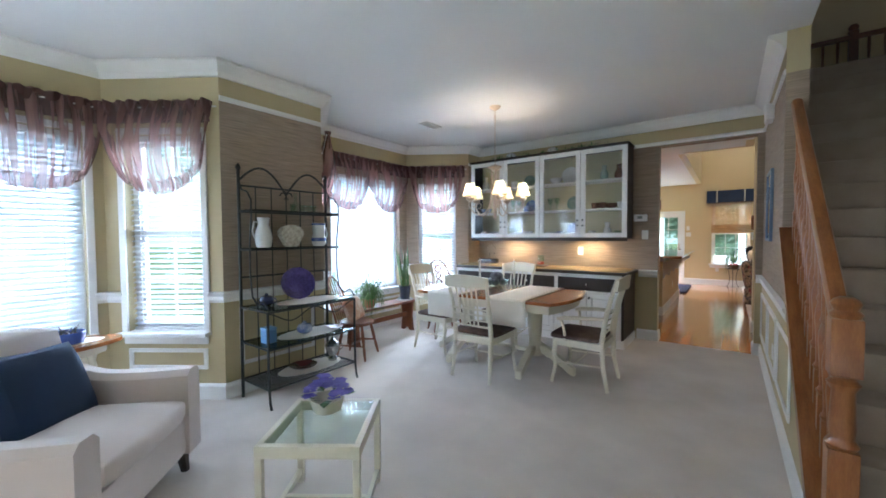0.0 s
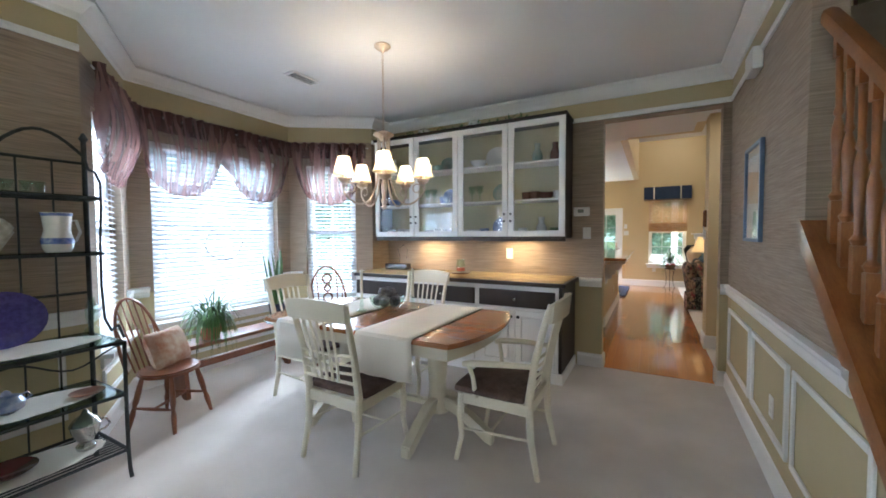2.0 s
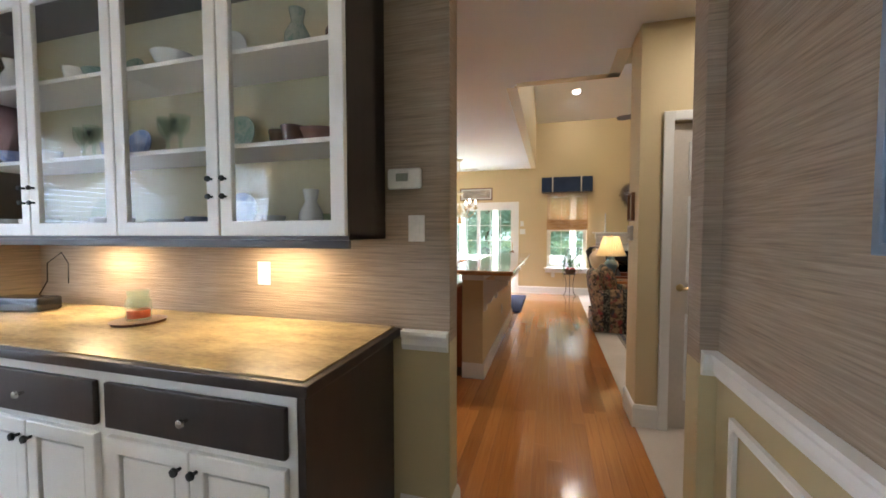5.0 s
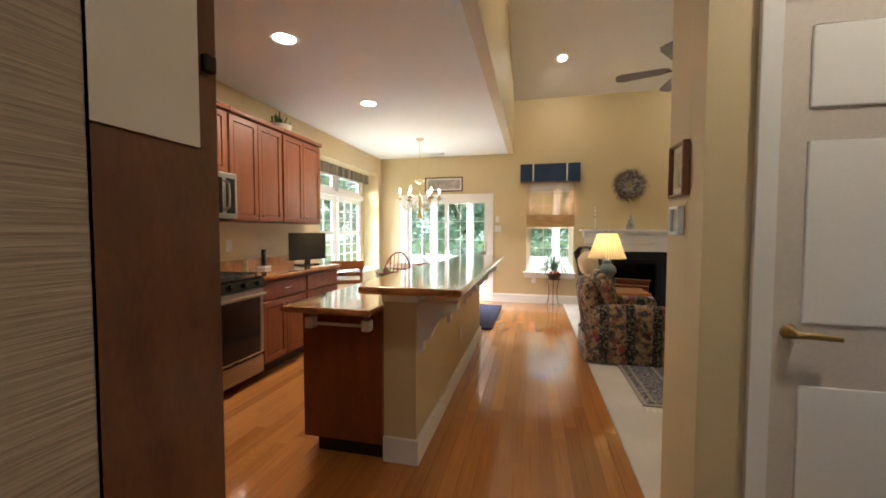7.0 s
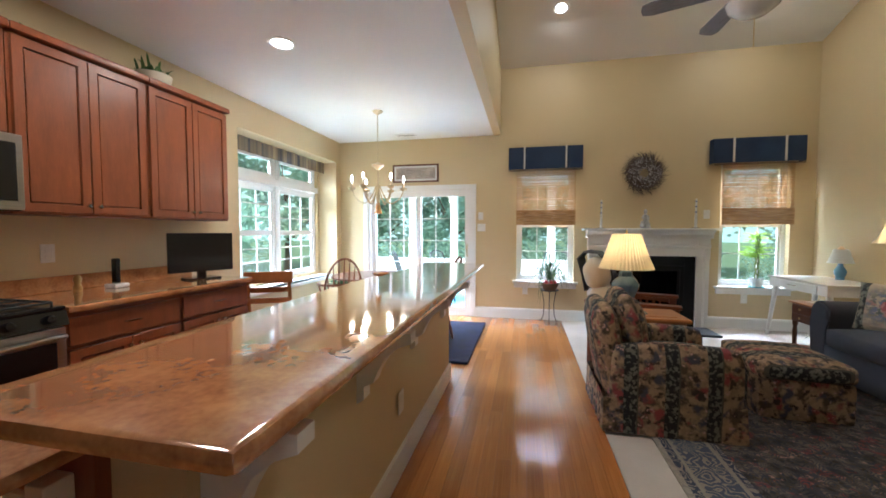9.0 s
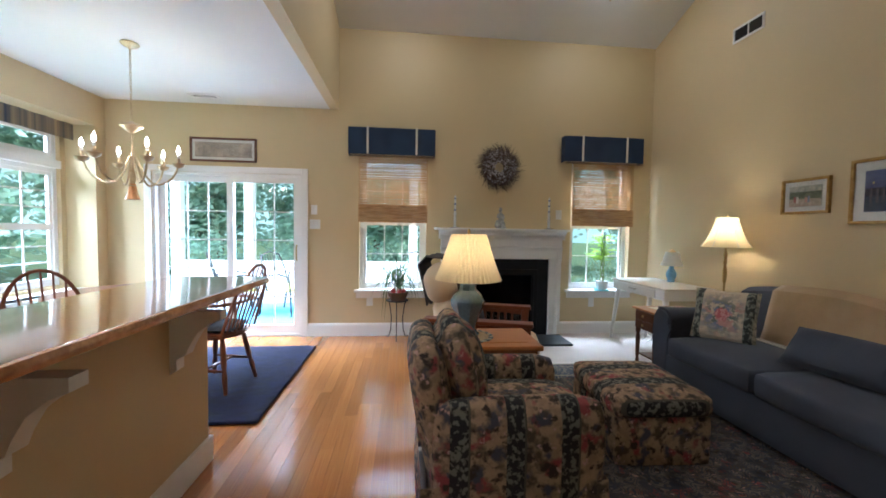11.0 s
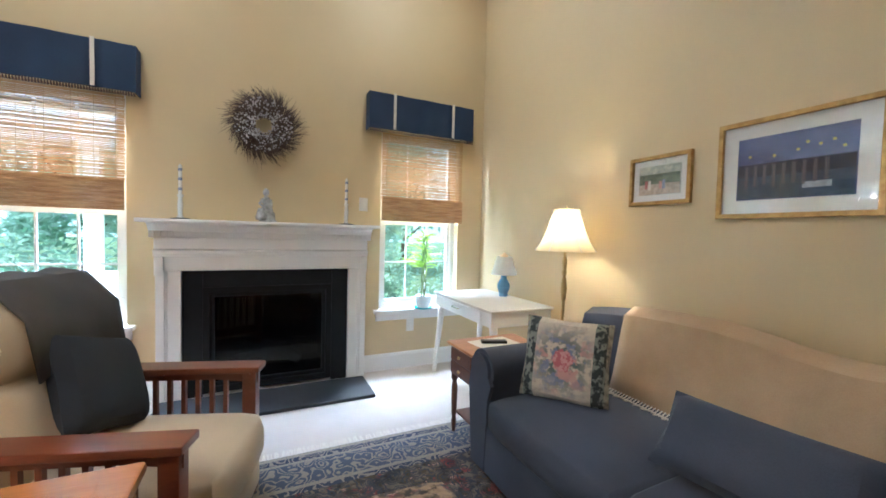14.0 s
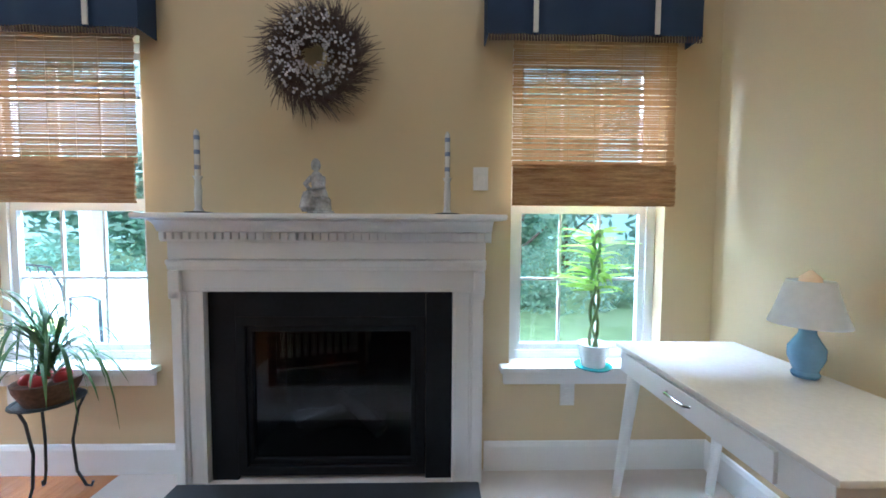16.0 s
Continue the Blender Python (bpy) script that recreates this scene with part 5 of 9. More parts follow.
for y0, y1 in ((6.60, 7.258), (8.032, 9.37)):
    ct = thing("granite_countertop", "polished brown granite countertop with backsplash", "countertop", west(y0), "granite countertops")
    part("slab", bbox(0.0, y1 - y0, -0.645, -0.002, CTZ - 0.038, CTZ, 0.012), GRANITE, ct)
    part("backsplash", bbox(0.0, y1 - y0, -0.024, -0.002, CTZ, CTZ + 0.10, 0.004), GRANITE, ct)
rg = thing("range", "stainless gas range with black cooktop and oven window", "range", west(7.265))
RW = 0.76
part("body", bbox(0.0, RW, -0.60, -0.01, 0.06, 0.875, 0.004), BLACK, rg)
part("cooktop", bbox(0.0, RW, -0.64, -0.05, 0.875, 0.895, 0.006), BLACK, rg)
part("riser", bbox(0.0, RW, -0.09, -0.012, 0.895, 0.96, 0.004), BLACK, rg)
part("backguard", bbox(0.0, RW, -0.10, -0.012, 0.96, 1.13, 0.012), STEEL, rg, "stainless backguard")
part("control_panel", bbox(0.035, RW - 0.03, -0.108, -0.099, 0.99, 1.125, 0.004), BLACK, rg)
part("clock", bbox(0.34, 0.40, -0.110, -0.107, 1.05, 1.07), glow("clock_green", (0.05, 0.35, 0.25), 0.15), rg)
bm = bmesh.new()
prism(bm, [(-0.66, 0.80), (-0.60, 0.80), (-0.60, 0.874), (-0.64, 0.874)], 0.0, RW, "x")
part("knob_panel", bm, BLACK, rg)
for i in range(5):
    part("knob", blathe([(0.021, 0), (0.019, 0.02), (0.010, 0.022)], seg=12), BLACK, rg).matrix_basis = pose(0.08 + i * 0.15, -0.655, 0.84, 80)
part("oven_door", bbox(0.005, RW - 0.005, -0.645, -0.601, 0.24, 0.79, 0.008), STEEL, rg, "stainless oven door")
part("oven_window", bbox(0.075, RW - 0.05, -0.649, -0.644, 0.26, 0.72, 0.004), BLACK, rg, "black oven window")
part("handle", btube([(0.03, -0.645, 0.745), (0.035, -0.69, 0.75), (RW - 0.035, -0.69, 0.75), (RW - 0.03, -0.645, 0.745)], 0.012, 8), STEEL, rg)
part("drawer", bbox(0.005, RW - 0.005, -0.64, -0.601, 0.07, 0.225, 0.01), STEEL, rg)
for i in range(3):
    bm = bmesh.new()
    a, b = 0.03 + i * 0.235, 0.03 + i * 0.235 + 0.225
    for x in (a, (a + b) / 2, b):
        tube(bm, [(x, -0.60, 0.915), (x, -0.14, 0.915)], 0.006, 6)
    for y in (-0.60, -0.48, -0.37, -0.26, -0.14):
        tube(bm, [(a, y, 0.914), (b, y, 0.914)], 0.006, 6)
    for x in (a, b):
        for y in (-0.60, -0.14):
            tube(bm, [(x, y, 0.893), (x, y, 0.915)], 0.006, 6)
    part("grate", bm, IRON, rg, "black cast grate")
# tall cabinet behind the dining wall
tc = thing("pantry_cabinet", "tall cherry pantry cabinet beside the opening, darkened for shade", "cabinet", pose(0, 0, 0))
# cherry standing in shade: the darkness is painted by using darker wood
part("body", bbox(-1.95, -1.02, 5.56, 6.03, 0.0, 2.35, 0.003), DARKWOOD, tc)
cal = thing("wall_calendar", "cream paper calendar hung on the pantry side", "calendar", pose(-1.018, 5.83, 1.62))
part("sheet", bbox(0.001, 0.006, -0.12, 0.14, -0.16, 0.34), LINEN, cal)
part("clip", bbox(0.001, 0.02, 0.15, 0.18, 0.02, 0.06, 0.004), BLACK, cal)

# island with raised bar
isl = thing("kitchen_island", "island with cherry end, tan bar wall and granite tops", "island", pose(0, 0, 0))
IX0, IX1, IX2, IY0, IY1 = -1.52, -1.045, -0.86, 7.16, 9.72
part("cabinet_body", bbox(IX0, IX1, IY0 - 0.03, IY1, 0.10, 0.835, 0.003), CHERRY, isl, "cherry end panel")
part("toe_kick", bbox(IX0 + 0.06, IX1, IY0 + 0.02, IY1 - 0.05, 0.0, 0.10), ESPRESSO, isl)
part("bar_wall", bbox(IX1, IX2, IY0, IY1, 0.0, 0.955), TAN, isl, "tan painted bar wall")
bm = bmesh.new()
box(bm, IX1 - 0.002, IX2 + 0.018, IY0 - 0.018, IY1 + 0.018, 0.002, 0.14, 0.005)
part("baseboard", bm, WHITE, isl)
part("frieze", bbox(IX1 - 0.004, IX2 + 0.012, IY0 - 0.012, IY1 + 0.012, 0.89, 0.954, 0.004), WHITE, isl)
bm = bmesh.new()
box(bm, IX0 - 0.04, IX1 - 0.002, IY0 - 0.18, IY1 + 0.03, 0.836, 0.872, 0.014)
part("counter", bm, GRANITE, isl, "polished brown granite")
bm = bmesh.new()
box(bm, IX1 - 0.06, -0.575, IY0 - 0.20, IY1 + 0.12, 0.956, 0.996, 0.016)
part("bar_top", bm, GRANITE, isl, "polished brown granite")
for y in (IY0 + 0.06, IY0 + 0.78, IY0 + 1.48, IY1 - 0.30):
    bm = bmesh.new()
    pr = [(IX2, 0.888), (IX2 + 0.22, 0.888), (IX2 + 0.22, 0.85), (IX2 + 0.17, 0.83), (IX2 + 0.12, 0.79), (IX2 + 0.085, 0.73), (IX2 + 0.07, 0.69), (IX2 + 0.03, 0.67), (IX2 + 0.03, 0.62), (IX2, 0.60)]
    prism(bm, pr, y - 0.03, y + 0.03, "y")
    part("corbel", bm, WHITE, isl, "white scrolled corbel")
tw = part("towel_bar", btube([(IX0 + 0.07, IY0 - 0.03, 0.765), (IX0 + 0.07, IY0 - 0.075, 0.765), (IX1 - 0.07, IY0 - 0.075, 0.765), (IX1 - 0.07, IY0 - 0.03, 0.765)], 0.009, 8), WHITE, isl, "white towel bar")
for x in (IX0 + 0.07, IX1 - 0.07):
    part("bracket", bbox(x - 0.025, x + 0.025, IY0 - 0.085, IY0 - 0.032, 0.735, 0.795, 0.006), WHITE, tw)
# no hollow is cut: a black slab paints the shade inside the sink
part("sink", bbox(IX0 + 0.10, IX1 - 0.06, 8.1, 8.75, 0.868, 0.875), BLACK, isl, "flat black slab painted as the sink's shaded hollow")
bowl = solid("fruit_bowl", blathe([(0.03, 0), (0.035, 0.008), (0.075, 0.03), (0.105, 0.055), (0.10, 0.055), (0.07, 0.034), (0.0, 0.012)], seg=24), TABLEWOOD, "shallow orange-brown bowl on the breakfast table", "bowl", pose(-1.80, 10.55, 0.7515))
tv = thing("television", "small black flat television on the counter", "television", pose(-2.80, 9.16, CTZ, 0, 0, 68))
part("screen", bbox(-0.24, 0.24, -0.03, 0.0, 0.06, 0.37, 0.006), BLACK, tv)
part("neck", bbox(-0.03, 0.03, -0.02, 0.01, 0.01, 0.08), BLACK, tv)
part("base", bbox(-0.12, 0.12, -0.08, 0.08, 0.0, 0.014, 0.005), BLACK, tv)
pl = thing("cordless_phone", "black cordless phone on its charger", "phone", pose(-2.95, 8.62, CTZ))
part("charger", bbox(-0.05, 0.05, -0.05, 0.05, 0.0, 0.03, 0.01), CERAMIC, pl)
part("handset", bbox(-0.022, 0.022, -0.02, 0.012, 0.03, 0.20, 0.008), BLACK, pl)
sp = solid("pepper_mill", blathe([(0.022, 0), (0.025, 0.02), (0.016, 0.05), (0.022, 0.08), (0.015, 0.10), (0.004, 0.11)], seg=14), BRASS, "small brass pepper mill on the counter", "mill", pose(-3.0, 8.42, CTZ))
# the third is an unseen hall light, added to brighten closet door and island
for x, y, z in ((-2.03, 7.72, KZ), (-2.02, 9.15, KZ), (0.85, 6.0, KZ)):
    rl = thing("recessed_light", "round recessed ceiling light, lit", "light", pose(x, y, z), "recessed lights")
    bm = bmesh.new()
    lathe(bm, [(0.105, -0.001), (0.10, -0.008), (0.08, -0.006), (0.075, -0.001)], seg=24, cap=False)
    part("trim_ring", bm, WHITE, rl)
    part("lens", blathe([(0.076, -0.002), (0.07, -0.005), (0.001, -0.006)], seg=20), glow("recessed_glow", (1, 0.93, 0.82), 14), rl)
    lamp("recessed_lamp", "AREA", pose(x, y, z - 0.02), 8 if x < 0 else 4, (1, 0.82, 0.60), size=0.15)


def vault(y):
    return 3.60 + (12.2 - y) * 0.35


# only the first is known; the other two are unseen, added as fill
for x, y in ((0.15, 11.35), (2.35, 11.35), (0.15, 8.6)):
    rl = thing("recessed_light", "round recessed light in the sloping ceiling, lit", "light", pose(x, y, vault(y), -19.3), "recessed lights")
    bm = bmesh.new()
    lathe(bm, [(0.10, -0.004), (0.095, -0.012), (0.07, -0.01), (0.065, -0.004)], seg=24, cap=False)
    part("trim_ring", bm, WHITE, rl)
    part("lens", blathe([(0.066, -0.006), (0.06, -0.009), (0.001, -0.01)], seg=20), glow("recessed_glow2", (1, 0.93, 0.82), 5), rl)
    lamp("vault_lamp", "AREA", pose(x, y, vault(y) - 0.06), 11 if y < 10 else 3.4, (1, 0.88, 0.70), size=0.16)

# ceiling fan
FXP, FYP = 1.24, 9.55
FZ = 2.88
fan = thing("ceiling_fan", "bronze ceiling fan with five grey blades and a glass bowl light", "fan", pose(FXP, FYP, FZ))
part("downrod", btube([(0, 0, 0.14), (0, 0, vault(FYP) - FZ)], 0.013, 8), DARKWOOD, fan)
part("motor", blathe([(0.02, 0.15), (0.06, 0.13), (0.10, 0.09), (0.115, 0.03), (0.10, 0.0), (0.05, -0.03), (0.04, -0.06)], seg=24), surface("bronze", (0.10, 0.075, 0.06), None, 8, 0.35, 0.03, metal=0.7), fan)
part("light_bowl", blathe([(0.10, -0.06), (0.155, -0.075), (0.14, -0.12), (0.08, -0.165), (0.01, -0.18)], seg=24), CERAMIC, fan, "white glass bowl")
part("pull_chain", btube([(0.03, 0.05, -0.15), (0.03, 0.05, -0.36)], 0.003, 5), BRASS, fan)
BLADE = surface("grey_blade", (0.22, 0.21, 0.23), (0.16, 0.15, 0.165), 4, 0.4, 0.05, stretch=(2, 12, 1))
for k in range(5):
    bm = bmesh.new()
    prism(bm, [(0.16, -0.03), (0.24, -0.055), (0.60, -0.07), (0.66, -0.05), (0.67, 0.0), (0.66, 0.05), (0.60, 0.07), (0.24, 0.055), (0.16, 0.03)], 0.012, 0.02, "z")
    b = part("blade", bm, BLADE, fan)
    b.matrix_basis = pose(0, 0, 0.02, 0, 0, k * 72 + 20) @ pose(0, 0, 0, 11)
    br = part("bracket", bbox(0.09, 0.20, -0.015, 0.015, 0.0, 0.012, 0.003), DARKWOOD, b)
chandelier(pose(-1.93, 10.80, KZ), "brass candle chandelier with six bare bulbs, lit", KZ, False, 6, 0.30, surface("pale_brass", (0.60, 0.49, 0.32), (0.46, 0.35, 0.20), 14, 0.3, 0.03, metal=0.8), 0.88, 0.25, 3.0, (1, 0.80, 0.55))

# ---- daylight outside the far windows ----
for nm, c, t, w, h, e in (("slider", (-1.84, 13.2, 3.3), (-1.84, 11.2, 0.3), 2.6, 1.6, 420), ("win_a", (0.04, 12.95, 2.95), (0.04, 11.4, 0.6), 1.0, 1.2, 140), ("win_b", (2.65, 12.95, 2.95), (2.65, 11.4, 0.6), 1.0, 1.2, 270), ("kitchen", (-6.6, 11.0, 4.5), (-1.0, 10.6, 0.9), 4.6, 2.4, 2300)):
    lamp("daylight_" + nm, "AREA", look(c, t), e, (0.92, 0.97, 1.0), size=w, size_y=h)

# ---- patterned cloth ----


def floral(name, axis, period, base=(0.40, 0.285, 0.165), dark=(0.026, 0.03, 0.032), share=0.30, dim=0.95):
    """A woven floral cloth with dark striped bands across the given axis."""
    m = bpy.data.materials.new(name)
    m.use_nodes = True
    t = m.node_tree
    L = t.links.new
    b = t.nodes["Principled BSDF"]
    b.inputs["Roughness"].default_value = 0.9
    co = t.nodes.new("ShaderNodeTexCoord")
    sep = t.nodes.new("ShaderNodeSeparateXYZ")
    L(co.outputs["Object"], sep.inputs[0])

    def math_node(op, a, v=None, w=None):
        n = t.nodes.new("ShaderNodeMath")
        n.operation = op
        for i, q in enumerate((a, v, w)):
            if q is None:
                continue
            if isinstance(q, (int, float)):
                n.inputs[i].default_value = q
            else:
                L(q, n.inputs[i])
        return n.outputs[0]

    def blobs(scale, seed, lo, hi):
        mp = t.nodes.new("ShaderNodeMapping")
        mp.inputs["Location"].default_value = (seed, seed * 1.7, seed * 0.6)
        L(co.outputs["Object"], mp.inputs[0])
        nz = t.nodes.new("ShaderNodeTexNoise")
        nz.inputs["Scale"].default_value, nz.inputs["Detail"].default_value = scale, 3
        L(mp.outputs[0], nz.inputs["Vector"])
        r = t.nodes.new("ShaderNodeMapRange")
        r.inputs[1].default_value, r.inputs[2].default_value = lo, hi
        L(nz.outputs[0], r.inputs[0])
        return r.outputs[0]

    def mix(f, a, c):
        n = t.nodes.new("ShaderNodeMixRGB")
        L(f, n.inputs[0])
        if isinstance(a, tuple):
            n.inputs[1].default_value = (*a, 1)
        else:
            L(a, n.inputs[1])
        n.inputs[2].default_value = (*c, 1) if isinstance(c, tuple) else (0, 0, 0, 1)
        if not isinstance(c, tuple):
            L(c, n.inputs[2])
        return n.outputs[0]
    d = dim
    ground = mix(blobs(26, 1, 0.38, 0.64), tuple(c * d for c in base), tuple(c * 0.72 * d for c in base))
    ground = mix(blobs(15, 5, 0.50, 0.62), ground, (0.10 * d, 0.075 * d, 0.05 * d))
    ground = mix(blobs(13, 9, 0.54, 0.64), ground, (0.075 * d, 0.075 * d, 0.10 * d))
    ground = mix(blobs(10, 17, 0.57, 0.65), ground, (0.32 * d, 0.07 * d, 0.075 * d))
    ground = mix(blobs(24, 41, 0.54, 0.64), ground, (0.05 * d, 0.035 * d, 0.03 * d))
    ground = mix(blobs(30, 23, 0.62, 0.70), ground, (0.58 * d, 0.36 * d, 0.30 * d))
    band = mix(blobs(40, 31, 0.50, 0.58), dark, (0.20 * d, 0.19 * d, 0.15 * d))
    pos = math_node("FRACT", math_node("MULTIPLY_ADD", sep.outputs[axis], 1.0 / period, 0.5 + share / 2))
    isband = math_node("LESS_THAN", pos, share)
    edge = math_node("LESS_THAN", math_node("ABSOLUTE", math_node("SUBTRACT", pos, share)), 0.018)
    col = mix(isband, ground, band)
    col = mix(edge, col, (0.10 * d, 0.09 * d, 0.07 * d))
    L(col, b.inputs["Base Color"])
    bp = t.nodes.new("ShaderNodeBump")
    bp.inputs["Strength"].default_value, bp.inputs["Distance"].default_value = 0.15, 0.004
    nz = t.nodes.new("ShaderNodeTexNoise")
    nz.inputs["Scale"].default_value = 350
    L(co.outputs["Object"], nz.inputs["Vector"])
    L(nz.outputs[0], bp.inputs["Height"])
    L(bp.outputs[0], b.inputs["Normal"])
    return m


FLORAL_X = floral("floral_tapestry", 0, 0.23, (0.46, 0.31, 0.19), (0.018, 0.02, 0.024), 0.34, 0.85)
FLORAL_Y = floral("floral_tapestry_across", 1, 0.23, (0.46, 0.31, 0.19), (0.018, 0.02, 0.024), 0.34, 0.85)


def bouquet_cloth(name):
    """Cream pillow cloth with one bouquet in the middle and dark leafy bands at both sides."""
    m = bpy.data.materials.new(name)
    m.use_nodes = True
    t = m.node_tree
    L = t.links.new
    b = t.nodes["Principled BSDF"]
    b.inputs["Roughness"].default_value = 0.9
    co = t.nodes.new("ShaderNodeTexCoord")
    sep = t.nodes.new("ShaderNodeSeparateXYZ")
    L(co.outputs["Object"], sep.inputs[0])

    def calc(op, u, v=0.0):
        n = t.nodes.new("ShaderNodeMath")
        n.operation = op
        for k, q in enumerate((u, v)):
            if isinstance(q, (int, float)):
                n.inputs[k].default_value = q
            else:
                L(q, n.inputs[k])
        return n.outputs[0]

    def ramp(v, lo, hi):
        n = t.nodes.new("ShaderNodeMapRange")
        L(v, n.inputs[0])
        n.inputs[1].default_value, n.inputs[2].default_value = lo, hi
        return n.outputs[0]

    def noise(scale, shift):
        mp = t.nodes.new("ShaderNodeMapping")
        mp.inputs["Location"].default_value = (shift, shift * 1.7, shift * 0.6)
        L(co.outputs["Object"], mp.inputs[0])
        n = t.nodes.new("ShaderNodeTexNoise")
        n.inputs["Scale"].default_value, n.inputs["Detail"].default_value = scale, 3
        L(mp.outputs[0], n.inputs["Vector"])
        return n.outputs[0]

    def mix(f, u, c):
        n = t.nodes.new("ShaderNodeMixRGB")
        L(f, n.inputs[0])
        L(u, n.inputs[1])
        n.inputs[2].default_value = (*c, 1)
        return n.outputs[0]
    r = calc("SQRT", calc("ADD", calc("MULTIPLY", sep.outputs[0], sep.outputs[0]), calc("MULTIPLY", sep.outputs[2], sep.outputs[2])))
    near = ramp(r, 0.19, 0.07)
    base = t.nodes.new("ShaderNodeRGB")
    base.outputs[0].default_value = (0.66, 0.57, 0.45, 1)
    col = mix(ramp(noise(45, 2), 0.5, 0.75), base.outputs[0], (0.52, 0.42, 0.34))
    for scale, shift, lo, hi, c in ((26, 5, 0.46, 0.54, (0.15, 0.18, 0.17)), (24, 9, 0.52, 0.60, (0.22, 0.25, 0.38)), (20, 17, 0.55, 0.62, (0.60, 0.33, 0.29))):
        col = mix(calc("MULTIPLY", ramp(noise(scale, shift), lo, hi), near), col, c)
    petal = calc("ADD", r, calc("MULTIPLY", calc("SUBTRACT", noise(38, 3), 0.5), 0.05))
    col = mix(ramp(petal, 0.052, 0.044), col, (0.52, 0.15, 0.17))
    col = mix(calc("MULTIPLY", ramp(petal, 0.052, 0.044), ramp(noise(60, 8), 0.5, 0.6)), col, (0.66, 0.34, 0.33))
    side = calc("ABSOLUTE", sep.outputs[0])
    col = mix(ramp(side, 0.134, 0.136), col, (0.045, 0.055, 0.06))
    col = mix(calc("MULTIPLY", ramp(side, 0.134, 0.136), ramp(noise(34, 31), 0.48, 0.56)), col, (0.27, 0.29, 0.25))
    col = mix(calc("MULTIPLY", ramp(side, 0.186, 0.188), ramp(noise(30, 13), 0.3, 0.7)), col, (0.50, 0.44, 0.34))
    L(col, b.inputs["Base Color"])
    return m


PILLOWF = bouquet_cloth("bouquet_pillow_cloth")


def rug_mat(name, hx, hy):
    m = floral(name, 0, 50.0, (0.26, 0.225, 0.185), share=0.0, dim=0.7)
    t = m.node_tree
    L = t.links.new
    b = t.nodes["Principled BSDF"]
    field = b.inputs["Base Color"].links[0].from_socket
    co = t.nodes.new("ShaderNodeTexCoord")
    sep = t.nodes.new("ShaderNodeSeparateXYZ")
    L(co.outputs["Object"], sep.inputs[0])

    def mn(op, a, v=None):
        n = t.nodes.new("ShaderNodeMath")
        n.operation = op
        L(a, n.inputs[0])
        if v is not None:
            if isinstance(v, (int, float)):
                n.inputs[1].default_value = v
            else:
                L(v, n.inputs[1])
        return n.outputs[0]
    ex = mn("MULTIPLY_ADD", mn("ABSOLUTE", sep.outputs[0]), -1.0)
    ex.node.inputs[2].default_value = hx
    ey = mn("MULTIPLY_ADD", mn("ABSOLUTE", sep.outputs[1]), -1.0)
    ey.node.inputs[2].default_value = hy
    e = mn("MINIMUM", ex, ey)
    ramp = t.nodes.new("ShaderNodeValToRGB")
    ramp.color_ramp.interpolation = "CONSTANT"
    els = ramp.color_ramp.elements
    els[0].position, els[0].color = 0.0, (0.35, 0.31, 0.25, 1)
    els[1].position, els[1].color = 0.05, (0.04, 0.05, 0.09, 1)
    for p, c in ((0.12, (0.30, 0.27, 0.22, 1)), (0.15, (0.07, 0.085, 0.13, 1)), (0.45, (0.30, 0.27, 0.22, 1)), (0.49, (0.04, 0.05, 0.09, 1)), (0.55, (1, 1, 1, 1))):
        q = els.new(p)
        q.color = c
    sc = mn("MULTIPLY", e, 1.6)
    L(sc, ramp.inputs[0])
    inner = mn("GREATER_THAN", sc, 0.55)
    scroll = t.nodes.new("ShaderNodeTexNoise")
    scroll.inputs["Scale"].default_value, scroll.inputs["Detail"].default_value = 9, 1.5
    L(co.outputs["Object"], scroll.inputs["Vector"])
    spots = mn("GREATER_THAN", mn("FRACT", mn("MULTIPLY", scroll.outputs[0], 11.0)), 0.62)
    lines = mn("GREATER_THAN", mn("FRACT", mn("MULTIPLY", scroll.outputs[0], 17.0)), 0.60)
    inked = t.nodes.new("ShaderNodeMixRGB")
    L(lines, inked.inputs[0])
    L(field, inked.inputs[1])
    inked.inputs[2].default_value = (0.045, 0.05, 0.075, 1)
    field = inked.outputs[0]
    mid = t.nodes.new("ShaderNodeMixRGB")
    L(spots, mid.inputs[0])
    L(ramp.outputs[0], mid.inputs[1])
    mid.inputs[2].default_value = (0.27, 0.235, 0.20, 1)
    fin = t.nodes.new("ShaderNodeMixRGB")
    L(inner, fin.inputs[0])
    L(mid.outputs[0], fin.inputs[1])
    dk = t.nodes.new("ShaderNodeMixRGB")
    dk.blend_type = "MULTIPLY"
    dk.inputs[0].default_value = 0.8
    L(field, dk.inputs[1])
    vr = t.nodes.new("ShaderNodeTexVoronoi")
    vr.inputs["Scale"].default_value = 9
    L(co.outputs["Object"], vr.inputs["Vector"])
    rr = t.nodes.new("ShaderNodeValToRGB")
    rr.color_ramp.elements[0].color, rr.color_ramp.elements[1].color = (0.25, 0.27, 0.36, 1), (1, 0.95, 0.85, 1)
    rr.color_ramp.elements[0].position, rr.color_ramp.elements[1].position = 0.2, 0.5
    L(vr.outputs["Distance"], rr.inputs[0])
    L(rr.outputs[0], dk.inputs[2])
    L(dk.outputs[0], fin.inputs[2])
    L(fin.outputs[0], b.inputs["Base Color"])
    return m


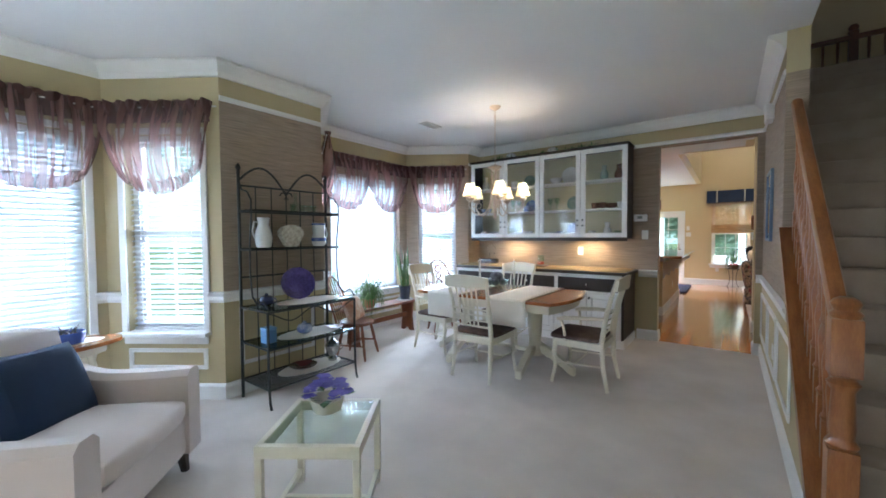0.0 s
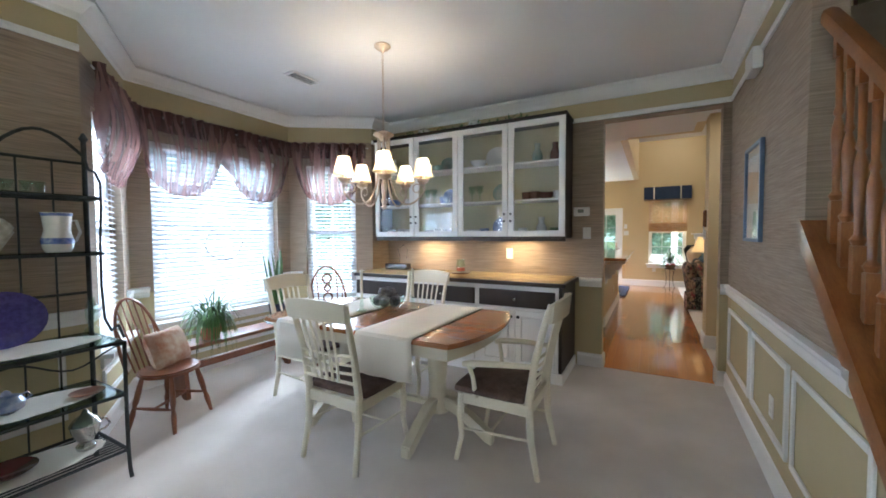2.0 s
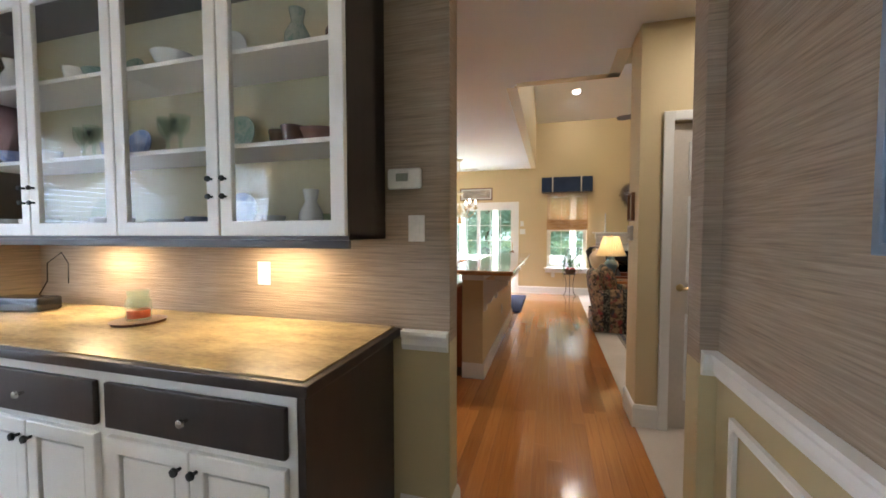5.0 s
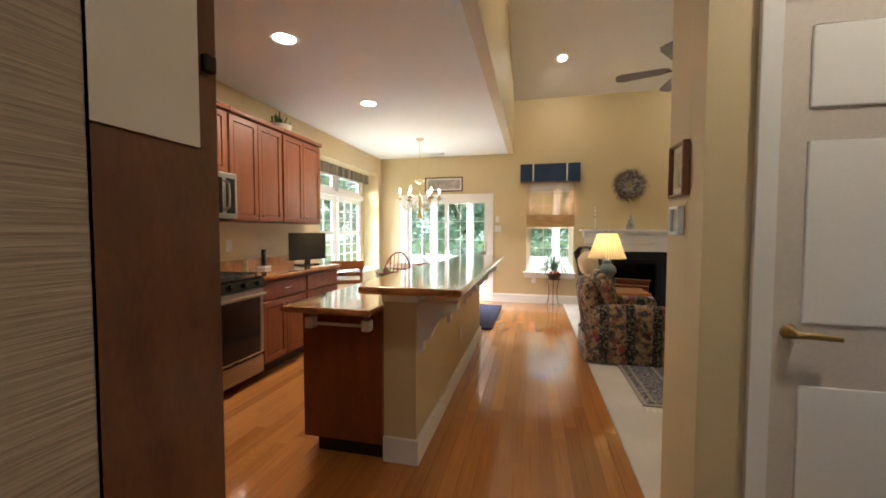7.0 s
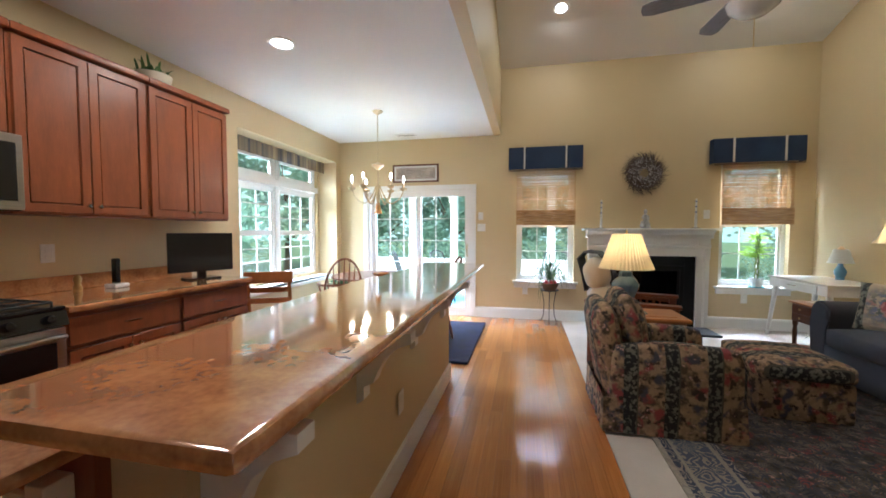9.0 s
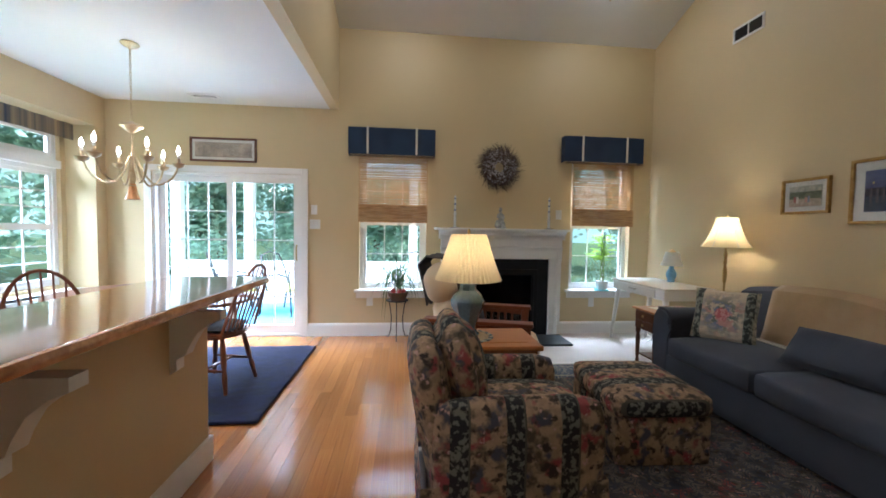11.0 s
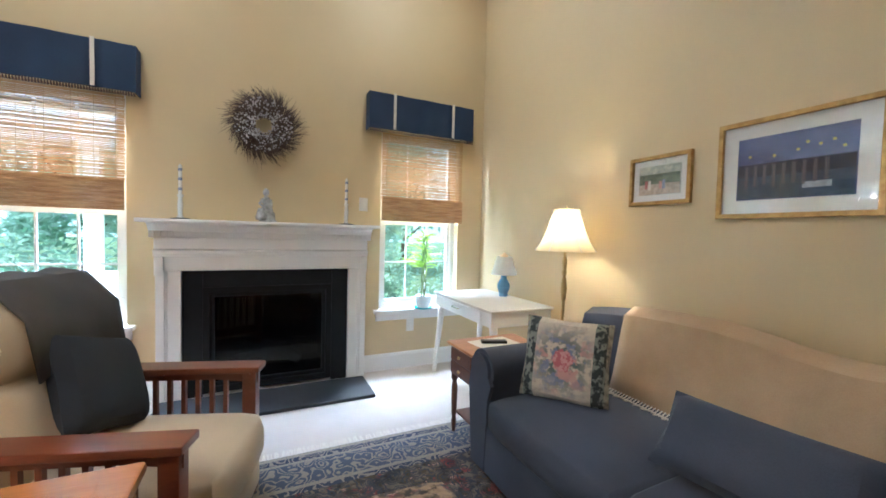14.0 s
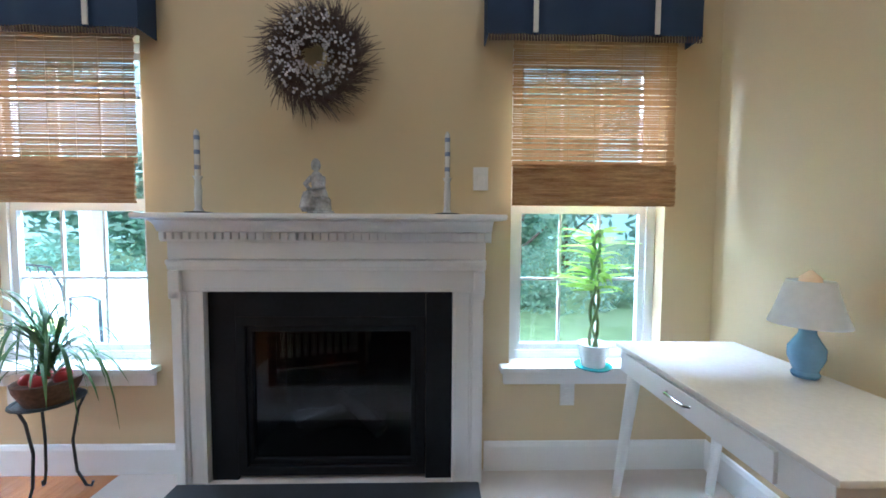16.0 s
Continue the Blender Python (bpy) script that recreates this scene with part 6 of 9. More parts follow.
# ---- fireplace ----
fp = thing("fireplace", "white carved mantel over a black slate gas fireplace", "fireplace", pose(1.36, FY, -0.015))
SY = -0.10
for s in (-1, 1):
    for u0, u1, y in ((0.590, 0.606, SY - 0.006), (0.606, 0.672, SY + 0.004), (0.672, 0.684, SY - 0.008), (0.684, 0.722, SY - 0.022), (0.722, 0.737, SY - 0.012)):
        p, q = sorted((s * u0, s * u1))
        part("pilaster_board", bbox(p, q, y, -0.002, 0.0, 0.962, 0.003), WHITE, fp)
    p, q = sorted((s * 0.690, s * 0.743))
    part("ear", bbox(p, q, SY - 0.022, -0.002, 0.93, 1.065, 0.006), WHITE, fp)
part("header_board", bbox(-0.70, 0.70, SY + 0.004, -0.002, 0.963, 1.066, 0.003), WHITE, fp)
part("header_bead", bbox(-0.61, 0.61, SY - 0.006, SY + 0.003, 0.963, 0.979, 0.003), WHITE, fp)
bm = bmesh.new()
prism(bm, [(-0.002, 1.066), (SY - 0.008, 1.066), (SY - 0.014, 1.074), (SY - 0.014, 1.084), (SY - 0.022, 1.092), (SY - 0.026, 1.108), (SY - 0.018, 1.116), (-0.002, 1.118)], -0.748, 0.748, "x")
part("band", bm, WHITE, fp)
part("frieze", bbox(-0.745, 0.745, SY - 0.012, -0.002, 1.119, 1.20, 0.003), WHITE, fp)
bm = bmesh.new()
prism(bm, [(-0.002, 1.20), (SY - 0.020, 1.20), (SY - 0.026, 1.21), (SY - 0.026, 1.246), (SY - 0.042, 1.25), (SY - 0.052, 1.268), (SY - 0.074, 1.288), (SY - 0.10, 1.296), (SY - 0.10, 1.303), (-0.002, 1.303)], -0.770, 0.770, "x")
part("bed_moulding", bm, WHITE, fp)
for i in range(41):
    x = -0.748 + i * 0.0374
    part("dentil", bbox(x - 0.011, x + 0.011, SY - 0.044, SY - 0.024, 1.212, 1.243), WHITE, fp)
part("shelf", bbox(-0.825, 0.825, -0.235, -0.002, 1.304, 1.33, 0.008), WHITE, fp)
for q in ((-0.589, -0.461, 0.02, 0.962), (0.461, 0.589, 0.02, 0.962), (-0.460, 0.460, 0.835, 0.962)):
    part("slate_slab", bbox(q[0], q[1], SY + 0.03, SY + 0.05, q[2], q[3], 0.001), SLATE, fp, "black slate slab")
bm = bmesh.new()
rim(bm, -0.46, 0.46, 0.04, 0.834, 0.045, SY + 0.026, SY + 0.06)
rim(bm, -0.414, 0.414, 0.09, 0.788, 0.028, SY + 0.04, SY + 0.07)
part("firebox_frame", bm, SOOT, fp, "black metal firebox frame")
p = part("firebox_glass", bbox(-0.386, 0.386, SY + 0.060, SY + 0.063, 0.118, 0.76), glass_mat("smoky_glass", (0.32, 0.32, 0.33)), fp, "dark glass front")
p.visible_shadow = False
bm = bmesh.new()
for q in ((-0.44, -0.41, 0.10, 0.80), (0.41, 0.44, 0.10, 0.80)):
    box(bm, q[0], q[1], -0.028, 0.42, q[2], q[3])
box(bm, -0.44, 0.44, 0.42, 0.45, 0.10, 0.80)
box(bm, -0.41, 0.41, -0.028, 0.42, 0.79, 0.80)
box(bm, -0.41, 0.41, -0.028, 0.42, 0.10, 0.118)
part("firebox_liner", bm, surface("sooted_firebrick", (0.035, 0.030, 0.027), (0.015, 0.013, 0.012), 14, 0.9, 0.4), fp)
LOG = surface("charred_log", (0.13, 0.10, 0.08), (0.04, 0.03, 0.025), 18, 0.95, 0.6)
for p0, p1, r in (((-0.26, 0.20, 0.19), (0.24, 0.17, 0.20), 0.05), ((-0.20, 0.10, 0.18), (0.12, 0.26, 0.27), 0.042), ((0.22, 0.08, 0.18), (-0.05, 0.24, 0.30), 0.04)):
    part("log", btube([p0, [(u + v) / 2 + 0.012 for u, v in zip(p0, p1)], p1], [r, r * 1.08, r * 0.92], 10), LOG, fp, "charred ceramic log")
bm = bmesh.new()
box(bm, -0.72, 0.72, -0.55, SY - 0.035, 0.004, 0.03, 0.006)
solid("hearth", bm, surface("honed_slate", (0.040, 0.042, 0.048), (0.028, 0.030, 0.034), 7, 0.55, 0.08), "dark grey slate hearth slab on the carpet", "hearth", pose(1.36, FY, 0))

for x in (0.77, 1.92):
    c = thing("candlestick", "white china candlestick with a blue-painted white candle", "candlestick", pose(x, 12.08, 1.316), "mantel candlesticks")
    part("foot", blathe([(0.06, 0), (0.058, 0.006), (0.02, 0.01)], seg=16), IRON, c)
    part("stick", blathe([(0.022, 0.01), (0.014, 0.03), (0.017, 0.10), (0.012, 0.15), (0.022, 0.17)], seg=14), CERAMIC, c)
    part("candle", blathe([(0.012, 0.17), (0.012, 0.37), (0.003, 0.385)], seg=12), CERAMIC, c, "white candle")
    for z in (0.20, 0.27, 0.335):
        part("painted_band", blathe([(0.0122, z), (0.0128, z + 0.004), (0.0128, z + 0.014), (0.0122, z + 0.02)], seg=12, cap=False), BLUECHINA, c, "blue painted band")
bm = bmesh.new()
lathe(bm, [(0.062, 0), (0.062, 0.012), (0.050, 0.016), (0.046, 0.07), (0.030, 0.085)], (0.012, 0, 0), 14)
lathe(bm, [(0.030, 0.010), (0.042, 0.03), (0.030, 0.08), (0.022, 0.10)], (-0.035, -0.030, 0), 12)
tube(bm, [(0.012, 0, 0.075), (0.004, -0.008, 0.13), (-0.004, -0.012, 0.175), (-0.002, -0.014, 0.195)], [0.036, 0.030, 0.028, 0.012], 12)
tube(bm, [(0.026, -0.006, 0.168), (0.034, -0.034, 0.125), (-0.018, -0.054, 0.108)], [0.012, 0.011, 0.008], 8)
tube(bm, [(-0.028, -0.010, 0.168), (-0.046, -0.036, 0.135), (-0.022, -0.058, 0.11)], [0.012, 0.011, 0.008], 8)
tube(bm, [(0.018, -0.02, 0.088), (-0.024, -0.046, 0.090), (-0.036, -0.05, 0.03)], [0.026, 0.022, 0.014], 9)
lathe(bm, [(0.006, 0.195), (0.019, 0.205), (0.023, 0.222), (0.018, 0.240), (0.008, 0.252), (0.001, 0.254)], (-0.004, -0.016, 0), 12)
solid("figurine", bm, surface("porcelain_grey", (0.55, 0.56, 0.58), (0.25, 0.24, 0.24), 25, 0.2, 0.1), "small seated porcelain figurine on the mantel", "figurine", pose(1.32, 12.08, 1.316))

# wreath
wr = thing("wreath", "grey twig wreath with pale pussy-willow buds", "wreath", pose(1.30, FY - 0.03, 2.05))
rnd = random.Random(5)
bm = bmesh.new()
for i in range(1700):
    a = rnd.uniform(0, math.tau)
    r = rnd.uniform(0.055, 0.195)
    l = rnd.uniform(0.07, 0.15)
    ta = a + rnd.gauss(1.15, 0.35)
    x, z = r * math.cos(a), r * math.sin(a)
    ex, ez = x + l * math.cos(ta - 0.3), z + l * math.sin(ta - 0.3)
    y = rnd.uniform(-0.07, -0.01)
    tube(bm, [(x, y, z), ((x + ex) / 2, y - 0.012, (z + ez) / 2), (ex, y + rnd.uniform(-0.03, 0.02), ez)], [0.0028, 0.002, 0.001], 3)
part("twig", bm, surface("grey_twig", (0.14, 0.10, 0.085), (0.08, 0.055, 0.05), 30, 0.9, 0.1), wr)["kind"] = "stuff"
bm = bmesh.new()
for i in range(460):
    a, r = rnd.uniform(0, math.tau), rnd.uniform(0.055, 0.20)
    p = Vector((r * math.cos(a), rnd.uniform(-0.115, -0.07), r * math.sin(a)))
    bmesh.ops.create_icosphere(bm, subdivisions=1, radius=rnd.uniform(0.004, 0.008), matrix=Matrix.Translation(p))
part("bud", bm, surface("silver_bud", (0.66, 0.63, 0.62), (0.40, 0.37, 0.38), 30, 0.8, 0.1), wr, "pale silvery buds")["kind"] = "stuff"

# navy valances and bamboo shades
for x0, x1 in ((-0.475, 0.525), (2.10, 3.105)):
    v = thing("navy_valance", "navy box-pleated valance with white ribbons and fringe", "valance", pose(x0, FY, 0), "navy valances")
    w = x1 - x0
    bm = bmesh.new()
    n = 40
    rows = []
    for i in range(n + 1):
        u = i / n
        y = -0.125 + 0.006 * math.sin(u * 21) + 0.012 * ((abs(u - 0.22) < 0.03) or (abs(u - 0.78) < 0.03))
        rows.append([bm.verts.new((u * w, y, 2.45)), bm.verts.new((u * w, y - 0.004, 2.30)), bm.verts.new((u * w, y + 0.004 * math.sin(u * 33), 2.145))])
    for a, b in zip(rows, rows[1:]):
        for k in range(2):
            bm.faces.new((a[k], b[k], b[k + 1], a[k + 1]))
    part("front_cloth", bm, NAVY, v)
    part("board", bbox(0.0, w, -0.118, -0.002, 2.43, 2.452), NAVY, v)
    for x in (0.0, w - 0.006):
        part("side_cloth", bbox(x, x + 0.006, -0.122, -0.002, 2.145, 2.43), NAVY, v)
    for u in (0.22, 0.78):
        part("ribbon", bbox(u * w - 0.011, u * w + 0.011, -0.138, -0.131, 2.15, 2.455), LINEN, v, "white ribbon")
    bm = bmesh.new()
    for i in range(70):
        x = 0.01 + i * (w - 0.02) / 69
        tube(bm, [(x, -0.125, 2.147), (x + 0.002, -0.125, 2.118)], [0.003, 0.006], 4)
    part("fringe", bm, SEATCLOTH, v, "brown tassel fringe")["kind"] = "stuff"

for x0, x1 in ((-0.365, 0.445), (2.238, 3.036)):
    b = thing("bamboo_shade", "woven bamboo roman shade, half lowered", "shade", pose(x0, FY, 0), "bamboo shades")
    w = x1 - x0
    bm = bmesh.new()
    box(bm, 0.0, w, -0.0015, 0.0015, -0.0042, 0.0042)
    me = finish("slat", bm, BAMBOO)
    rnd = random.Random(3)
    for i in range(57):
        o = new("slat", me)
        o.parent = b
        o.location = (rnd.uniform(-0.004, 0.004), -0.045, 1.56 + i * 0.0106 + rnd.uniform(-0.0022, 0.0022))
    bm = bmesh.new()
    for i in range(26):
        z = 1.365 + i * 0.0078
        box(bm, 0.0, w, -0.066 - 0.004 * (i % 3), -0.058 - 0.004 * (i % 3), z, z + 0.0074)
    part("fold", bm, BAMBOOFOLD, b, "folded bamboo stack")["kind"] = "stuff"
    for u in (0.06, 0.2, 0.34, 0.5, 0.66, 0.8, 0.94):
        part("cord", btube([(u * w, -0.051, 1.40), (u * w, -0.051, 2.15)], 0.002, 4), BAMBOO, b)

# ---- pictures ----


def picture(m, w, h, frame_mat, label, art, mat_w=0.05, fw=0.022, openings=None):
    """Hangs on a wall; faces local -y, origin at its middle."""
    p = thing("picture", label, "picture", m)
    bm = bmesh.new()
    rim(bm, -w / 2, w / 2, -h / 2, h / 2, fw, -0.024, -0.002)
    part("frame", bm, frame_mat, p)
    part("mat_board", bbox(-w / 2 + fw, w / 2 - fw, -0.008, -0.003, -h / 2 + fw, h / 2 - fw), CERAMIC if mat_w else art, p)
    for q in openings or [(-w / 2 + fw + mat_w, w / 2 - fw - mat_w, -h / 2 + fw + mat_w, h / 2 - fw - mat_w)]:
        part("print", bbox(q[0], q[1], -0.0105, -0.0085, q[2], q[3]), art, p)
    g = part("glazing", bbox(-w / 2 + fw, w / 2 - fw, -0.0155, -0.0135, -h / 2 + fw, h / 2 - fw), GLASS, p)
    g.visible_shadow = False
    return p


GOLD = surface("gilt_frame", (0.55, 0.36, 0.12), (0.35, 0.2, 0.06), 25, 0.35, 0.15, metal=0.6)
FRBLUE = surface("blue_frame", (0.15, 0.22, 0.34), (0.11, 0.17, 0.27), 12, 0.4, 0.05)
picture(pose(0.30, 4.49, 1.585, 0, 0, -90), 0.44, 0.62, FRBLUE, "blue-framed double print with cream mat", surface("photo_grey", (0.4, 0.38, 0.33), (0.1, 0.1, 0.09), 14, 0.6, 0), openings=[(-0.11, 0.11, 0.05, 0.21), (-0.11, 0.11, -0.21, -0.05)])
picture(pose(FX, 10.28, 1.588, 0, 0, -90), 0.36, 0.275, GOLD, "small gilt-framed beach watercolour", surface("beach_art", (0.6, 0.58, 0.5), (0.25, 0.3, 0.28), 16, 0.7, 0), 0.035)
picture(pose(FX, 9.695, 1.583, 0, 0, -90), 0.56, 0.44, GOLD, "gilt-framed night harbour painting with wide white mat", surface("night_art", (0.14, 0.16, 0.32), (0.05, 0.06, 0.16), 9, 0.6, 0, stretch=(1, 3, 1)), 0.06)
beach = bpy.data.objects["picture.001"]
for nm, q, col in (("painted_sand", (-0.118, 0.118, -0.078, -0.02), (0.62, 0.52, 0.42)), ("painted_hedge", (-0.118, 0.118, -0.02, 0.035), (0.20, 0.24, 0.17))):
    part(nm, bbox(q[0], q[1], -0.0118, -0.0106, q[2], q[3]), surface(nm, col, tuple(v * 0.6 for v in col), 34, 0.7, 0), beach)
for k, (x, z, h, col) in enumerate(((-0.075, -0.045, 0.045, (0.45, 0.16, 0.15)), (-0.055, -0.05, 0.05, (0.72, 0.68, 0.62)), (0.01, -0.048, 0.04, (0.60, 0.34, 0.30)), (0.03, -0.05, 0.05, (0.30, 0.33, 0.45)))):
    part("painted_shape", bbox(x - 0.008, x + 0.008, -0.0130, -0.0119, z, z + h, 0.0004), surface("painted_shape", col, None, 30, 0.7, 0), beach)
harbour = bpy.data.objects["picture.002"]
for nm, q, col in (("painted_water", (-0.194, 0.194, -0.134, -0.035), (0.06, 0.09, 0.15)), ("painted_shore", (-0.194, 0.194, -0.035, 0.02), (0.035, 0.035, 0.07)), ("painted_boat", (0.04, 0.13, -0.10, -0.075), (0.45, 0.50, 0.58))):
    front = 0.0012 if nm == "painted_boat" else 0.0
    part(nm, bbox(q[0], q[1], -0.0118 - front, -0.0106 - front, q[2], q[3]), surface(nm, col, tuple(v * 0.55 for v in col), 26, 0.7, 0), harbour)
for k in range(9):
    x = -0.16 + k * 0.034
    part("painted_post", bbox(x - 0.006, x + 0.006, -0.0130, -0.0119, -0.085 + 0.006 * (k % 3), 0.012), surface("painted_post", (0.11, 0.10, 0.13), None, 30, 0.7, 0), harbour)
for x, z in ((-0.15, 0.055), (-0.06, 0.048), (0.02, 0.06), (0.05, 0.085), (0.09, 0.07), (0.13, 0.08), (0.16, 0.05)):
    part("painted_light", blathe([(0.006, 0.0), (0.006, 0.001), (0.001, 0.0012)], seg=8), surface("painted_yellow", (0.60, 0.50, 0.12), None, 30, 0.7, 0), harbour).matrix_basis = pose(x, -0.0106, z, 90)
picture(pose(FX, 8.98, 1.585, 0, 0, -90), 0.56, 0.275, surface("dark_carved", (0.06, 0.05, 0.045), None, 40, 0.4, 0.4), "dark carved frame with a small lake scene", surface("lake_art", (0.3, 0.34, 0.36), (0.1, 0.14, 0.17), 9, 0.6, 0), 0.06, 0.035)
picture(pose(-1.88, FY, 2.155), 0.72, 0.27, DARKWOOD, "long framed sepia landscape over the patio door", surface("sepia_art", (0.5, 0.42, 0.36), (0.2, 0.18, 0.17), 8, 0.6, 0), 0.03)
picture(pose(0.275, 6.805, 1.495, 0, 0, -90), 0.145, 0.195, surface("brown_frame", (0.26, 0.11, 0.045), (0.18, 0.07, 0.03), 6, 0.35, 0.04, stretch=(1, 6, 6)), "small brown-framed print on the hall corner", surface("faded_print", (0.46, 0.42, 0.33), (0.30, 0.28, 0.22), 14, 0.7, 0), 0.024, 0.010)
picture(pose(0.275, 6.815, 1.31, 0, 0, -90), 0.09, 0.105, WHITE, "tiny white-framed print below another", surface("pale_print", (0.62, 0.58, 0.52), (0.40, 0.36, 0.32), 30, 0.6, 0), 0.0, 0.012)

# ---- rugs ----
rg2 = thing("area_rug", "blue and cream oriental rug with fringed ends", "rug", pose(1.68, 9.63, 0))
part("rug_body", bbox(-1.14, 1.14, -1.44, 1.44, 0.006, 0.018, 0.004), rug_mat("oriental_rug", 1.14, 1.44), rg2)
bm = bmesh.new()
rnd = random.Random(8)
for s in (-1, 1):
    for i in range(260):
        x = -1.13 + i * 2.26 / 259
        y = s * 1.44
        e = rnd.uniform(-0.012, 0.012)
        v = [bm.verts.new(p) for p in ((x - 0.003, y, 0.010), (x + 0.003, y, 0.010), (x + e + 0.0025, y + s * rnd.uniform(0.06, 0.09), 0.007), (x + e - 0.0025, y + s * 0.075, 0.007))]
        bm.faces.new(v)
part("fringe", bm, LINEN, rg2, "cream cotton fringe")["kind"] = "stuff"
solid("shag_rug", bbox(-3.0, -0.75, 10.10, 11.73, 0.002, 0.03, 0.012), NAVYRUG, "thick navy blue shag rug on the oak floor", "rug")

# ---- floral armchair and ottoman ----
fc = thing("floral_armchair", "floral striped tapestry armchair with skirt", "armchair", pose(0.30, 9.40, 0))
bm = bmesh.new()
cushion(bm, 0.06, 0.76, -0.22, 0.22, 0.30, 0.47, 0.06, 0.03)
part("seat_cushion", bm, FLORAL_Y, fc)
bm = bmesh.new()
cushion(bm, 0.0, 0.72, -0.30, 0.30, 0.05, 0.31, 0.03, 0.0, 4)
part("base", bm, FLORAL_X, fc)
for s in (-1, 1):
    bm = bmesh.new()
    cushion(bm, 0.02, 0.74, s * 0.275 - 0.065, s * 0.275 + 0.065, 0.06, 0.57, 0.06, 0.012)
    part("arm", bm, FLORAL_X, fc)
bm = bmesh.new()
cushion(bm, -0.075, 0.075, -0.27, 0.27, -0.30, 0.34, 0.07, 0.02)
part("backrest", bm, FLORAL_Y, fc).matrix_basis = pose(0.03, 0, 0.46, 0, -10)
bm = bmesh.new()
cushion(bm, -0.08, 0.08, -0.215, 0.215, -0.19, 0.20, 0.075, 0.05)
part("back_cushion", bm, FLORAL_Y, fc).matrix_basis = pose(0.15, 0, 0.645, 0, -13)
bm = bmesh.new()
n = 90
per = [(-0.045, -0.345), (0.755, -0.345), (0.755, 0.345), (-0.045, 0.345)]
ring = []
for k in range(4):
    a, b = per[k], per[(k + 1) % 4]
    for i in range(24):
        u = i / 24
        ring.append((a[0] + (b[0] - a[0]) * u, a[1] + (b[1] - a[1]) * u))
lo = [bm.verts.new((x + 0.006 * math.sin(i * 2.2), y + 0.006 * math.cos(i * 1.9), 0.022)) for i, (x, y) in enumerate(ring)]
hi = [bm.verts.new((x * 0.985 + 0.005, y * 0.97, 0.24)) for x, y in ring]
for i in range(len(ring)):
    j = (i + 1) % len(ring)
    bm.faces.new((lo[i], lo[j], hi[j], hi[i]))
part("skirt", bm, FLORAL_X, fc)
ot = thing("ottoman", "floral striped tapestry ottoman with boxed top", "ottoman", pose(1.60, 9.76, 0.018, 0, 0, -3) @ Matrix.Diagonal((1, 1, 1.02, 1)))
bm = bmesh.new()
cushion(bm, -0.28, 0.28, -0.31, 0.31, 0.25, 0.385, 0.05, 0.012)
part("top_cushion", bm, FLORAL_Y, ot)
bm = bmesh.new()
cushion(bm, -0.27, 0.27, -0.30, 0.30, 0.0, 0.27, 0.025, 0.0, 4)
part("base", bm, FLORAL_Y, ot)

# ---- end table with lamp ----
ORWOOD = surface("orange_oak", (0.52, 0.20, 0.055), (0.40, 0.145, 0.038), 3, 0.28, 0.03, stretch=(1, 8, 1), fine=18, coat=0.4)
et = thing("end_table", "orange oak end table with framed top and drawer", "table", pose(0.68, 9.945, 0))
bm = bmesh.new()
box(bm, -0.33, 0.33, -0.215, 0.215, 0.57, 0.605, 0.012)
part("top", bm, ORWOOD, et)
part("inset", bbox(-0.25, 0.25, -0.14, 0.14, 0.604, 0.608, 0.002), ORWOOD, et)
part("case", bbox(-0.30, 0.30, -0.19, 0.19, 0.30, 0.57, 0.004), ORWOOD, et)
d = part("drawer", bbox(0.30, 0.315, -0.17, 0.17, 0.33, 0.54, 0.004), ORWOOD, et)
part("pull", btube([(0.315, -0.04, 0.44), (0.335, -0.03, 0.435), (0.335, 0.03, 0.435), (0.315, 0.04, 0.44)], 0.005, 6), IRON, d)
for x in (-0.285, 0.285):
    for y in (-0.175, 0.175):
        part("leg", bbox(x - 0.025, x + 0.025, y - 0.025, y + 0.025, 0.018, 0.30, 0.004), ORWOOD, et)
bm = bmesh.new()
lathe(bm, [(0.001, 0), (0.142, 0.0), (0.142, 0.004), (0.001, 0.005)], seg=32)
dl = thing("doily", "round woven mat with blue and cream leaf edge under the lamp", "doily", pose(0.59, 9.95, 0.608))
part("mat", bm, surface("woven_straw", (0.50, 0.38, 0.24), (0.38, 0.28, 0.17), 30, 0.9, 0.3), dl)
EDGE = (surface("blue_grey_felt", (0.14, 0.19, 0.24), None, 20, 0.9, 0.2), surface("sage_felt", (0.46, 0.44, 0.33), None, 20, 0.9, 0.2))
for k in range(30):
    a = k * math.tau / 30
    bm = bmesh.new()
    prism(bm, [(0.024 * math.cos(j * math.tau / 10), 0.011 * math.sin(j * math.tau / 10)) for j in range(10)], 0.0, 0.0055, "z")
    part("edge_leaf", bm, EDGE[k % 2], dl).matrix_basis = pose(0.146 * math.cos(a), 0.146 * math.sin(a), 0, 0, 0, math.degrees(a) + 62)
LX, LY, LZ = 0.585, 9.95, 0.6135


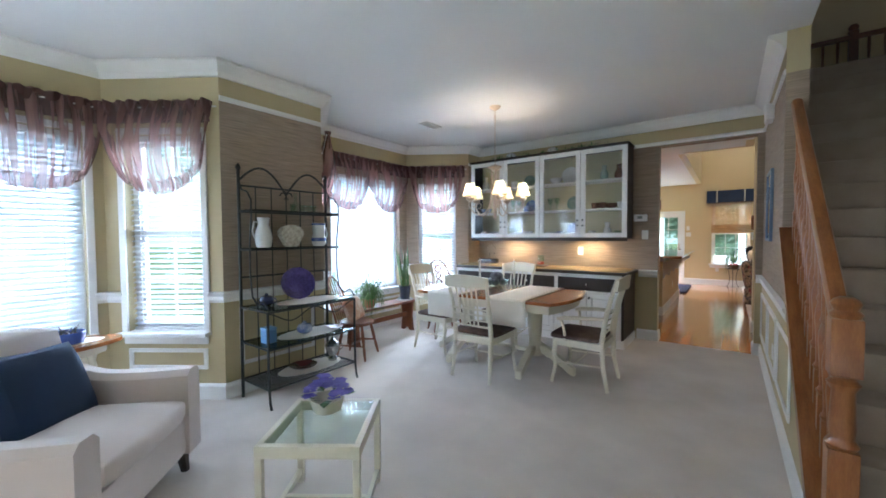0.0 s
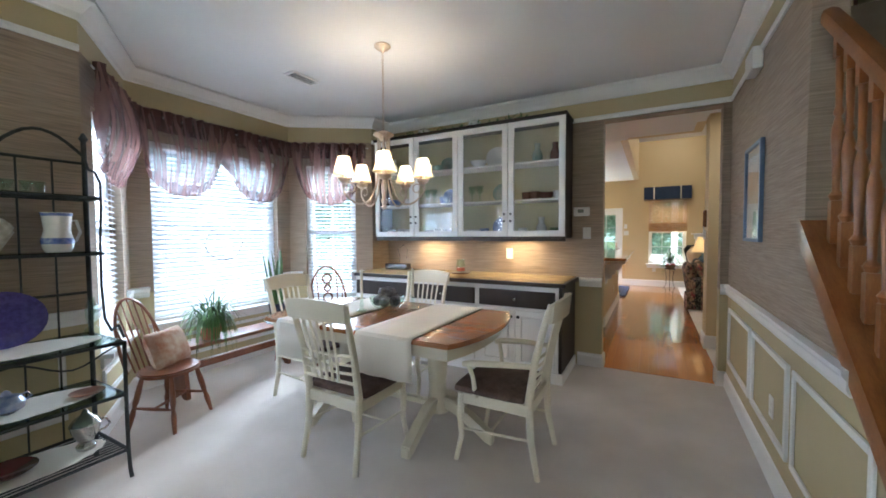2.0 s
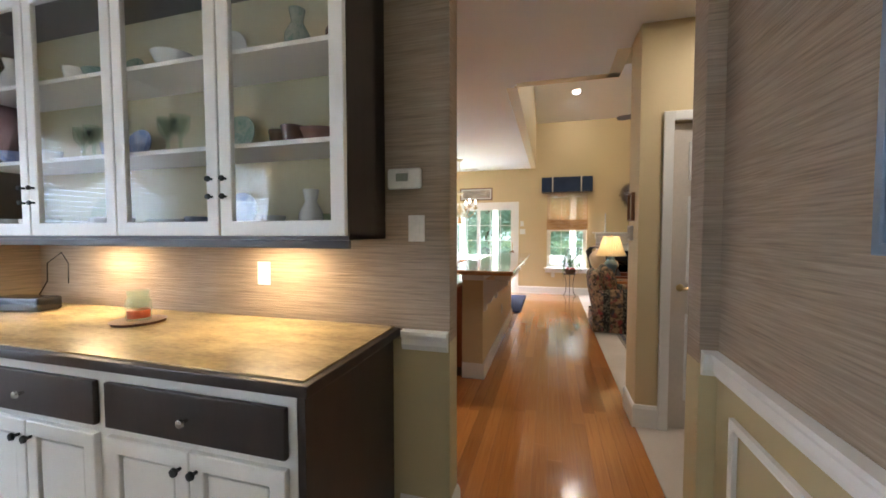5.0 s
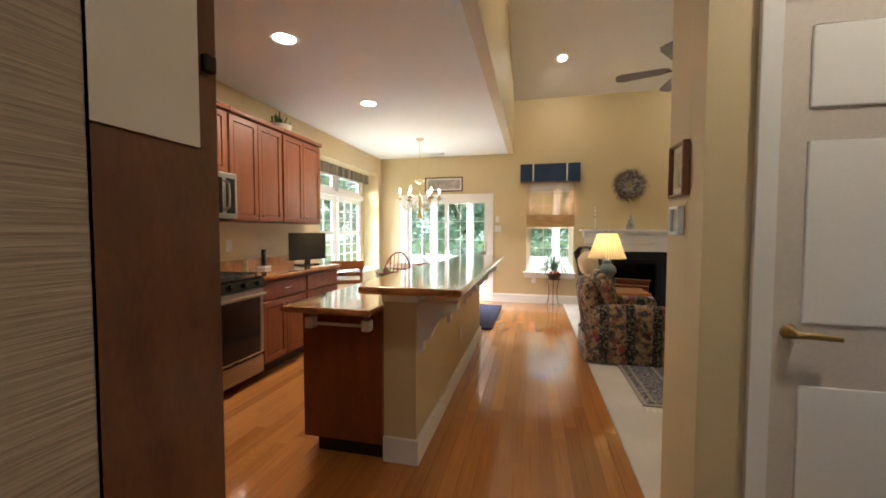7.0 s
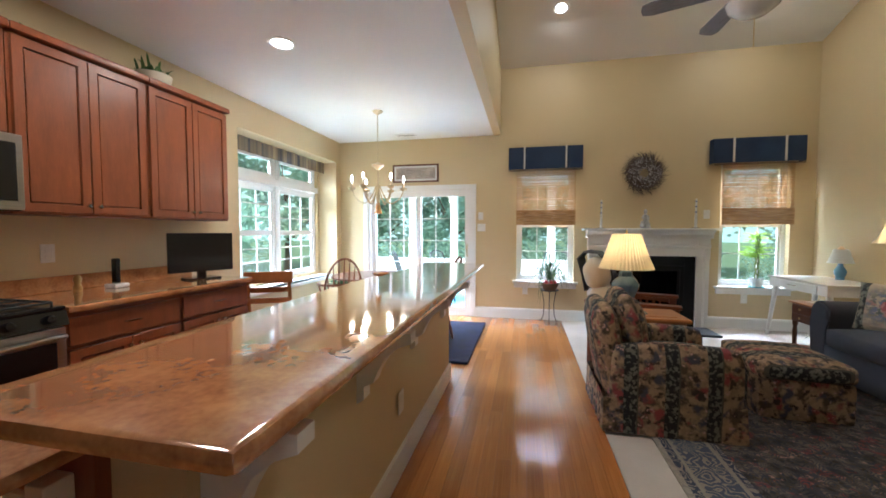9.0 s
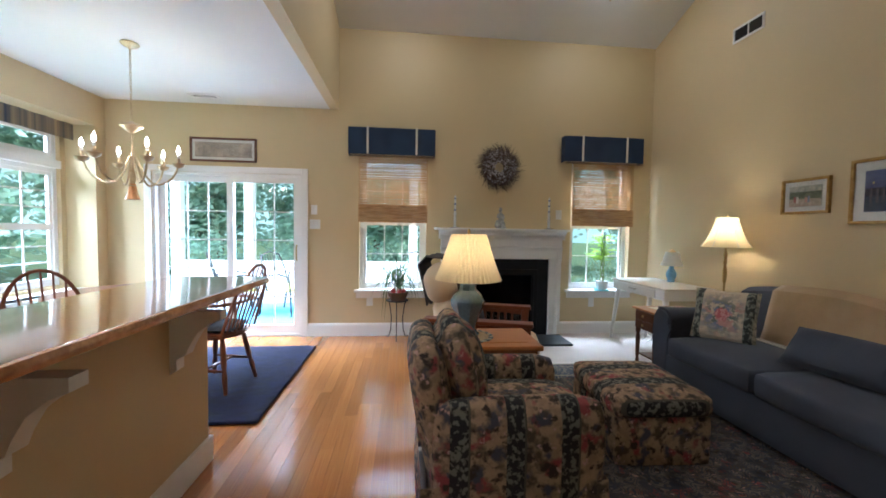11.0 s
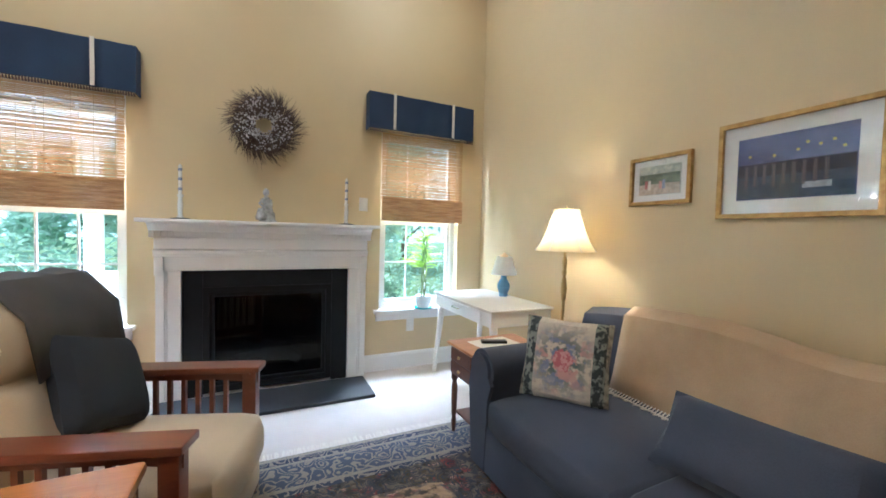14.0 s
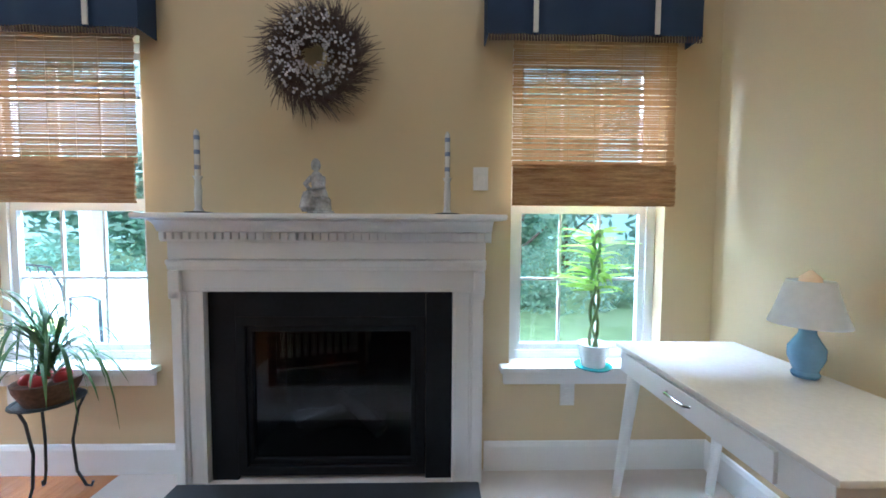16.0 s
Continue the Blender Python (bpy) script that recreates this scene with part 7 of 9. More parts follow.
def table_lamp(m, label, base_prof, base_mat, sh0, sh1, z0, z1, power, pleats=44, seg_base=20, color=(1, 0.70, 0.38), sharp=False):
    l = thing("table_lamp", label, "lamp", m)
    part("base", blathe(base_prof, seg=seg_base), base_mat, l)
    part("stem", btube([(0, 0, base_prof[-1][1] - 0.005), (0, 0, z1 + 0.01)], 0.006, 8), BRASS, l)
    bm = bmesh.new()
    n = pleats * 4
    deep = 0.006 if power else 0.0
    rings = []
    for j in range(5):
        t = j / 4
        r = sh0 + (sh1 - sh0) * (t ** 0.9)
        rings.append([bm.verts.new(((r + deep * r / sh0 * math.sin(k * math.tau / 4)) * math.cos(k * math.tau / n), (r + deep * r / sh0 * math.sin(k * math.tau / 4)) * math.sin(k * math.tau / n), z0 + (z1 - z0) * t)) for k in range(n)])
    for a, b in zip(rings, rings[1:]):
        for k in range(n):
            bm.faces.new((a[k], a[(k + 1) % n], b[(k + 1) % n], b[k]))
    part("shade", bm, SHADE if power else cloth_through("white_shade", (0.90, 0.89, 0.86), 0.45, 0.7), l, "pleated cream shade" if power else "white shade")
    part("bulb", blathe([(0.012, z0 + 0.06), (0.03, z0 + 0.11), (0.026, z0 + 0.14), (0.004, z0 + 0.16)], seg=12), glow("lamp_bulb", (1, 0.78, 0.5), 3 if power else 0.0), l)
    if power:
        part("finial", blathe([(0.004, z1 - 0.01), (0.012, z1 + 0.015), (0.006, z1 + 0.03), (0.002, z1 + 0.035)], seg=10), BRASS, l)
    if power:
        p = m @ Vector((0, 0, (z0 + z1) / 2 + 0.02))
        lamp("lamp_light", "POINT", pose(*p), power, color, radius=0.035)
    return l


TEAL = surface("celadon_glaze", (0.15, 0.24, 0.31), (0.09, 0.15, 0.22), 6, 0.15, 0.03, coat=0.6)
table_lamp(pose(LX, LY, LZ), "celadon ginger-jar table lamp with pleated cream shade, lit", [(0.075, 0), (0.08, 0.015), (0.062, 0.03), (0.056, 0.06), (0.075, 0.12), (0.105, 0.19), (0.11, 0.225), (0.09, 0.26), (0.055, 0.29), (0.05, 0.33), (0.02, 0.345)], TEAL, 0.205, 0.105, 0.355, 0.64, 1.5, seg_base=8)
table_lamp(pose(3.14, 11.545, 0.748) @ Matrix.Scale(1.15, 4), "small blue ceramic lamp with plain white shade, unlit", [(0.03, 0), (0.035, 0.01), (0.03, 0.02), (0.045, 0.06), (0.045, 0.09), (0.022, 0.13), (0.018, 0.16)], surface("light_blue_glaze", (0.18, 0.36, 0.62), None, 5, 0.2, 0, coat=0.5), 0.095, 0.055, 0.16, 0.29, 0)

# floor lamp
fl = thing("floor_lamp", "aged brass floor lamp with cream bell shade, lit", "lamp", pose(3.05, 10.74, 0.004))
part("base", blathe([(0.14, 0), (0.14, 0.012), (0.11, 0.03), (0.04, 0.05), (0.02, 0.08)], seg=24), BRASS, fl)
part("pole", blathe([(0.010, 0.07), (0.009, 0.84), (0.015, 0.86), (0.021, 0.92), (0.014, 0.99), (0.009, 1.0), (0.017, 1.03), (0.011, 1.05), (0.018, 1.10), (0.008, 1.13), (0.006, 1.42)], seg=14), BRASS, fl)
part("shade", blathe([(0.185, 1.165), (0.15, 1.22), (0.115, 1.30), (0.085, 1.40), (0.082, 1.43)], seg=24, cap=False), cloth_through("bell_shade", (0.90, 0.76, 0.48), 0.32, 0.7), fl, "cream bell shade")
for k in range(6):
    a = k * math.tau / 6 + 0.3
    part("shade_rib", btube([(r * math.cos(a), r * math.sin(a), z) for r, z in ((0.187, 1.165), (0.152, 1.22), (0.117, 1.30), (0.087, 1.40), (0.084, 1.43))], 0.003, 5), LINEN, fl)
part("bulb", blathe([(0.012, 1.2), (0.03, 1.26), (0.02, 1.30), (0.004, 1.31)], seg=12), glow("floor_bulb", (1, 0.78, 0.5), 2.5), fl)
part("finial", blathe([(0.004, 1.42), (0.010, 1.44), (0.003, 1.455)], seg=10), BRASS, fl)
lamp("floor_lamp_light", "POINT", pose(3.05, 10.74, 1.31), 7, (1, 0.74, 0.42), radius=0.03)

# ---- morris recliner ----
mc = thing("recliner", "cream recliner with mission-style cherry wood arms", "armchair", pose(0.82, 10.64, 0.004, 0, 0, -17) @ Matrix.Diagonal((1, 1, 0.96, 1)))
RECW = surface("mission_cherry", (0.20, 0.055, 0.022), (0.13, 0.035, 0.015), 3, 0.28, 0.03, stretch=(1, 6, 6), coat=0.3)
bm = bmesh.new()
cushion(bm, -0.28, 0.44, -0.26, 0.26, 0.24, 0.46, 0.06, 0.03)
part("seat_cushion", bm, BEIGECLOTH, mc)
bm = bmesh.new()
cushion(bm, -0.30, 0.42, -0.27, 0.27, 0.08, 0.25, 0.03, 0.0, 4)
part("base", bm, BEIGECLOTH, mc)
bm = bmesh.new()
cushion(bm, -0.09, 0.09, -0.27, 0.27, -0.05, 0.36, 0.07, 0.03)
cushion(bm, -0.10, 0.10, -0.28, 0.28, 0.33, 0.62, 0.08, 0.03)
part("backrest", bm, BEIGECLOTH, mc).matrix_basis = pose(-0.20, 0, 0.42, 0, -15)
for s in (-1, 1):
    a = part("arm", bbox(-0.40, 0.40, s * 0.33 - 0.055, s * 0.33 + 0.055, 0.615, 0.645, 0.006), RECW, mc, "flat cherry wood arm")
    bm = bmesh.new()
    prism(bm, [(-0.36, 0.615), (0.385, 0.615), (0.385, 0.555), (0.2, 0.575), (-0.2, 0.575), (-0.36, 0.55)], s * 0.33 - 0.012, s * 0.33 + 0.012, "y")
    part("arm_rail", bm, RECW, mc)
    for x in (-0.34, 0.35):
        part("leg", bbox(x - 0.03, x + 0.03, s * 0.33 - 0.03, s * 0.33 + 0.03, 0.0, 0.615, 0.005), RECW, mc)
    part("side_rail", bbox(-0.31, 0.32, s * 0.33 - 0.012, s * 0.33 + 0.012, 0.14, 0.22, 0.004), RECW, mc)
    for i in range(9):
        x = -0.24 + i * 0.06
        part("spindle", bbox(x - 0.009, x + 0.009, s * 0.33 - 0.009, s * 0.33 + 0.009, 0.22, 0.575), RECW, mc)
bm = bmesh.new()
n = 14
rows = []
for i in range(n + 1):
    u = -0.12 + 0.43 * i / n
    rows.append([bm.verts.new((dx, u, dz)) for dx, dz in ((-0.42, 0.66 + 0.015 * math.sin(i * 0.9)), (-0.455, 0.84), (-0.50, 0.99), (-0.435, 1.062 + 0.008 * math.sin(i)), (-0.30, 1.055), (-0.175, 0.93), (-0.135 + 0.006 * math.sin(i * 1.3), 0.72 + 0.03 * math.sin(i * 0.8)))])
for a, b in zip(rows, rows[1:]):
    for k in range(6):
        bm.faces.new((a[k], b[k], b[k + 1], a[k + 1]))
th2 = solid("throw_blanket", bm, surface("charcoal_throw", (0.09, 0.085, 0.085), None, 8, 0.95, 0.3, fine=200), "charcoal throw draped over the recliner back", "blanket", pose(0.80, 10.64, 0.004, 0, 0, -17))
md = th2.modifiers.new("thick", "SOLIDIFY")
md.thickness = 0.012
bm = bmesh.new()


def pillow(w, h, d, bm):
    n = 12
    grid = {}
    for side in (1, -1):
        for i in range(n + 1):
            for j in range(n + 1):
                u, v = -1 + 2 * i / n, -1 + 2 * j / n
                e = (1 - u ** 4) * (1 - v ** 4)
                pin = 1 - 0.06 * (1 - abs(u * v)) * (abs(u) > 0.99 or abs(v) > 0.99)
                key = (i, j) if (i in (0, n) or j in (0, n)) else (i, j, side)
                if key not in grid:
                    grid[key] = bm.verts.new((u * w / 2 * pin, side * d / 2 * e ** 0.55 if e > 0 else 0, v * h / 2 * pin))
    for side in (1, -1):
        def g(i, j):
            return grid[(i, j) if (i in (0, n) or j in (0, n)) else (i, j, side)]
        for i in range(n):
            for j in range(n):
                bm.faces.new((g(i, j), g(i + 1, j), g(i + 1, j + 1), g(i, j + 1)))


def cushion_pillow(m, w, h, d, material, label, category="pillow"):
    bm = bmesh.new()
    pillow(w, h, d, bm)
    return solid("throw_pillow", bm, material, label, category, m)


bm.free()
cushion_pillow(pose(0.74, 10.72, 0.66, -25, 0, 75) @ pose(0, 0, 0, 0, 20, 0), 0.38, 0.38, 0.14, surface("charcoal_pillow", (0.03, 0.034, 0.045), None, 5, 0.9, 0.2, fine=260), "dark navy square pillow on the recliner")

# ---- sofa ----
sf = thing("sofa", "slate blue slipcovered sofa with rolled arms", "sofa", pose(2.78, 9.58, 0.004))
SL = 1.05
bm = bmesh.new()
cushion(bm, -0.46, 0.42, -SL, SL, 0.03, 0.30, 0.03, 0.0, 6)
part("base", bm, BLUECLOTH, sf)
for y0, y1 in ((-0.86, 0.10), (0.11, 0.86)):
    bm = bmesh.new()
    cushion(bm, -0.49, 0.20, y0, y1, 0.28, 0.455, 0.05, 0.025)
    part("seat_cushion", bm, BLUECLOTH, sf)
for s in (-1, 1):
    bm = bmesh.new()
    pr = []
    for k in range(15):
        a = -0.5 + k * (math.pi + 1.0) / 14
        pr.append((s * (0.97 + 0.105 * math.cos(a)), 0.555 + 0.105 * math.sin(a)))
    pr += [(s * 0.885, 0.42), (s * 0.885, 0.03), (s * 1.05, 0.03), (s * 1.05, 0.45)]
    prism(bm, pr, -0.46, 0.36, "x")
    bmesh.ops.bevel(bm, geom=[e for e in bm.edges if abs(e.verts[0].co.x - e.verts[1].co.x) < 1e-4 and e.verts[0].co.x < -0.4], offset=0.02, segments=2, affect="EDGES")
    part("arm", bm, BLUECLOTH, sf)
bm = bmesh.new()
n = 30
prof = [(0.20, 0.40), (0.235, 0.70), (0.275, 0.86), (0.34, 0.90), (0.42, 0.86), (0.44, 0.60), (0.44, 0.05)]
rows = []
for i in range(n + 1):
    u = -1 + 2 * i / n
    hump = -0.07 * abs(u) ** 3 - 0.05 * math.exp(-(u * 4 + 0.6) ** 2)
    rows.append([bm.verts.new((x + 0.02 * u * u, u * 1.0, z + hump * max(0.0, (z - 0.4) / 0.5))) for x, z in prof])
for a, b in zip(rows, rows[1:]):
    for k in range(len(prof) - 1):
        bm.faces.new((a[k], b[k], b[k + 1], a[k + 1]))
bm.faces.new(rows[0])
bm.faces.new(rows[-1][::-1])
part("backrest", bm, BLUECLOTH, sf)
bm = bmesh.new()
prof = [(0.165, 0.468), (0.19, 0.55), (0.222, 0.70), (0.262, 0.868), (0.34, 0.912), (0.425, 0.875), (0.448, 0.62)]
rows = []
for i in range(n + 1):
    u = -0.80 + 1.50 * i / n
    hump = -0.07 * abs(u) ** 3 - 0.05 * math.exp(-(u * 4 + 0.6) ** 2)
    rows.append([bm.verts.new((x + 0.02 * u * u + 0.004 * math.sin(i * 1.7 + k), u, z + hump * max(0.0, (z - 0.4) / 0.5))) for k, (x, z) in enumerate(prof)])
for a, b in zip(rows, rows[1:]):
    for k in range(len(prof) - 1):
        bm.faces.new((a[k], b[k], b[k + 1], a[k + 1]))
throw = thing("sofa_throw", "tan chenille throw with white fringe over the sofa back", "blanket", pose(2.78, 9.58, 0.004))
tw = part("cloth", bm, surface("tan_chenille", (0.56, 0.40, 0.235), (0.46, 0.32, 0.18), 6, 0.95, 0.4, fine=220, sheen=0.3), throw)
md = tw.modifiers.new("thick", "SOLIDIFY")
md.thickness = 0.01
bm = bmesh.new()
for i in range(90):
    y = -0.79 + 1.48 * i / 89
    tube(bm, [(0.163, y, 0.475), (0.14, y + 0.004, 0.462), (0.10 + 0.01 * math.sin(i * 2.1), y + 0.008 * math.sin(i * 1.3), 0.476)], [0.004, 0.005, 0.003], 4)
part("fringe", bm, LINEN, throw, "white knotted fringe")["kind"] = "stuff"
cushion_pillow(pose(2.64, 10.27, 0.655, 0, 0, 0) @ pose(0, 0, 0, -16, 0, -56), 0.42, 0.40, 0.15, PILLOWF, "floral tapestry pillow with dark borders against the sofa arm")
cushion_pillow(pose(2.62, 9.47, 0.60, 0, 0, 0) @ pose(0, 0, 0, -38, 0, -84), 0.53, 0.27, 0.15, BLUECLOTH, "slate blue bolster pillow lying on the sofa")
cushion_pillow(pose(2.66, 8.90, 0.64, 0, 0, 0) @ pose(0, 0, 0, -42, 18, -70), 0.46, 0.46, 0.15, PILLOWF, "floral tapestry pillow leaning on the sofa arm")

# ---- side table by the sofa ----
WAL = surface("inlaid_walnut", (0.50, 0.22, 0.08), (0.36, 0.14, 0.045), 3, 0.3, 0.03, stretch=(1, 7, 1), fine=18, coat=0.3)
s2 = thing("side_table", "walnut side table with orange-brown top and turned legs", "table", pose(2.62, 10.84, 0.018) @ Matrix.Diagonal((1, 0.82, 0.945, 1)))
part("top", bbox(-0.27, 0.24, -0.20, 0.20, 0.585, 0.605, 0.008), WAL, s2)
part("case", bbox(-0.245, 0.21, -0.17, 0.17, 0.40, 0.585, 0.004), DARKWOOD, s2)
for z in (0.445, 0.535):
    d = part("drawer", bbox(-0.258, -0.245, -0.15, 0.15, z - 0.04, z + 0.04, 0.004), DARKWOOD, s2)
    part("knob", blathe([(0.004, 0), (0.014, 0.012), (0.004, 0.018)], seg=10), BRASS, d).matrix_basis = pose(-0.258, 0, z, 0, -90)
for x in (-0.225, 0.19):
    for y in (-0.15, 0.15):
        part("leg", blathe([(0.022, 0.40), (0.024, 0.36), (0.014, 0.34), (0.021, 0.30), (0.017, 0.12), (0.012, 0.10), (0.018, 0.07), (0.010, 0.0)], (x, y, 0), 12), DARKWOOD, s2)
part("lower_shelf", bbox(-0.22, 0.19, -0.14, 0.14, 0.13, 0.145, 0.004), DARKWOOD, s2)
bm = bmesh.new()
box(bm, -0.14, 0.14, -0.10, 0.10, 0.0, 0.003)
solid("doily", bm, LINEN, "white lace cloth on the side table", "doily", pose(2.60, 10.83, 0.591, 0, 0, 6))
solid("remote_control", bbox(-0.025, 0.025, -0.08, 0.08, 0, 0.018, 0.006), BLACK, "black remote control on the side table", "remote", pose(2.59, 10.83, 0.5945, 0, 0, 70))

# ---- white desk ----
dk = thing("desk", "white writing desk with drawer and splayed legs", "desk", pose(2.95, 11.46, 0.004) @ Matrix.Diagonal((1, 1, 1.035, 1)))
part("desktop", bbox(-0.27, 0.27, -0.45, 0.50, 0.70, 0.718, 0.004), surface("white_lacquer", (0.78, 0.74, 0.68), None, 3, 0.25, 0.0), dk)
part("case", bbox(-0.255, 0.26, -0.43, 0.48, 0.60, 0.70, 0.004), WHITE, dk)
d = part("drawer", bbox(-0.268, -0.255, -0.30, 0.42, 0.61, 0.69, 0.003), WHITE, dk)
part("pull", btube([(-0.268, 0.0, 0.655), (-0.285, 0.01, 0.655), (-0.285, 0.11, 0.655), (-0.268, 0.12, 0.655)], 0.005, 6), NICKEL, d)
for x, y in ((-0.21, 0.44), (0.20, 0.44), (-0.21, -0.39), (0.20, -0.39)):
    sx, sy = (1 if x > 0 else -1), (1 if y > 0 else -1)
    part("leg", btube([(x, y, 0.60), (x + sx * 0.02, y + sy * 0.10, 0.0)], [0.028, 0.018], 10), WHITE, dk)

stp = thing("power_strip", "white power strip with cables under the desk", "power strip", pose(3.17, 11.62, 0.004, 0, 0, 6))
part("case", bbox(-0.035, 0.035, -0.20, 0.20, 0.0, 0.045, 0.006), PLASTIC, stp)
for k in range(4):
    y = -0.14 + k * 0.09
    part("plug", bbox(-0.018, 0.018, y - 0.018, y + 0.018, 0.045, 0.075, 0.006), PLASTIC, stp)
    part("cable", btube([(0, y, 0.07), (-0.03, y + 0.02, 0.11), (-0.09, y + 0.05, 0.06), (-0.11, y + 0.12, 0.006), (-0.02, y + 0.20, 0.006)], 0.004, 6), PLASTIC, stp)

# ---- living room ----
ac = thing("armchair", "pale oatmeal upholstered armchair with flared arms and dark feet", "armchair", pose(-2.46, 0.28, 0, 0, 0, 45))
bm = bmesh.new()
cushion(bm, -0.36, 0.42, -0.33, 0.33, 0.13, 0.34, 0.03, 0.0)
part("base", bm, OATCLOTH, ac)
bm = bmesh.new()
cushion(bm, -0.22, 0.44, -0.315, 0.315, 0.33, 0.46, 0.05, 0.025)
part("seat_cushion", bm, OATCLOTH, ac)
for s in (-1, 1):
    bm = bmesh.new()
    n = 12
    rows = []
    for i in range(n + 1):
        u = i / n
        x = 0.43 - 0.80 * u
        zt = 0.60 + 0.03 * u + 0.16 * max(0, u - 0.55) ** 1.3 * 2 - 0.02 * math.sin(u * 3.14)
        y0, y1 = s * 0.325, s * 0.45
        c = 0.03
        rows.append([bm.verts.new(p) for p in ((x, y0, 0.13), (x, y0, zt - c), (x, y0 + s * c, zt), (x, y1 - s * c, zt), (x, y1, zt - c), (x, y1, 0.13))])
    for a, b in zip(rows, rows[1:]):
        for k in range(6):
            bm.faces.new((a[k], b[k], b[(k + 1) % 6], a[(k + 1) % 6]))
    bm.faces.new(rows[0])
    bm.faces.new(rows[-1][::-1])
    part("arm", bm, OATCLOTH, ac)
bm = bmesh.new()
cushion(bm, -0.48, -0.24, -0.45, 0.45, 0.13, 0.86, 0.07, 0.02)
part("backrest", bm, OATCLOTH, ac)
for x in (-0.40, 0.36):
    for y in (-0.38, 0.38):
        part("foot", btube([(x, y, 0.13), (x * 1.03, y * 1.03, 0.0)], [0.035, 0.022], 8), ESPRESSO, ac, "dark tapered foot")
cushion_pillow(pose(-2.60, 0.28, 0.60) @ pose(0, 0, 0, -24, 4, 128), 0.44, 0.44, 0.16, NAVY, "royal navy square pillow on the armchair")

gt = thing("glass_table", "cream coffee table with an inset clear glass top", "table", pose(-1.545, 1.10, 0, 0, 0, 36))
w, d, h = 0.225, 0.24, 0.455
bm = bmesh.new()
for q in ((-w, w, -d, -d + 0.03), (-w, w, d - 0.03, d), (-w, -w + 0.03, -d + 0.03, d - 0.03), (w - 0.03, w, -d + 0.03, d - 0.03)):
    box(bm, *q, h - 0.055, h, 0.004)
part("top_frame", bm, CREAM, gt)
part("glass_top", bbox(-w + 0.028, w - 0.028, -d + 0.028, d - 0.028, h - 0.010, h - 0.002), GREENGLASS, gt, "clear bevelled glass")
for x in (-w + 0.016, w - 0.016):
    for y in (-d + 0.016, d - 0.016):
        part("leg", bbox(x - 0.016, x + 0.016, y - 0.016, y + 0.016, 0.0, h - 0.055, 0.004), CREAM, gt)
    part("stretcher", bbox(x - 0.012, x + 0.012, -d + 0.03, d - 0.03, 0.05, 0.08, 0.003), CREAM, gt)
part("stretcher", bbox(-w + 0.03, w - 0.03, -0.012, 0.012, 0.05, 0.08, 0.003), CREAM, gt)
VIOLET = surface("violet_petal", (0.20, 0.16, 0.62), (0.10, 0.07, 0.36), 12, 0.6, 0.1)
fb = thing("flower_basket", "white lattice basket of violet-blue silk flowers", "flowers", pose(-1.62, 1.17, h) @ Matrix.Scale(1.25, 4))
bm = bmesh.new()
lathe(bm, [(0.05, 0.0), (0.055, 0.004), (0.07, 0.055), (0.066, 0.055), (0.05, 0.008), (0.001, 0.006)], seg=20)
part("basket", bm, CREAM, fb)
rnd = random.Random(11)
bm = bmesh.new()
for i in range(26):
    a, rr = rnd.uniform(0, math.tau), rnd.uniform(0.0, 0.085)
    c = Vector((rr * math.cos(a), rr * math.sin(a), 0.13 - rr * 0.5 + rnd.uniform(-0.02, 0.02)))
    for k in range(5):
        b = k * math.tau / 5 + rnd.uniform(0, 1)
        u = Vector((math.cos(b), math.sin(b), 0.35))
        sd2 = Vector((-math.sin(b), math.cos(b), 0))
        r = 0.028
        v = [bm.verts.new(c), bm.verts.new(c + u * r * 0.6 + sd2 * r * 0.55), bm.verts.new(c + u * r * 1.15 + Vector((0, 0, -0.006))), bm.verts.new(c + u * r * 0.6 - sd2 * r * 0.55)]
        bm.faces.new(v)
part("blossoms", bm, VIOLET, fb, "violet-blue silk blossoms")["kind"] = "stuff"
bm = bmesh.new()
for i in range(14):
    a = rnd.uniform(0, math.tau)
    c = Vector((0.05 * math.cos(a), 0.05 * math.sin(a), 0.06))
    e = Vector((0.115 * math.cos(a), 0.115 * math.sin(a), 0.055 + rnd.uniform(-0.02, 0.04)))
    sd2 = Vector((-math.sin(a), math.cos(a), 0)) * 0.018
    bm.faces.new([bm.verts.new(c), bm.verts.new((c + e) / 2 + sd2), bm.verts.new(e), bm.verts.new((c + e) / 2 - sd2)])
part("leaves", bm, LEAF, fb)["kind"] = "stuff"

ct = thing("console_table", "oval oak-topped console table with cream turned legs", "table", pose(-3.55, 0.25, 0))
bm = bmesh.new()
prism(bm, [(0.24 * math.cos(k * math.tau / 32), 0.55 * math.sin(k * math.tau / 32)) for k in range(32)], 0.60, 0.625, "z")
part("top", bm, TABLEWOOD, ct)
bm = bmesh.new()
prism(bm, [(0.19 * math.cos(k * math.tau / 24), 0.46 * math.sin(k * math.tau / 24)) for k in range(24)], 0.54, 0.60, "z")
part("apron", bm, CREAM, ct)
for x, y in ((0.1, 0.36), (-0.1, 0.36), (0.1, -0.36), (-0.1, -0.36)):
    part("leg", blathe([(0.03, 0.54), (0.02, 0.50), (0.028, 0.46), (0.018, 0.42), (0.024, 0.25), (0.014, 0.1), (0.02, 0.05), (0.012, 0.0)], (x, y, 0), 12), CREAM, ct)
bm = bmesh.new()
prism(bm, [(0.14 * math.cos(k * math.tau / 28) * (1 + 0.05 * (k % 2)), 0.44 * math.sin(k * math.tau / 28) * (1 + 0.03 * (k % 2))) for k in range(28)], 0.6255, 0.6285, "z")
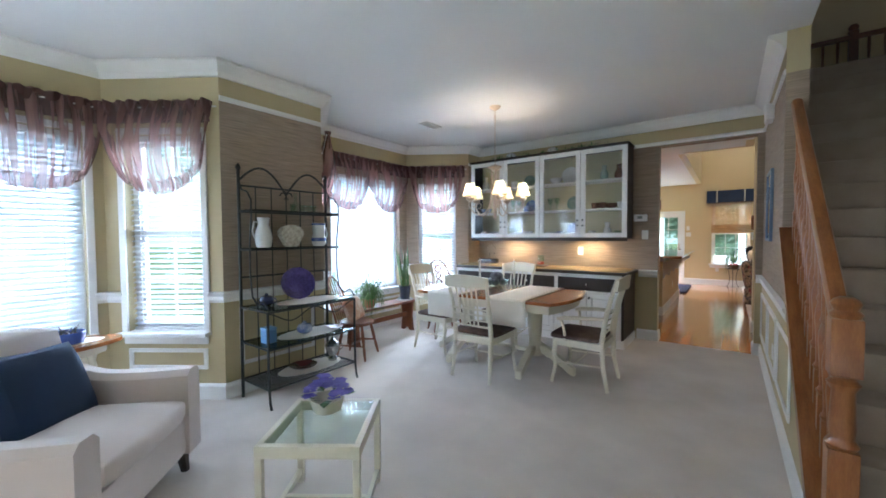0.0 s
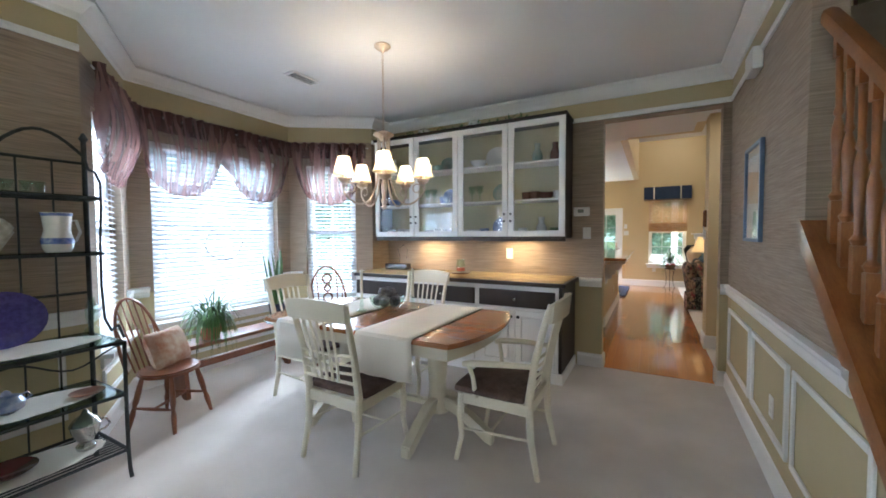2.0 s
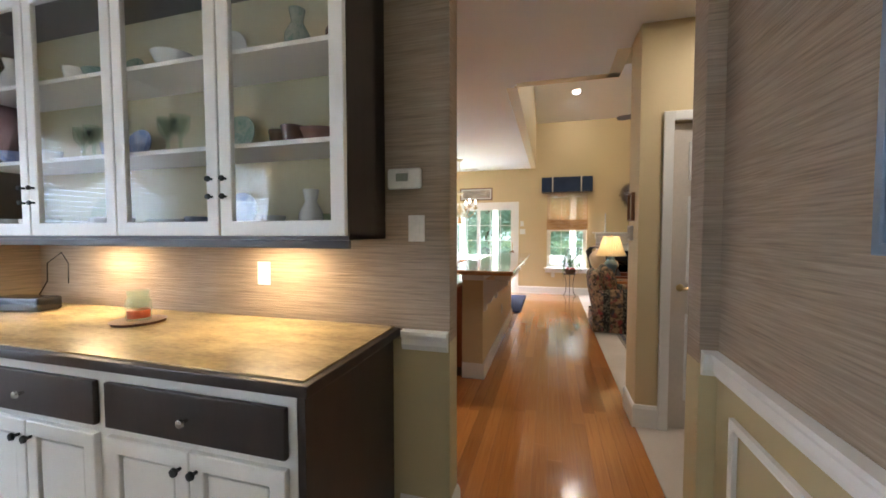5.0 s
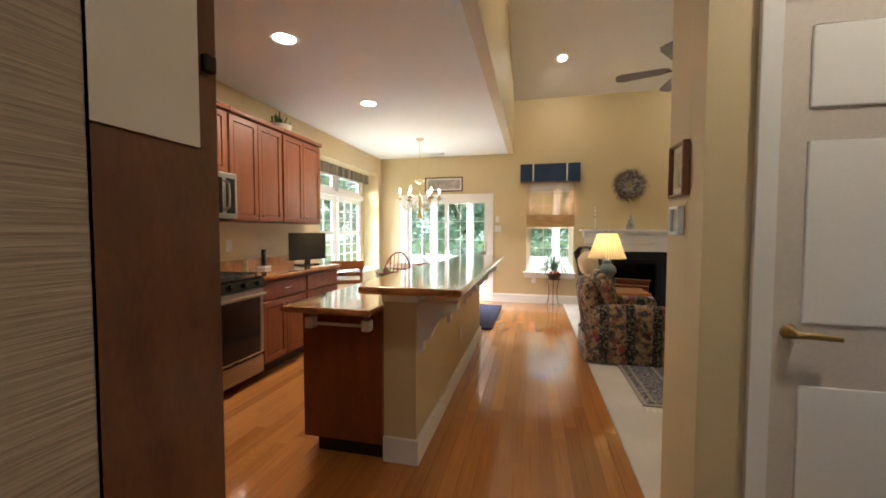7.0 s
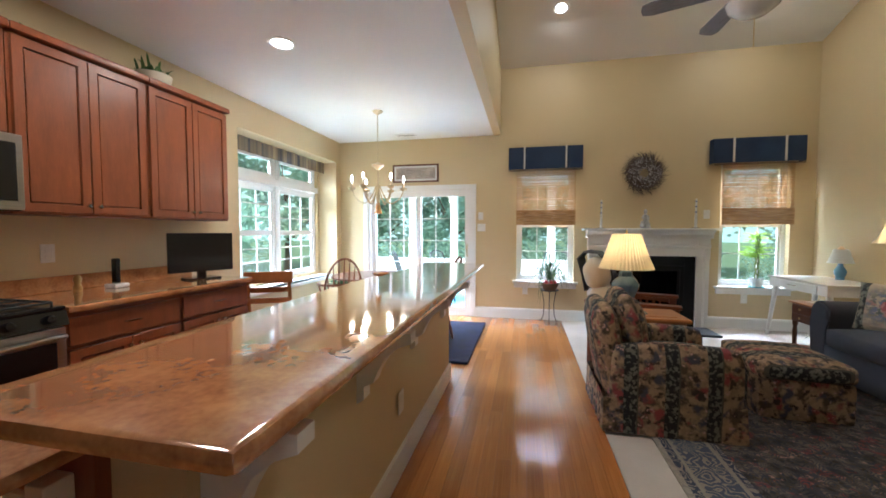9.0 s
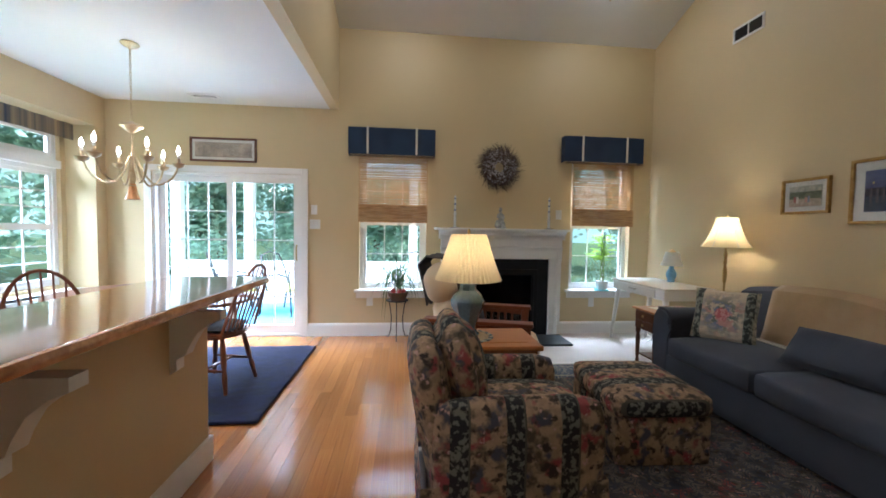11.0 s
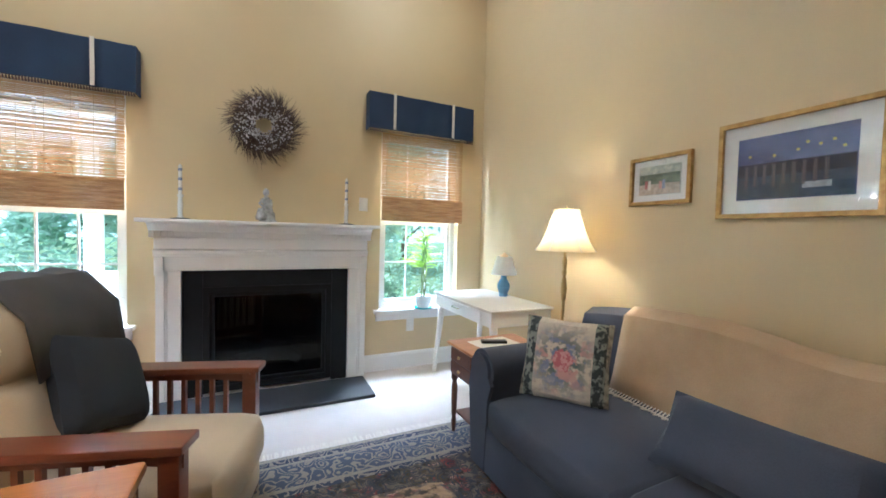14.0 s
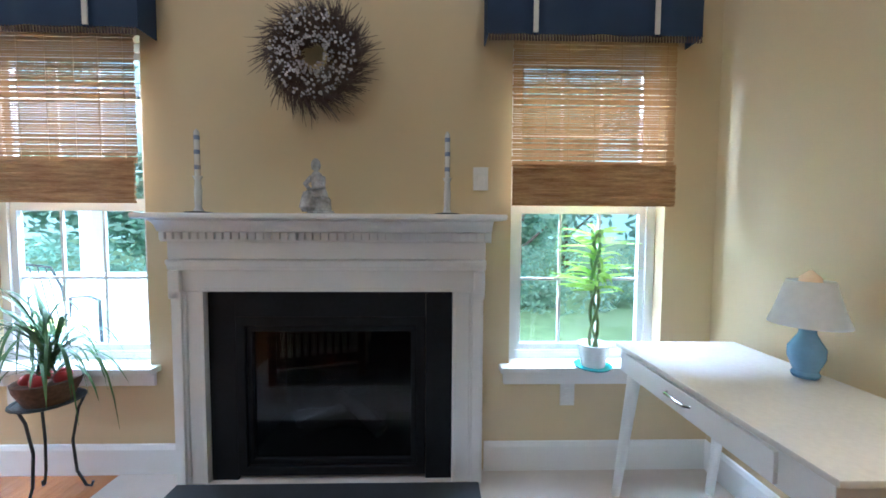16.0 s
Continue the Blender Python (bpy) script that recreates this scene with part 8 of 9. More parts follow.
solid("table_runner", bm, LINEN, "white lace runner on the console table", "table runner", pose(-3.55, 0.25, 0))
pot = thing("planter", "cobalt blue ceramic planter with dark succulents", "planter", pose(-3.50, 0.50, 0.6285))
part("pot", blathe([(0.06, 0), (0.085, 0.01), (0.10, 0.06), (0.095, 0.085), (0.088, 0.085), (0.09, 0.06), (0.001, 0.05)], seg=20), surface("cobalt_glaze", (0.06, 0.11, 0.36), None, 5, 0.15, 0, coat=0.5), pot)
rnd = random.Random(21)


def leaf_strip(bm, base, az, length, width, rise, droop, n=6, twist=0.0):
    """A long arching leaf."""
    ca, sa = math.cos(az), math.sin(az)
    rows = []
    for i in range(n + 1):
        t = i / n
        r = length * (t * (1 - 0.25 * droop * t))
        z = rise * (t - droop * t * t)
        w = width * (0.5 + 0.9 * t) * (1 - t) ** 0.6 if t < 1 else 0.0005
        c = Vector(base) + Vector((ca * r, sa * r, z))
        sdv = Vector((-sa, ca, 0)) * w + Vector((0, 0, twist * w))
        rows.append((bm.verts.new(c - sdv), bm.verts.new(c + sdv)))
    for a, b in zip(rows, rows[1:]):
        bm.faces.new((a[0], a[1], b[1], b[0]))


bm = bmesh.new()
for i in range(26):
    leaf_strip(bm, (rnd.uniform(-0.05, 0.05), rnd.uniform(-0.05, 0.05), 0.06), rnd.uniform(0, 6.28), rnd.uniform(0.03, 0.08), 0.008, rnd.uniform(0.05, 0.09), 0.3, 4)
part("foliage", bm, surface("dark_succulent", (0.10, 0.05, 0.06), (0.04, 0.06, 0.03), 15, 0.5, 0.05), pot)["kind"] = "stuff"

# ---- baker's rack ----
rk = thing("bakers_rack", "black wrought-iron baker's rack with glass shelves", "rack", pose(-3.22, 1.50, 0))
RW2, RD = 0.84, 0.42
for y in (0.0, RW2):
    part("post", btube([(0, y, 0.0), (0, y, 1.88)], 0.013, 8), IRON, rk)
    part("finial", blathe([(0.010, 1.88), (0.022, 1.905), (0.010, 1.93), (0.002, 1.94)], (0, y, 0), 10), IRON, rk)
    part("front_leg", btube([(RD, y, 0.76), (RD - 0.005, y, 0.45), (RD, y, 0.16), (RD + 0.012, y, 0.05), (RD + 0.03, y, 0.006)], 0.010, 8), IRON, rk)
    pts = [(0.005, y, 1.80), (0.05, y, 1.72), (0.14, y, 1.70), (0.20, y, 1.63), (0.20, y, 1.50), (0.17, y, 1.30), (0.165, y, 1.05), (0.19, y, 0.86), (0.27, y, 0.80), (0.36, y, 0.84), (RD, y, 0.78)]
    part("side_scroll", btube(pts, 0.007, 7), IRON, rk)
SZ = ((1.557, 0.20), (1.245, 0.20), (0.765, RD), (0.475, RD), (0.165, RD))
for z, dep in SZ:
    bm = bmesh.new()
    for a, b in (((0, 0), (dep, 0)), ((0, RW2), (dep, RW2)), ((0, 0), (0, RW2)), ((dep, 0), (dep, RW2))):
        tube(bm, [(a[0], a[1], z - 0.012), (b[0], b[1], z - 0.012)], 0.009, 6)
    part("shelf_frame", bm, IRON, rk)
    if z > 0.2:
        part("glass_shelf", bbox(0.008, dep - 0.004, 0.008, RW2 - 0.008, z - 0.005, z + 0.001), glass_mat("smoked_glass", (0.45, 0.55, 0.52)), rk, "smoked glass shelf")
    else:
        for i in range(13):
            x = 0.03 + i * (dep - 0.06) / 12
            part("bar", btube([(x, 0.0, z - 0.006), (x, RW2, z - 0.006)], 0.0045, 5), IRON, rk)
for i in range(1, 6):
    y = RW2 * i / 6
    part("back_bar", btube([(-0.002, y, 0.16), (-0.002, y, 1.76)], 0.005, 6), IRON, rk)
for z in (1.76, 1.0):
    part("cross_bar", btube([(0, 0, z), (0, RW2, z)], 0.008, 6), IRON, rk)
for s in (0, 1):
    pts = []
    for k in range(13):
        t = k / 12
        pts.append((0, (t * RW2 / 2) if s == 0 else RW2 - t * RW2 / 2, 1.80 + 0.17 * math.sin(math.pi * t * 0.98) ** 1.0 - 0.10 * t))
    part("crest_scroll", btube(pts, 0.009, 7), IRON, rk)
    pts = [(0.0, RW2 / 2 + (1 if s else -1) * (0.03 + 0.03 * math.cos(a)), 1.70 + 0.03 * math.sin(a)) for a in [k * 0.55 for k in range(9)]]
    part("curl", btube(pts, 0.006, 6), IRON, rk)
    pts = [(RD - 0.02, RW2 * (0.5 * s + 0.5 * k / 10), 0.70 + 0.04 * math.cos(k / 10 * math.pi * 2)) for k in range(11)]
    part("apron_scroll", btube(pts, 0.005, 6), IRON, rk)


def ware(name, prof, x, y, z, mat, label, category, seg=18, m=None, handle=None):
    """A turned vessel on the rack or a shelf."""
    if handle:
        t = thing(name, label, category, m or pose(x, y, z))
        part("body", blathe(prof, seg=seg), mat, t)
        r0, z0, z1, ang, rr = handle
        ca, sa = math.cos(ang), math.sin(ang)
        part("handle", btube([(ca * r0 * q, sa * r0 * q, zz) for q, zz in ((0.9, z1), (1.4, z1 + 0.005), (1.7, (z0 + z1) / 2), (1.35, z0 + 0.01), (0.85, z0))], rr, 8), mat, t)
        return t
    return solid(name, blathe(prof, seg=seg), mat, label, category, m or pose(x, y, z))


RX0, RY0 = -3.22, 1.50
for z, n in ((0.766, "upper"), (0.476, "middle"), (0.166, "lower")):
    bm = bmesh.new()
    prism(bm, [((0.15 + 0.008 * (k % 2)) * math.cos(k * math.tau / 40), (0.30 + 0.008 * (k % 2)) * math.sin(k * math.tau / 40)) for k in range(40)], 0, 0.003, "z")
    solid("doily", bm, LINEN, "oval white crocheted doily on the rack", "doily", pose(RX0 + 0.22, RY0 + 0.50, z + 0.001), "rack doilies")
ware("pitcher", [(0.05, 0), (0.06, 0.01), (0.072, 0.08), (0.06, 0.14), (0.042, 0.19), (0.05, 0.24), (0.052, 0.25), (0.046, 0.25), (0.04, 0.19), (0.001, 0.03)], RX0 + 0.10, RY0 + 0.15, 1.247, CERAMIC, "tall white china pitcher on the rack", "pitcher", handle=(0.055, 0.07, 0.21, -1.57, 0.008))
fv = thing("fan_vase", "white fan-shaped china vase with small flowers", "vase", pose(RX0 + 0.10, RY0 + 0.40, 1.247))
bm = bmesh.new()
prism(bm, [(-0.06, 0), (0.06, 0), (0.125, 0.12), (0.10, 0.165), (0.05, 0.19), (0, 0.195), (-0.05, 0.19), (-0.10, 0.165), (-0.125, 0.12)], -0.03, 0.03, "x")
bmesh.ops.bevel(bm, geom=bm.edges[:], offset=0.012, segments=2, affect="EDGES")
part("body", bm, surface("speckled_china", (0.76, 0.74, 0.66), (0.45, 0.40, 0.32), 38, 0.2, 0, fine=20), fv)
jug = ware("jug", [(0.05, 0), (0.062, 0.02), (0.068, 0.06), (0.058, 0.10), (0.054, 0.12), (0.062, 0.20), (0.066, 0.215), (0.060, 0.215), (0.05, 0.16), (0.001, 0.02)], RX0 + 0.11, RY0 + 0.68, 1.247, CERAMIC, "white china jug with blue painted bands on the rack", "jug", handle=(0.056, 0.05, 0.17, 1.57, 0.008))
COBALT = surface("cobalt_band", (0.05, 0.09, 0.33), (0.25, 0.30, 0.50), 28, 0.2, 0, coat=0.4)
for pr in ([(0.0665, 0.045), (0.0690, 0.058), (0.0655, 0.078)], [(0.0628, 0.196), (0.0665, 0.212)]):
    part("painted_band", blathe(pr, seg=18, cap=False), COBALT, jug, "blue painted band")
ware("decanter", [(0.045, 0), (0.05, 0.02), (0.04, 0.06), (0.012, 0.09), (0.012, 0.13), (0.018, 0.14), (0.012, 0.165), (0.003, 0.17)], RX0 + 0.10, RY0 + 0.45, 1.559, GREENGLASS, "clear glass decanter on the top shelf", "decanter")
for i, y in enumerate((0.40, 0.50, 0.56, 0.61)):
    ware("glass", [(0.02, 0), (0.022, 0.01), (0.026, 0.06), (0.024, 0.06), (0.001, 0.008)], RX0 + 0.14, RY0 + y, 1.559, GREENGLASS, "small clear cordial glass on the top shelf", "glass", 12)
pt = thing("platter", "oval cobalt-violet glazed platter leaning on the rack", "plate", pose(RX0 + 0.12, RY0 + 0.46, 0.770) @ pose(0, 0, 0, 0, -14, 0))
bm = bmesh.new()
n = 36
rings = []
for r, dx in ((0.001, 0.0), (0.5, 0.0), (0.62, 0.004), (0.70, 0.012), (0.98, 0.022), (1.0, 0.026), (0.96, 0.016), (0.68, 0.004), (0.5, -0.006), (0.001, -0.006)):
    rings.append([bm.verts.new((dx, 0.17 * r * math.cos(k * math.tau / n), 0.145 + 0.145 * r * math.sin(k * math.tau / n))) for k in range(n)])
for a, b in zip(rings, rings[1:]):
    for k in range(n):
        bm.faces.new((a[k], a[(k + 1) % n], b[(k + 1) % n], b[k]))
part("dish", bm, surface("violet_glaze", (0.10, 0.08, 0.36), (0.05, 0.04, 0.20), 40, 0.2, 0.1, coat=0.4), pt)
ware("oil_lamp", [(0.04, 0), (0.045, 0.02), (0.03, 0.05), (0.015, 0.06), (0.025, 0.09), (0.03, 0.15), (0.018, 0.20), (0.016, 0.22), (0.012, 0.22), (0.012, 0.10), (0.001, 0.07)], RX0 + 0.20, RY0 + 0.78, 0.770, GREENGLASS, "clear glass oil lamp on the rack", "lamp")
ware("teapot", [(0.03, 0), (0.055, 0.02), (0.06, 0.05), (0.04, 0.08), (0.015, 0.085), (0.012, 0.10), (0.002, 0.105)], RX0 + 0.18, RY0 + 0.12, 0.768, surface("navy_glaze", (0.05, 0.06, 0.12), None, 5, 0.15, 0, coat=0.5), "small dark blue teapot on the rack", "teapot", handle=(0.055, 0.02, 0.06, 0.5, 0.006))
bx = thing("tea_caddy", "square pale blue tin caddy on the rack", "tin", pose(RX0 + 0.24, RY0 + 0.10, 0.478))
part("tin", bbox(-0.045, 0.045, -0.045, 0.045, 0.0, 0.105, 0.005), surface("pale_blue_tin", (0.16, 0.30, 0.52), (0.12, 0.23, 0.42), 12, 0.4, 0.05), bx)
part("lid", bbox(-0.048, 0.048, -0.048, 0.048, 0.105, 0.125, 0.006), surface("pale_blue_lid", (0.18, 0.33, 0.55), None, 12, 0.4, 0.05), bx)
ware("teapot", [(0.035, 0), (0.062, 0.02), (0.068, 0.05), (0.05, 0.08), (0.02, 0.09), (0.014, 0.105), (0.002, 0.112)], RX0 + 0.22, RY0 + 0.44, 0.480, BLUECHINA, "blue and white china teapot on a doily", "teapot", handle=(0.062, 0.025, 0.065, 2.0, 0.006))
ware("saucer", [(0.03, 0), (0.07, 0.012), (0.075, 0.016), (0.03, 0.006), (0.001, 0.004)], RX0 + 0.28, RY0 + 0.72, 0.480, DARKWOOD, "brown glazed saucer on a doily", "saucer")
ware("dish", [(0.04, 0), (0.10, 0.02), (0.12, 0.035), (0.10, 0.03), (0.04, 0.01), (0.001, 0.008)], RX0 + 0.22, RY0 + 0.42, 0.171, surface("plum_glass", (0.12, 0.03, 0.03), None, 6, 0.15, 0, coat=0.5), "dark plum glass dish on the bottom shelf", "dish")
ware("urn", [(0.04, 0), (0.045, 0.02), (0.03, 0.04), (0.06, 0.10), (0.07, 0.14), (0.05, 0.17), (0.02, 0.19), (0.014, 0.21), (0.003, 0.22)], RX0 + 0.24, RY0 + 0.72, 0.171, surface("silver_luster", (0.6, 0.6, 0.6), None, 9, 0.2, 0.03, metal=0.8), "silver and white covered urn on the bottom shelf", "urn", handle=(0.06, 0.08, 0.14, 1.2, 0.006))

# ---- windsor chairs, bench, plants ----


def windsor(m, arms, label, mat, splat=False, seat_h=0.44):
    """Hoop-back windsor chair; faces +y."""
    c = thing("windsor_chair", label, "chair", m)
    bm = bmesh.new()
    prism(bm, [(0.21 * math.cos(k * math.tau / 24) * (1.0 if math.sin(k * math.tau / 24) < 0 else 1.05), 0.205 * math.sin(k * math.tau / 24)) for k in range(24)], seat_h - 0.035, seat_h, "z")
    bmesh.ops.bevel(bm, geom=[e for e in bm.edges if abs(e.verts[0].co.z - e.verts[1].co.z) < 1e-5], offset=0.012, segments=2, affect="EDGES")
    part("seat", bm, mat, c)
    for x, y in ((-0.13, 0.12), (0.13, 0.12), (-0.12, -0.12), (0.12, -0.12)):
        sx, sy = x * 0.55, y * 0.6
        pts = [(x + sx * (1 - t), y + sy * (1 - t), t * (seat_h - 0.03)) for t in (0, 0.12, 0.3, 0.42, 0.5, 0.7, 1)]
        part("leg", btube(pts, [0.012, 0.016, 0.02, 0.013, 0.02, 0.021, 0.014], 8), mat, c)
    for s in (-1, 1):
        part("stretcher", btube([(s * 0.175, 0.165, 0.17), (s * 0.17, 0.0, 0.17), (s * 0.165, -0.165, 0.17)], [0.008, 0.014, 0.008], 7), mat, c)
    part("stretcher", btube([(-0.17, 0, 0.17), (0, 0, 0.17), (0.17, 0, 0.17)], [0.008, 0.014, 0.008], 7), mat, c)
    top = 0.98 if not arms else 0.96

    def back(u, t):
        x = 0.20 * math.cos(u)
        z = seat_h + (top - seat_h) * math.sin(u) ** 0.75
        return (x, -0.17 - 0.20 * (z - seat_h) / (top - seat_h) * 0.9, z)
    part("hoop", btube([back(math.pi * k / 18, 0) for k in range(19)], 0.0115, 8), mat, c)
    ns = 7
    for i in range(ns):
        x = -0.135 + 0.27 * i / (ns - 1)
        if splat and abs(x) < 0.05:
            continue
        u = math.acos(max(-1, min(1, x * 1.22 / 0.20)))
        e = back(u, 0)
        part("spindle", btube([(x, -0.165, seat_h - 0.01), ((x + e[0]) / 2, (-0.165 + e[1]) / 2, (seat_h + e[2]) / 2), e], [0.006, 0.0075, 0.005], 6), mat, c)
    if splat:
        bm = bmesh.new()
        for zc, r in ((0.56, 0.030), (0.65, 0.045), (0.75, 0.032), (0.85, 0.045)):
            zz = seat_h + (zc - 0.44)
            yy = -0.17 - 0.18 * (zz - seat_h) / (top - seat_h)
            ring = [(r * math.cos(k * math.tau / 12), yy - 0.0, zz + r * math.sin(k * math.tau / 12) * 1.1) for k in range(12)]
            tube(bm, ring, 0.011, 5, True)
        part("splat", bm, mat, c)
    if arms:
        bm = bmesh.new()
        tube(bm, [(0.22, 0.16, 0.66), (0.245, 0.02, 0.665), (0.215, -0.15, 0.67), (0.12, -0.235, 0.675), (-0.12, -0.235, 0.675), (-0.215, -0.15, 0.67), (-0.245, 0.02, 0.665), (-0.22, 0.16, 0.66)], 0.013, 8)
        part("arm_rail", bm, mat, c)
        for s in (-1, 1):
            for y in (0.12, 0.02):
                part("arm_post", btube([(s * 0.19, y - 0.03, seat_h - 0.01), (s * 0.235, y, 0.66)], [0.012, 0.008], 7), mat, c)
    return c


RUST = surface("red_brown_wood", (0.25, 0.085, 0.035), (0.15, 0.048, 0.02), 4, 0.28, 0.04, stretch=(4, 4, 1), coat=0.3)
windsor(pose(-3.30, 2.79, 0, 0, 0, -65) @ Matrix.Scale(0.90, 4), False, "red-brown wooden windsor chair holding a pillow", RUST)
cushion_pillow(pose(-3.40, 2.83, 0.51) @ pose(0, 0, 0, -22, 0, 115), 0.32, 0.28, 0.14, surface("fox_print", (0.62, 0.54, 0.44), (0.36, 0.13, 0.06), 7, 0.9, 0.1, fine=20), "cream pillow printed with rust patches on the chair")
windsor(pose(-3.17, 4.25, 0, 0, 0, 235), False, "brown hoop-back windsor chair with pierced splat", RUST, True)
bn = thing("bench", "low red-brown wooden bench under the window", "bench", pose(-3.66, 3.53, 0))
part("seat", bbox(-0.13, 0.13, -0.60, 0.60, 0.405, 0.435, 0.006), RUST, bn)
part("rail", bbox(-0.012, 0.012, -0.48, 0.48, 0.20, 0.26, 0.004), RUST, bn)
for y in (-0.49, 0.49):
    bm = bmesh.new()
    prism(bm, [(-0.11, 0), (-0.05, 0), (0, 0.05), (0.05, 0), (0.11, 0), (0.085, 0.2), (0.105, 0.405), (-0.105, 0.405), (-0.085, 0.2)], y - 0.016, y + 0.016, "y")
    part("end_board", bm, RUST, bn)
spd = thing("spider_plant", "bushy spider plant in a low pot on the bench", "plant", pose(-3.64, 3.28, 0.435))
part("pot", blathe([(0.06, 0), (0.09, 0.10), (0.095, 0.11), (0.085, 0.11), (0.001, 0.09)], seg=18), TERRA, spd)
bm = bmesh.new()
rnd = random.Random(31)
for i in range(230):
    leaf_strip(bm, (rnd.uniform(-0.05, 0.05), rnd.uniform(-0.05, 0.05), 0.10), rnd.uniform(0, 6.28), rnd.uniform(0.16, 0.38), 0.009, rnd.uniform(0.30, 0.80), rnd.uniform(0.6, 1.4))
part("foliage", bm, LEAF, spd)["kind"] = "stuff"
snk = thing("snake_plant", "upright snake plant in a dark blue pot on the bench", "plant", pose(-3.66, 3.97, 0.435))
part("saucer", blathe([(0.11, 0), (0.115, 0.015), (0.10, 0.015), (0.001, 0.01)], seg=18), CERAMIC, snk)
part("pot", blathe([(0.065, 0.012), (0.085, 0.19), (0.09, 0.20), (0.08, 0.20), (0.001, 0.17)], seg=18), surface("navy_pot", (0.03, 0.04, 0.07), None, 5, 0.2, 0, coat=0.4), snk)
rnd = random.Random(32)
for i in range(9):
    bm = bmesh.new()
    leaf_strip(bm, (rnd.uniform(-0.035, 0.035), rnd.uniform(-0.035, 0.035), 0.17), rnd.uniform(0, 6.28), rnd.uniform(0.03, 0.12), 0.03, rnd.uniform(0.36, 0.66), 0.02, 7, 0.1)
    part("leaf", bm, LEAF, snk)
wrg = thing("twig_ring", "thin twig wreath hung in front of the window", "wreath", pose(-4.13, 3.72, 1.25))
bm = bmesh.new()
rnd = random.Random(4)
for j in range(3):
    tube(bm, [(rnd.uniform(-0.006, 0.006), (0.19 + 0.012 * math.sin(k * 1.7 + j)) * math.cos(k * math.tau / 22), (0.17 + 0.012 * math.cos(k * 2.3 + j)) * math.sin(k * math.tau / 22)) for k in range(22)], 0.0022, 5, True)
part("twig", bm, surface("pale_twig", (0.50, 0.46, 0.42), None, 20, 0.9, 0.1), wrg)

# ---- on the dining table ----
bw = thing("glass_bowl", "cut-glass bowl of grey decorative balls on the table", "bowl", pose(-2.04, 3.70, TZ + 0.005) @ Matrix.Scale(1.15, 4))
part("bowl", blathe([(0.06, 0), (0.065, 0.006), (0.105, 0.04), (0.12, 0.085), (0.114, 0.085), (0.098, 0.044), (0.001, 0.014)], seg=24), GREENGLASS, bw)
rnd = random.Random(41)
GREYBALL = surface("grey_ball", (0.30, 0.29, 0.31), (0.09, 0.085, 0.09), 30, 0.5, 0.3)
for i in range(8):
    a = i * 0.9
    bm = bmesh.new()
    r = 0.045 if i < 5 else 0.0
    bmesh.ops.create_icosphere(bm, subdivisions=3, radius=0.036, matrix=Matrix.Translation((r * 1.35 * math.cos(i * 1.256), r * 1.35 * math.sin(i * 1.256), 0.062) if i < 5 else (0.028 * math.cos(i * 2.1), 0.028 * math.sin(i * 2.1), 0.115)))
    part("ball", bm, GREYBALL, bw)
for x, y in ((-2.165, 3.55), (-1.89, 3.82)):
    c = thing("candle_holder", "glass candle holder with a tall cream taper", "candle", pose(x, y, TZ + 0.008), "table candles")
    part("holder", blathe([(0.04, 0), (0.042, 0.006), (0.012, 0.02), (0.018, 0.05), (0.010, 0.07), (0.016, 0.09), (0.02, 0.10), (0.001, 0.10)], seg=16), GREENGLASS, c)
    part("taper", blathe([(0.011, 0.09), (0.010, 0.30), (0.003, 0.31)], seg=12), CREAM, c, "cream wax taper")

# ---- on the buffet ----
rd = thing("radio_dock", "black speaker dock with a thin cable on the buffet", "radio", pose(-3.00, 5.18, 0.903, 0, 0, 8))
part("body", bbox(-0.15, 0.15, -0.06, 0.06, 0.0, 0.075, 0.014), BLACK, rd)
part("cable", btube([(-0.02, 0.06, 0.05), (-0.03, 0.12, 0.14), (-0.08, 0.16, 0.24), (-0.02, 0.19, 0.30), (0.05, 0.17, 0.24), (0.02, 0.19, 0.12)], 0.003, 5), BLACK, rd)
jr = thing("candle_jar", "glass jar candle with red wax on a dark tray", "candle", pose(-2.12, 5.13, 0.903))
part("tray", blathe([(0.10, 0), (0.11, 0.012), (0.10, 0.012), (0.001, 0.006)], seg=20), DARKWOOD, jr)
part("jar", blathe([(0.045, 0.012), (0.05, 0.03), (0.05, 0.10), (0.04, 0.12), (0.045, 0.15), (0.042, 0.15), (0.036, 0.12), (0.046, 0.10), (0.001, 0.02)], seg=18), GREENGLASS, jr)
part("wax", blathe([(0.044, 0.024), (0.045, 0.06), (0.001, 0.062)], seg=18), surface("red_wax", (0.55, 0.10, 0.05), None, 6, 0.4, 0), jr, "red wax")

# ---- china in the wall cabinet ----
rnd = random.Random(51)
CHINA = [(CERAMIC, "white"), (BLUECHINA, "blue and white"), (surface("brown_glaze", (0.14, 0.06, 0.04), None, 6, 0.2, 0, coat=0.4), "brown glazed"), (surface("green_glaze", (0.10, 0.24, 0.20), (0.5, 0.52, 0.45), 9, 0.2, 0, coat=0.4), "green painted"), (GREENGLASS, "clear glass")]
P_CUP = [(0.022, 0), (0.034, 0.012), (0.04, 0.05), (0.042, 0.065), (0.038, 0.065), (0.001, 0.01)]
P_VASE = [(0.03, 0), (0.045, 0.03), (0.042, 0.07), (0.02, 0.11), (0.028, 0.15), (0.024, 0.15), (0.001, 0.02)]
P_BOWL = [(0.03, 0), (0.06, 0.025), (0.075, 0.055), (0.07, 0.055), (0.001, 0.01)]
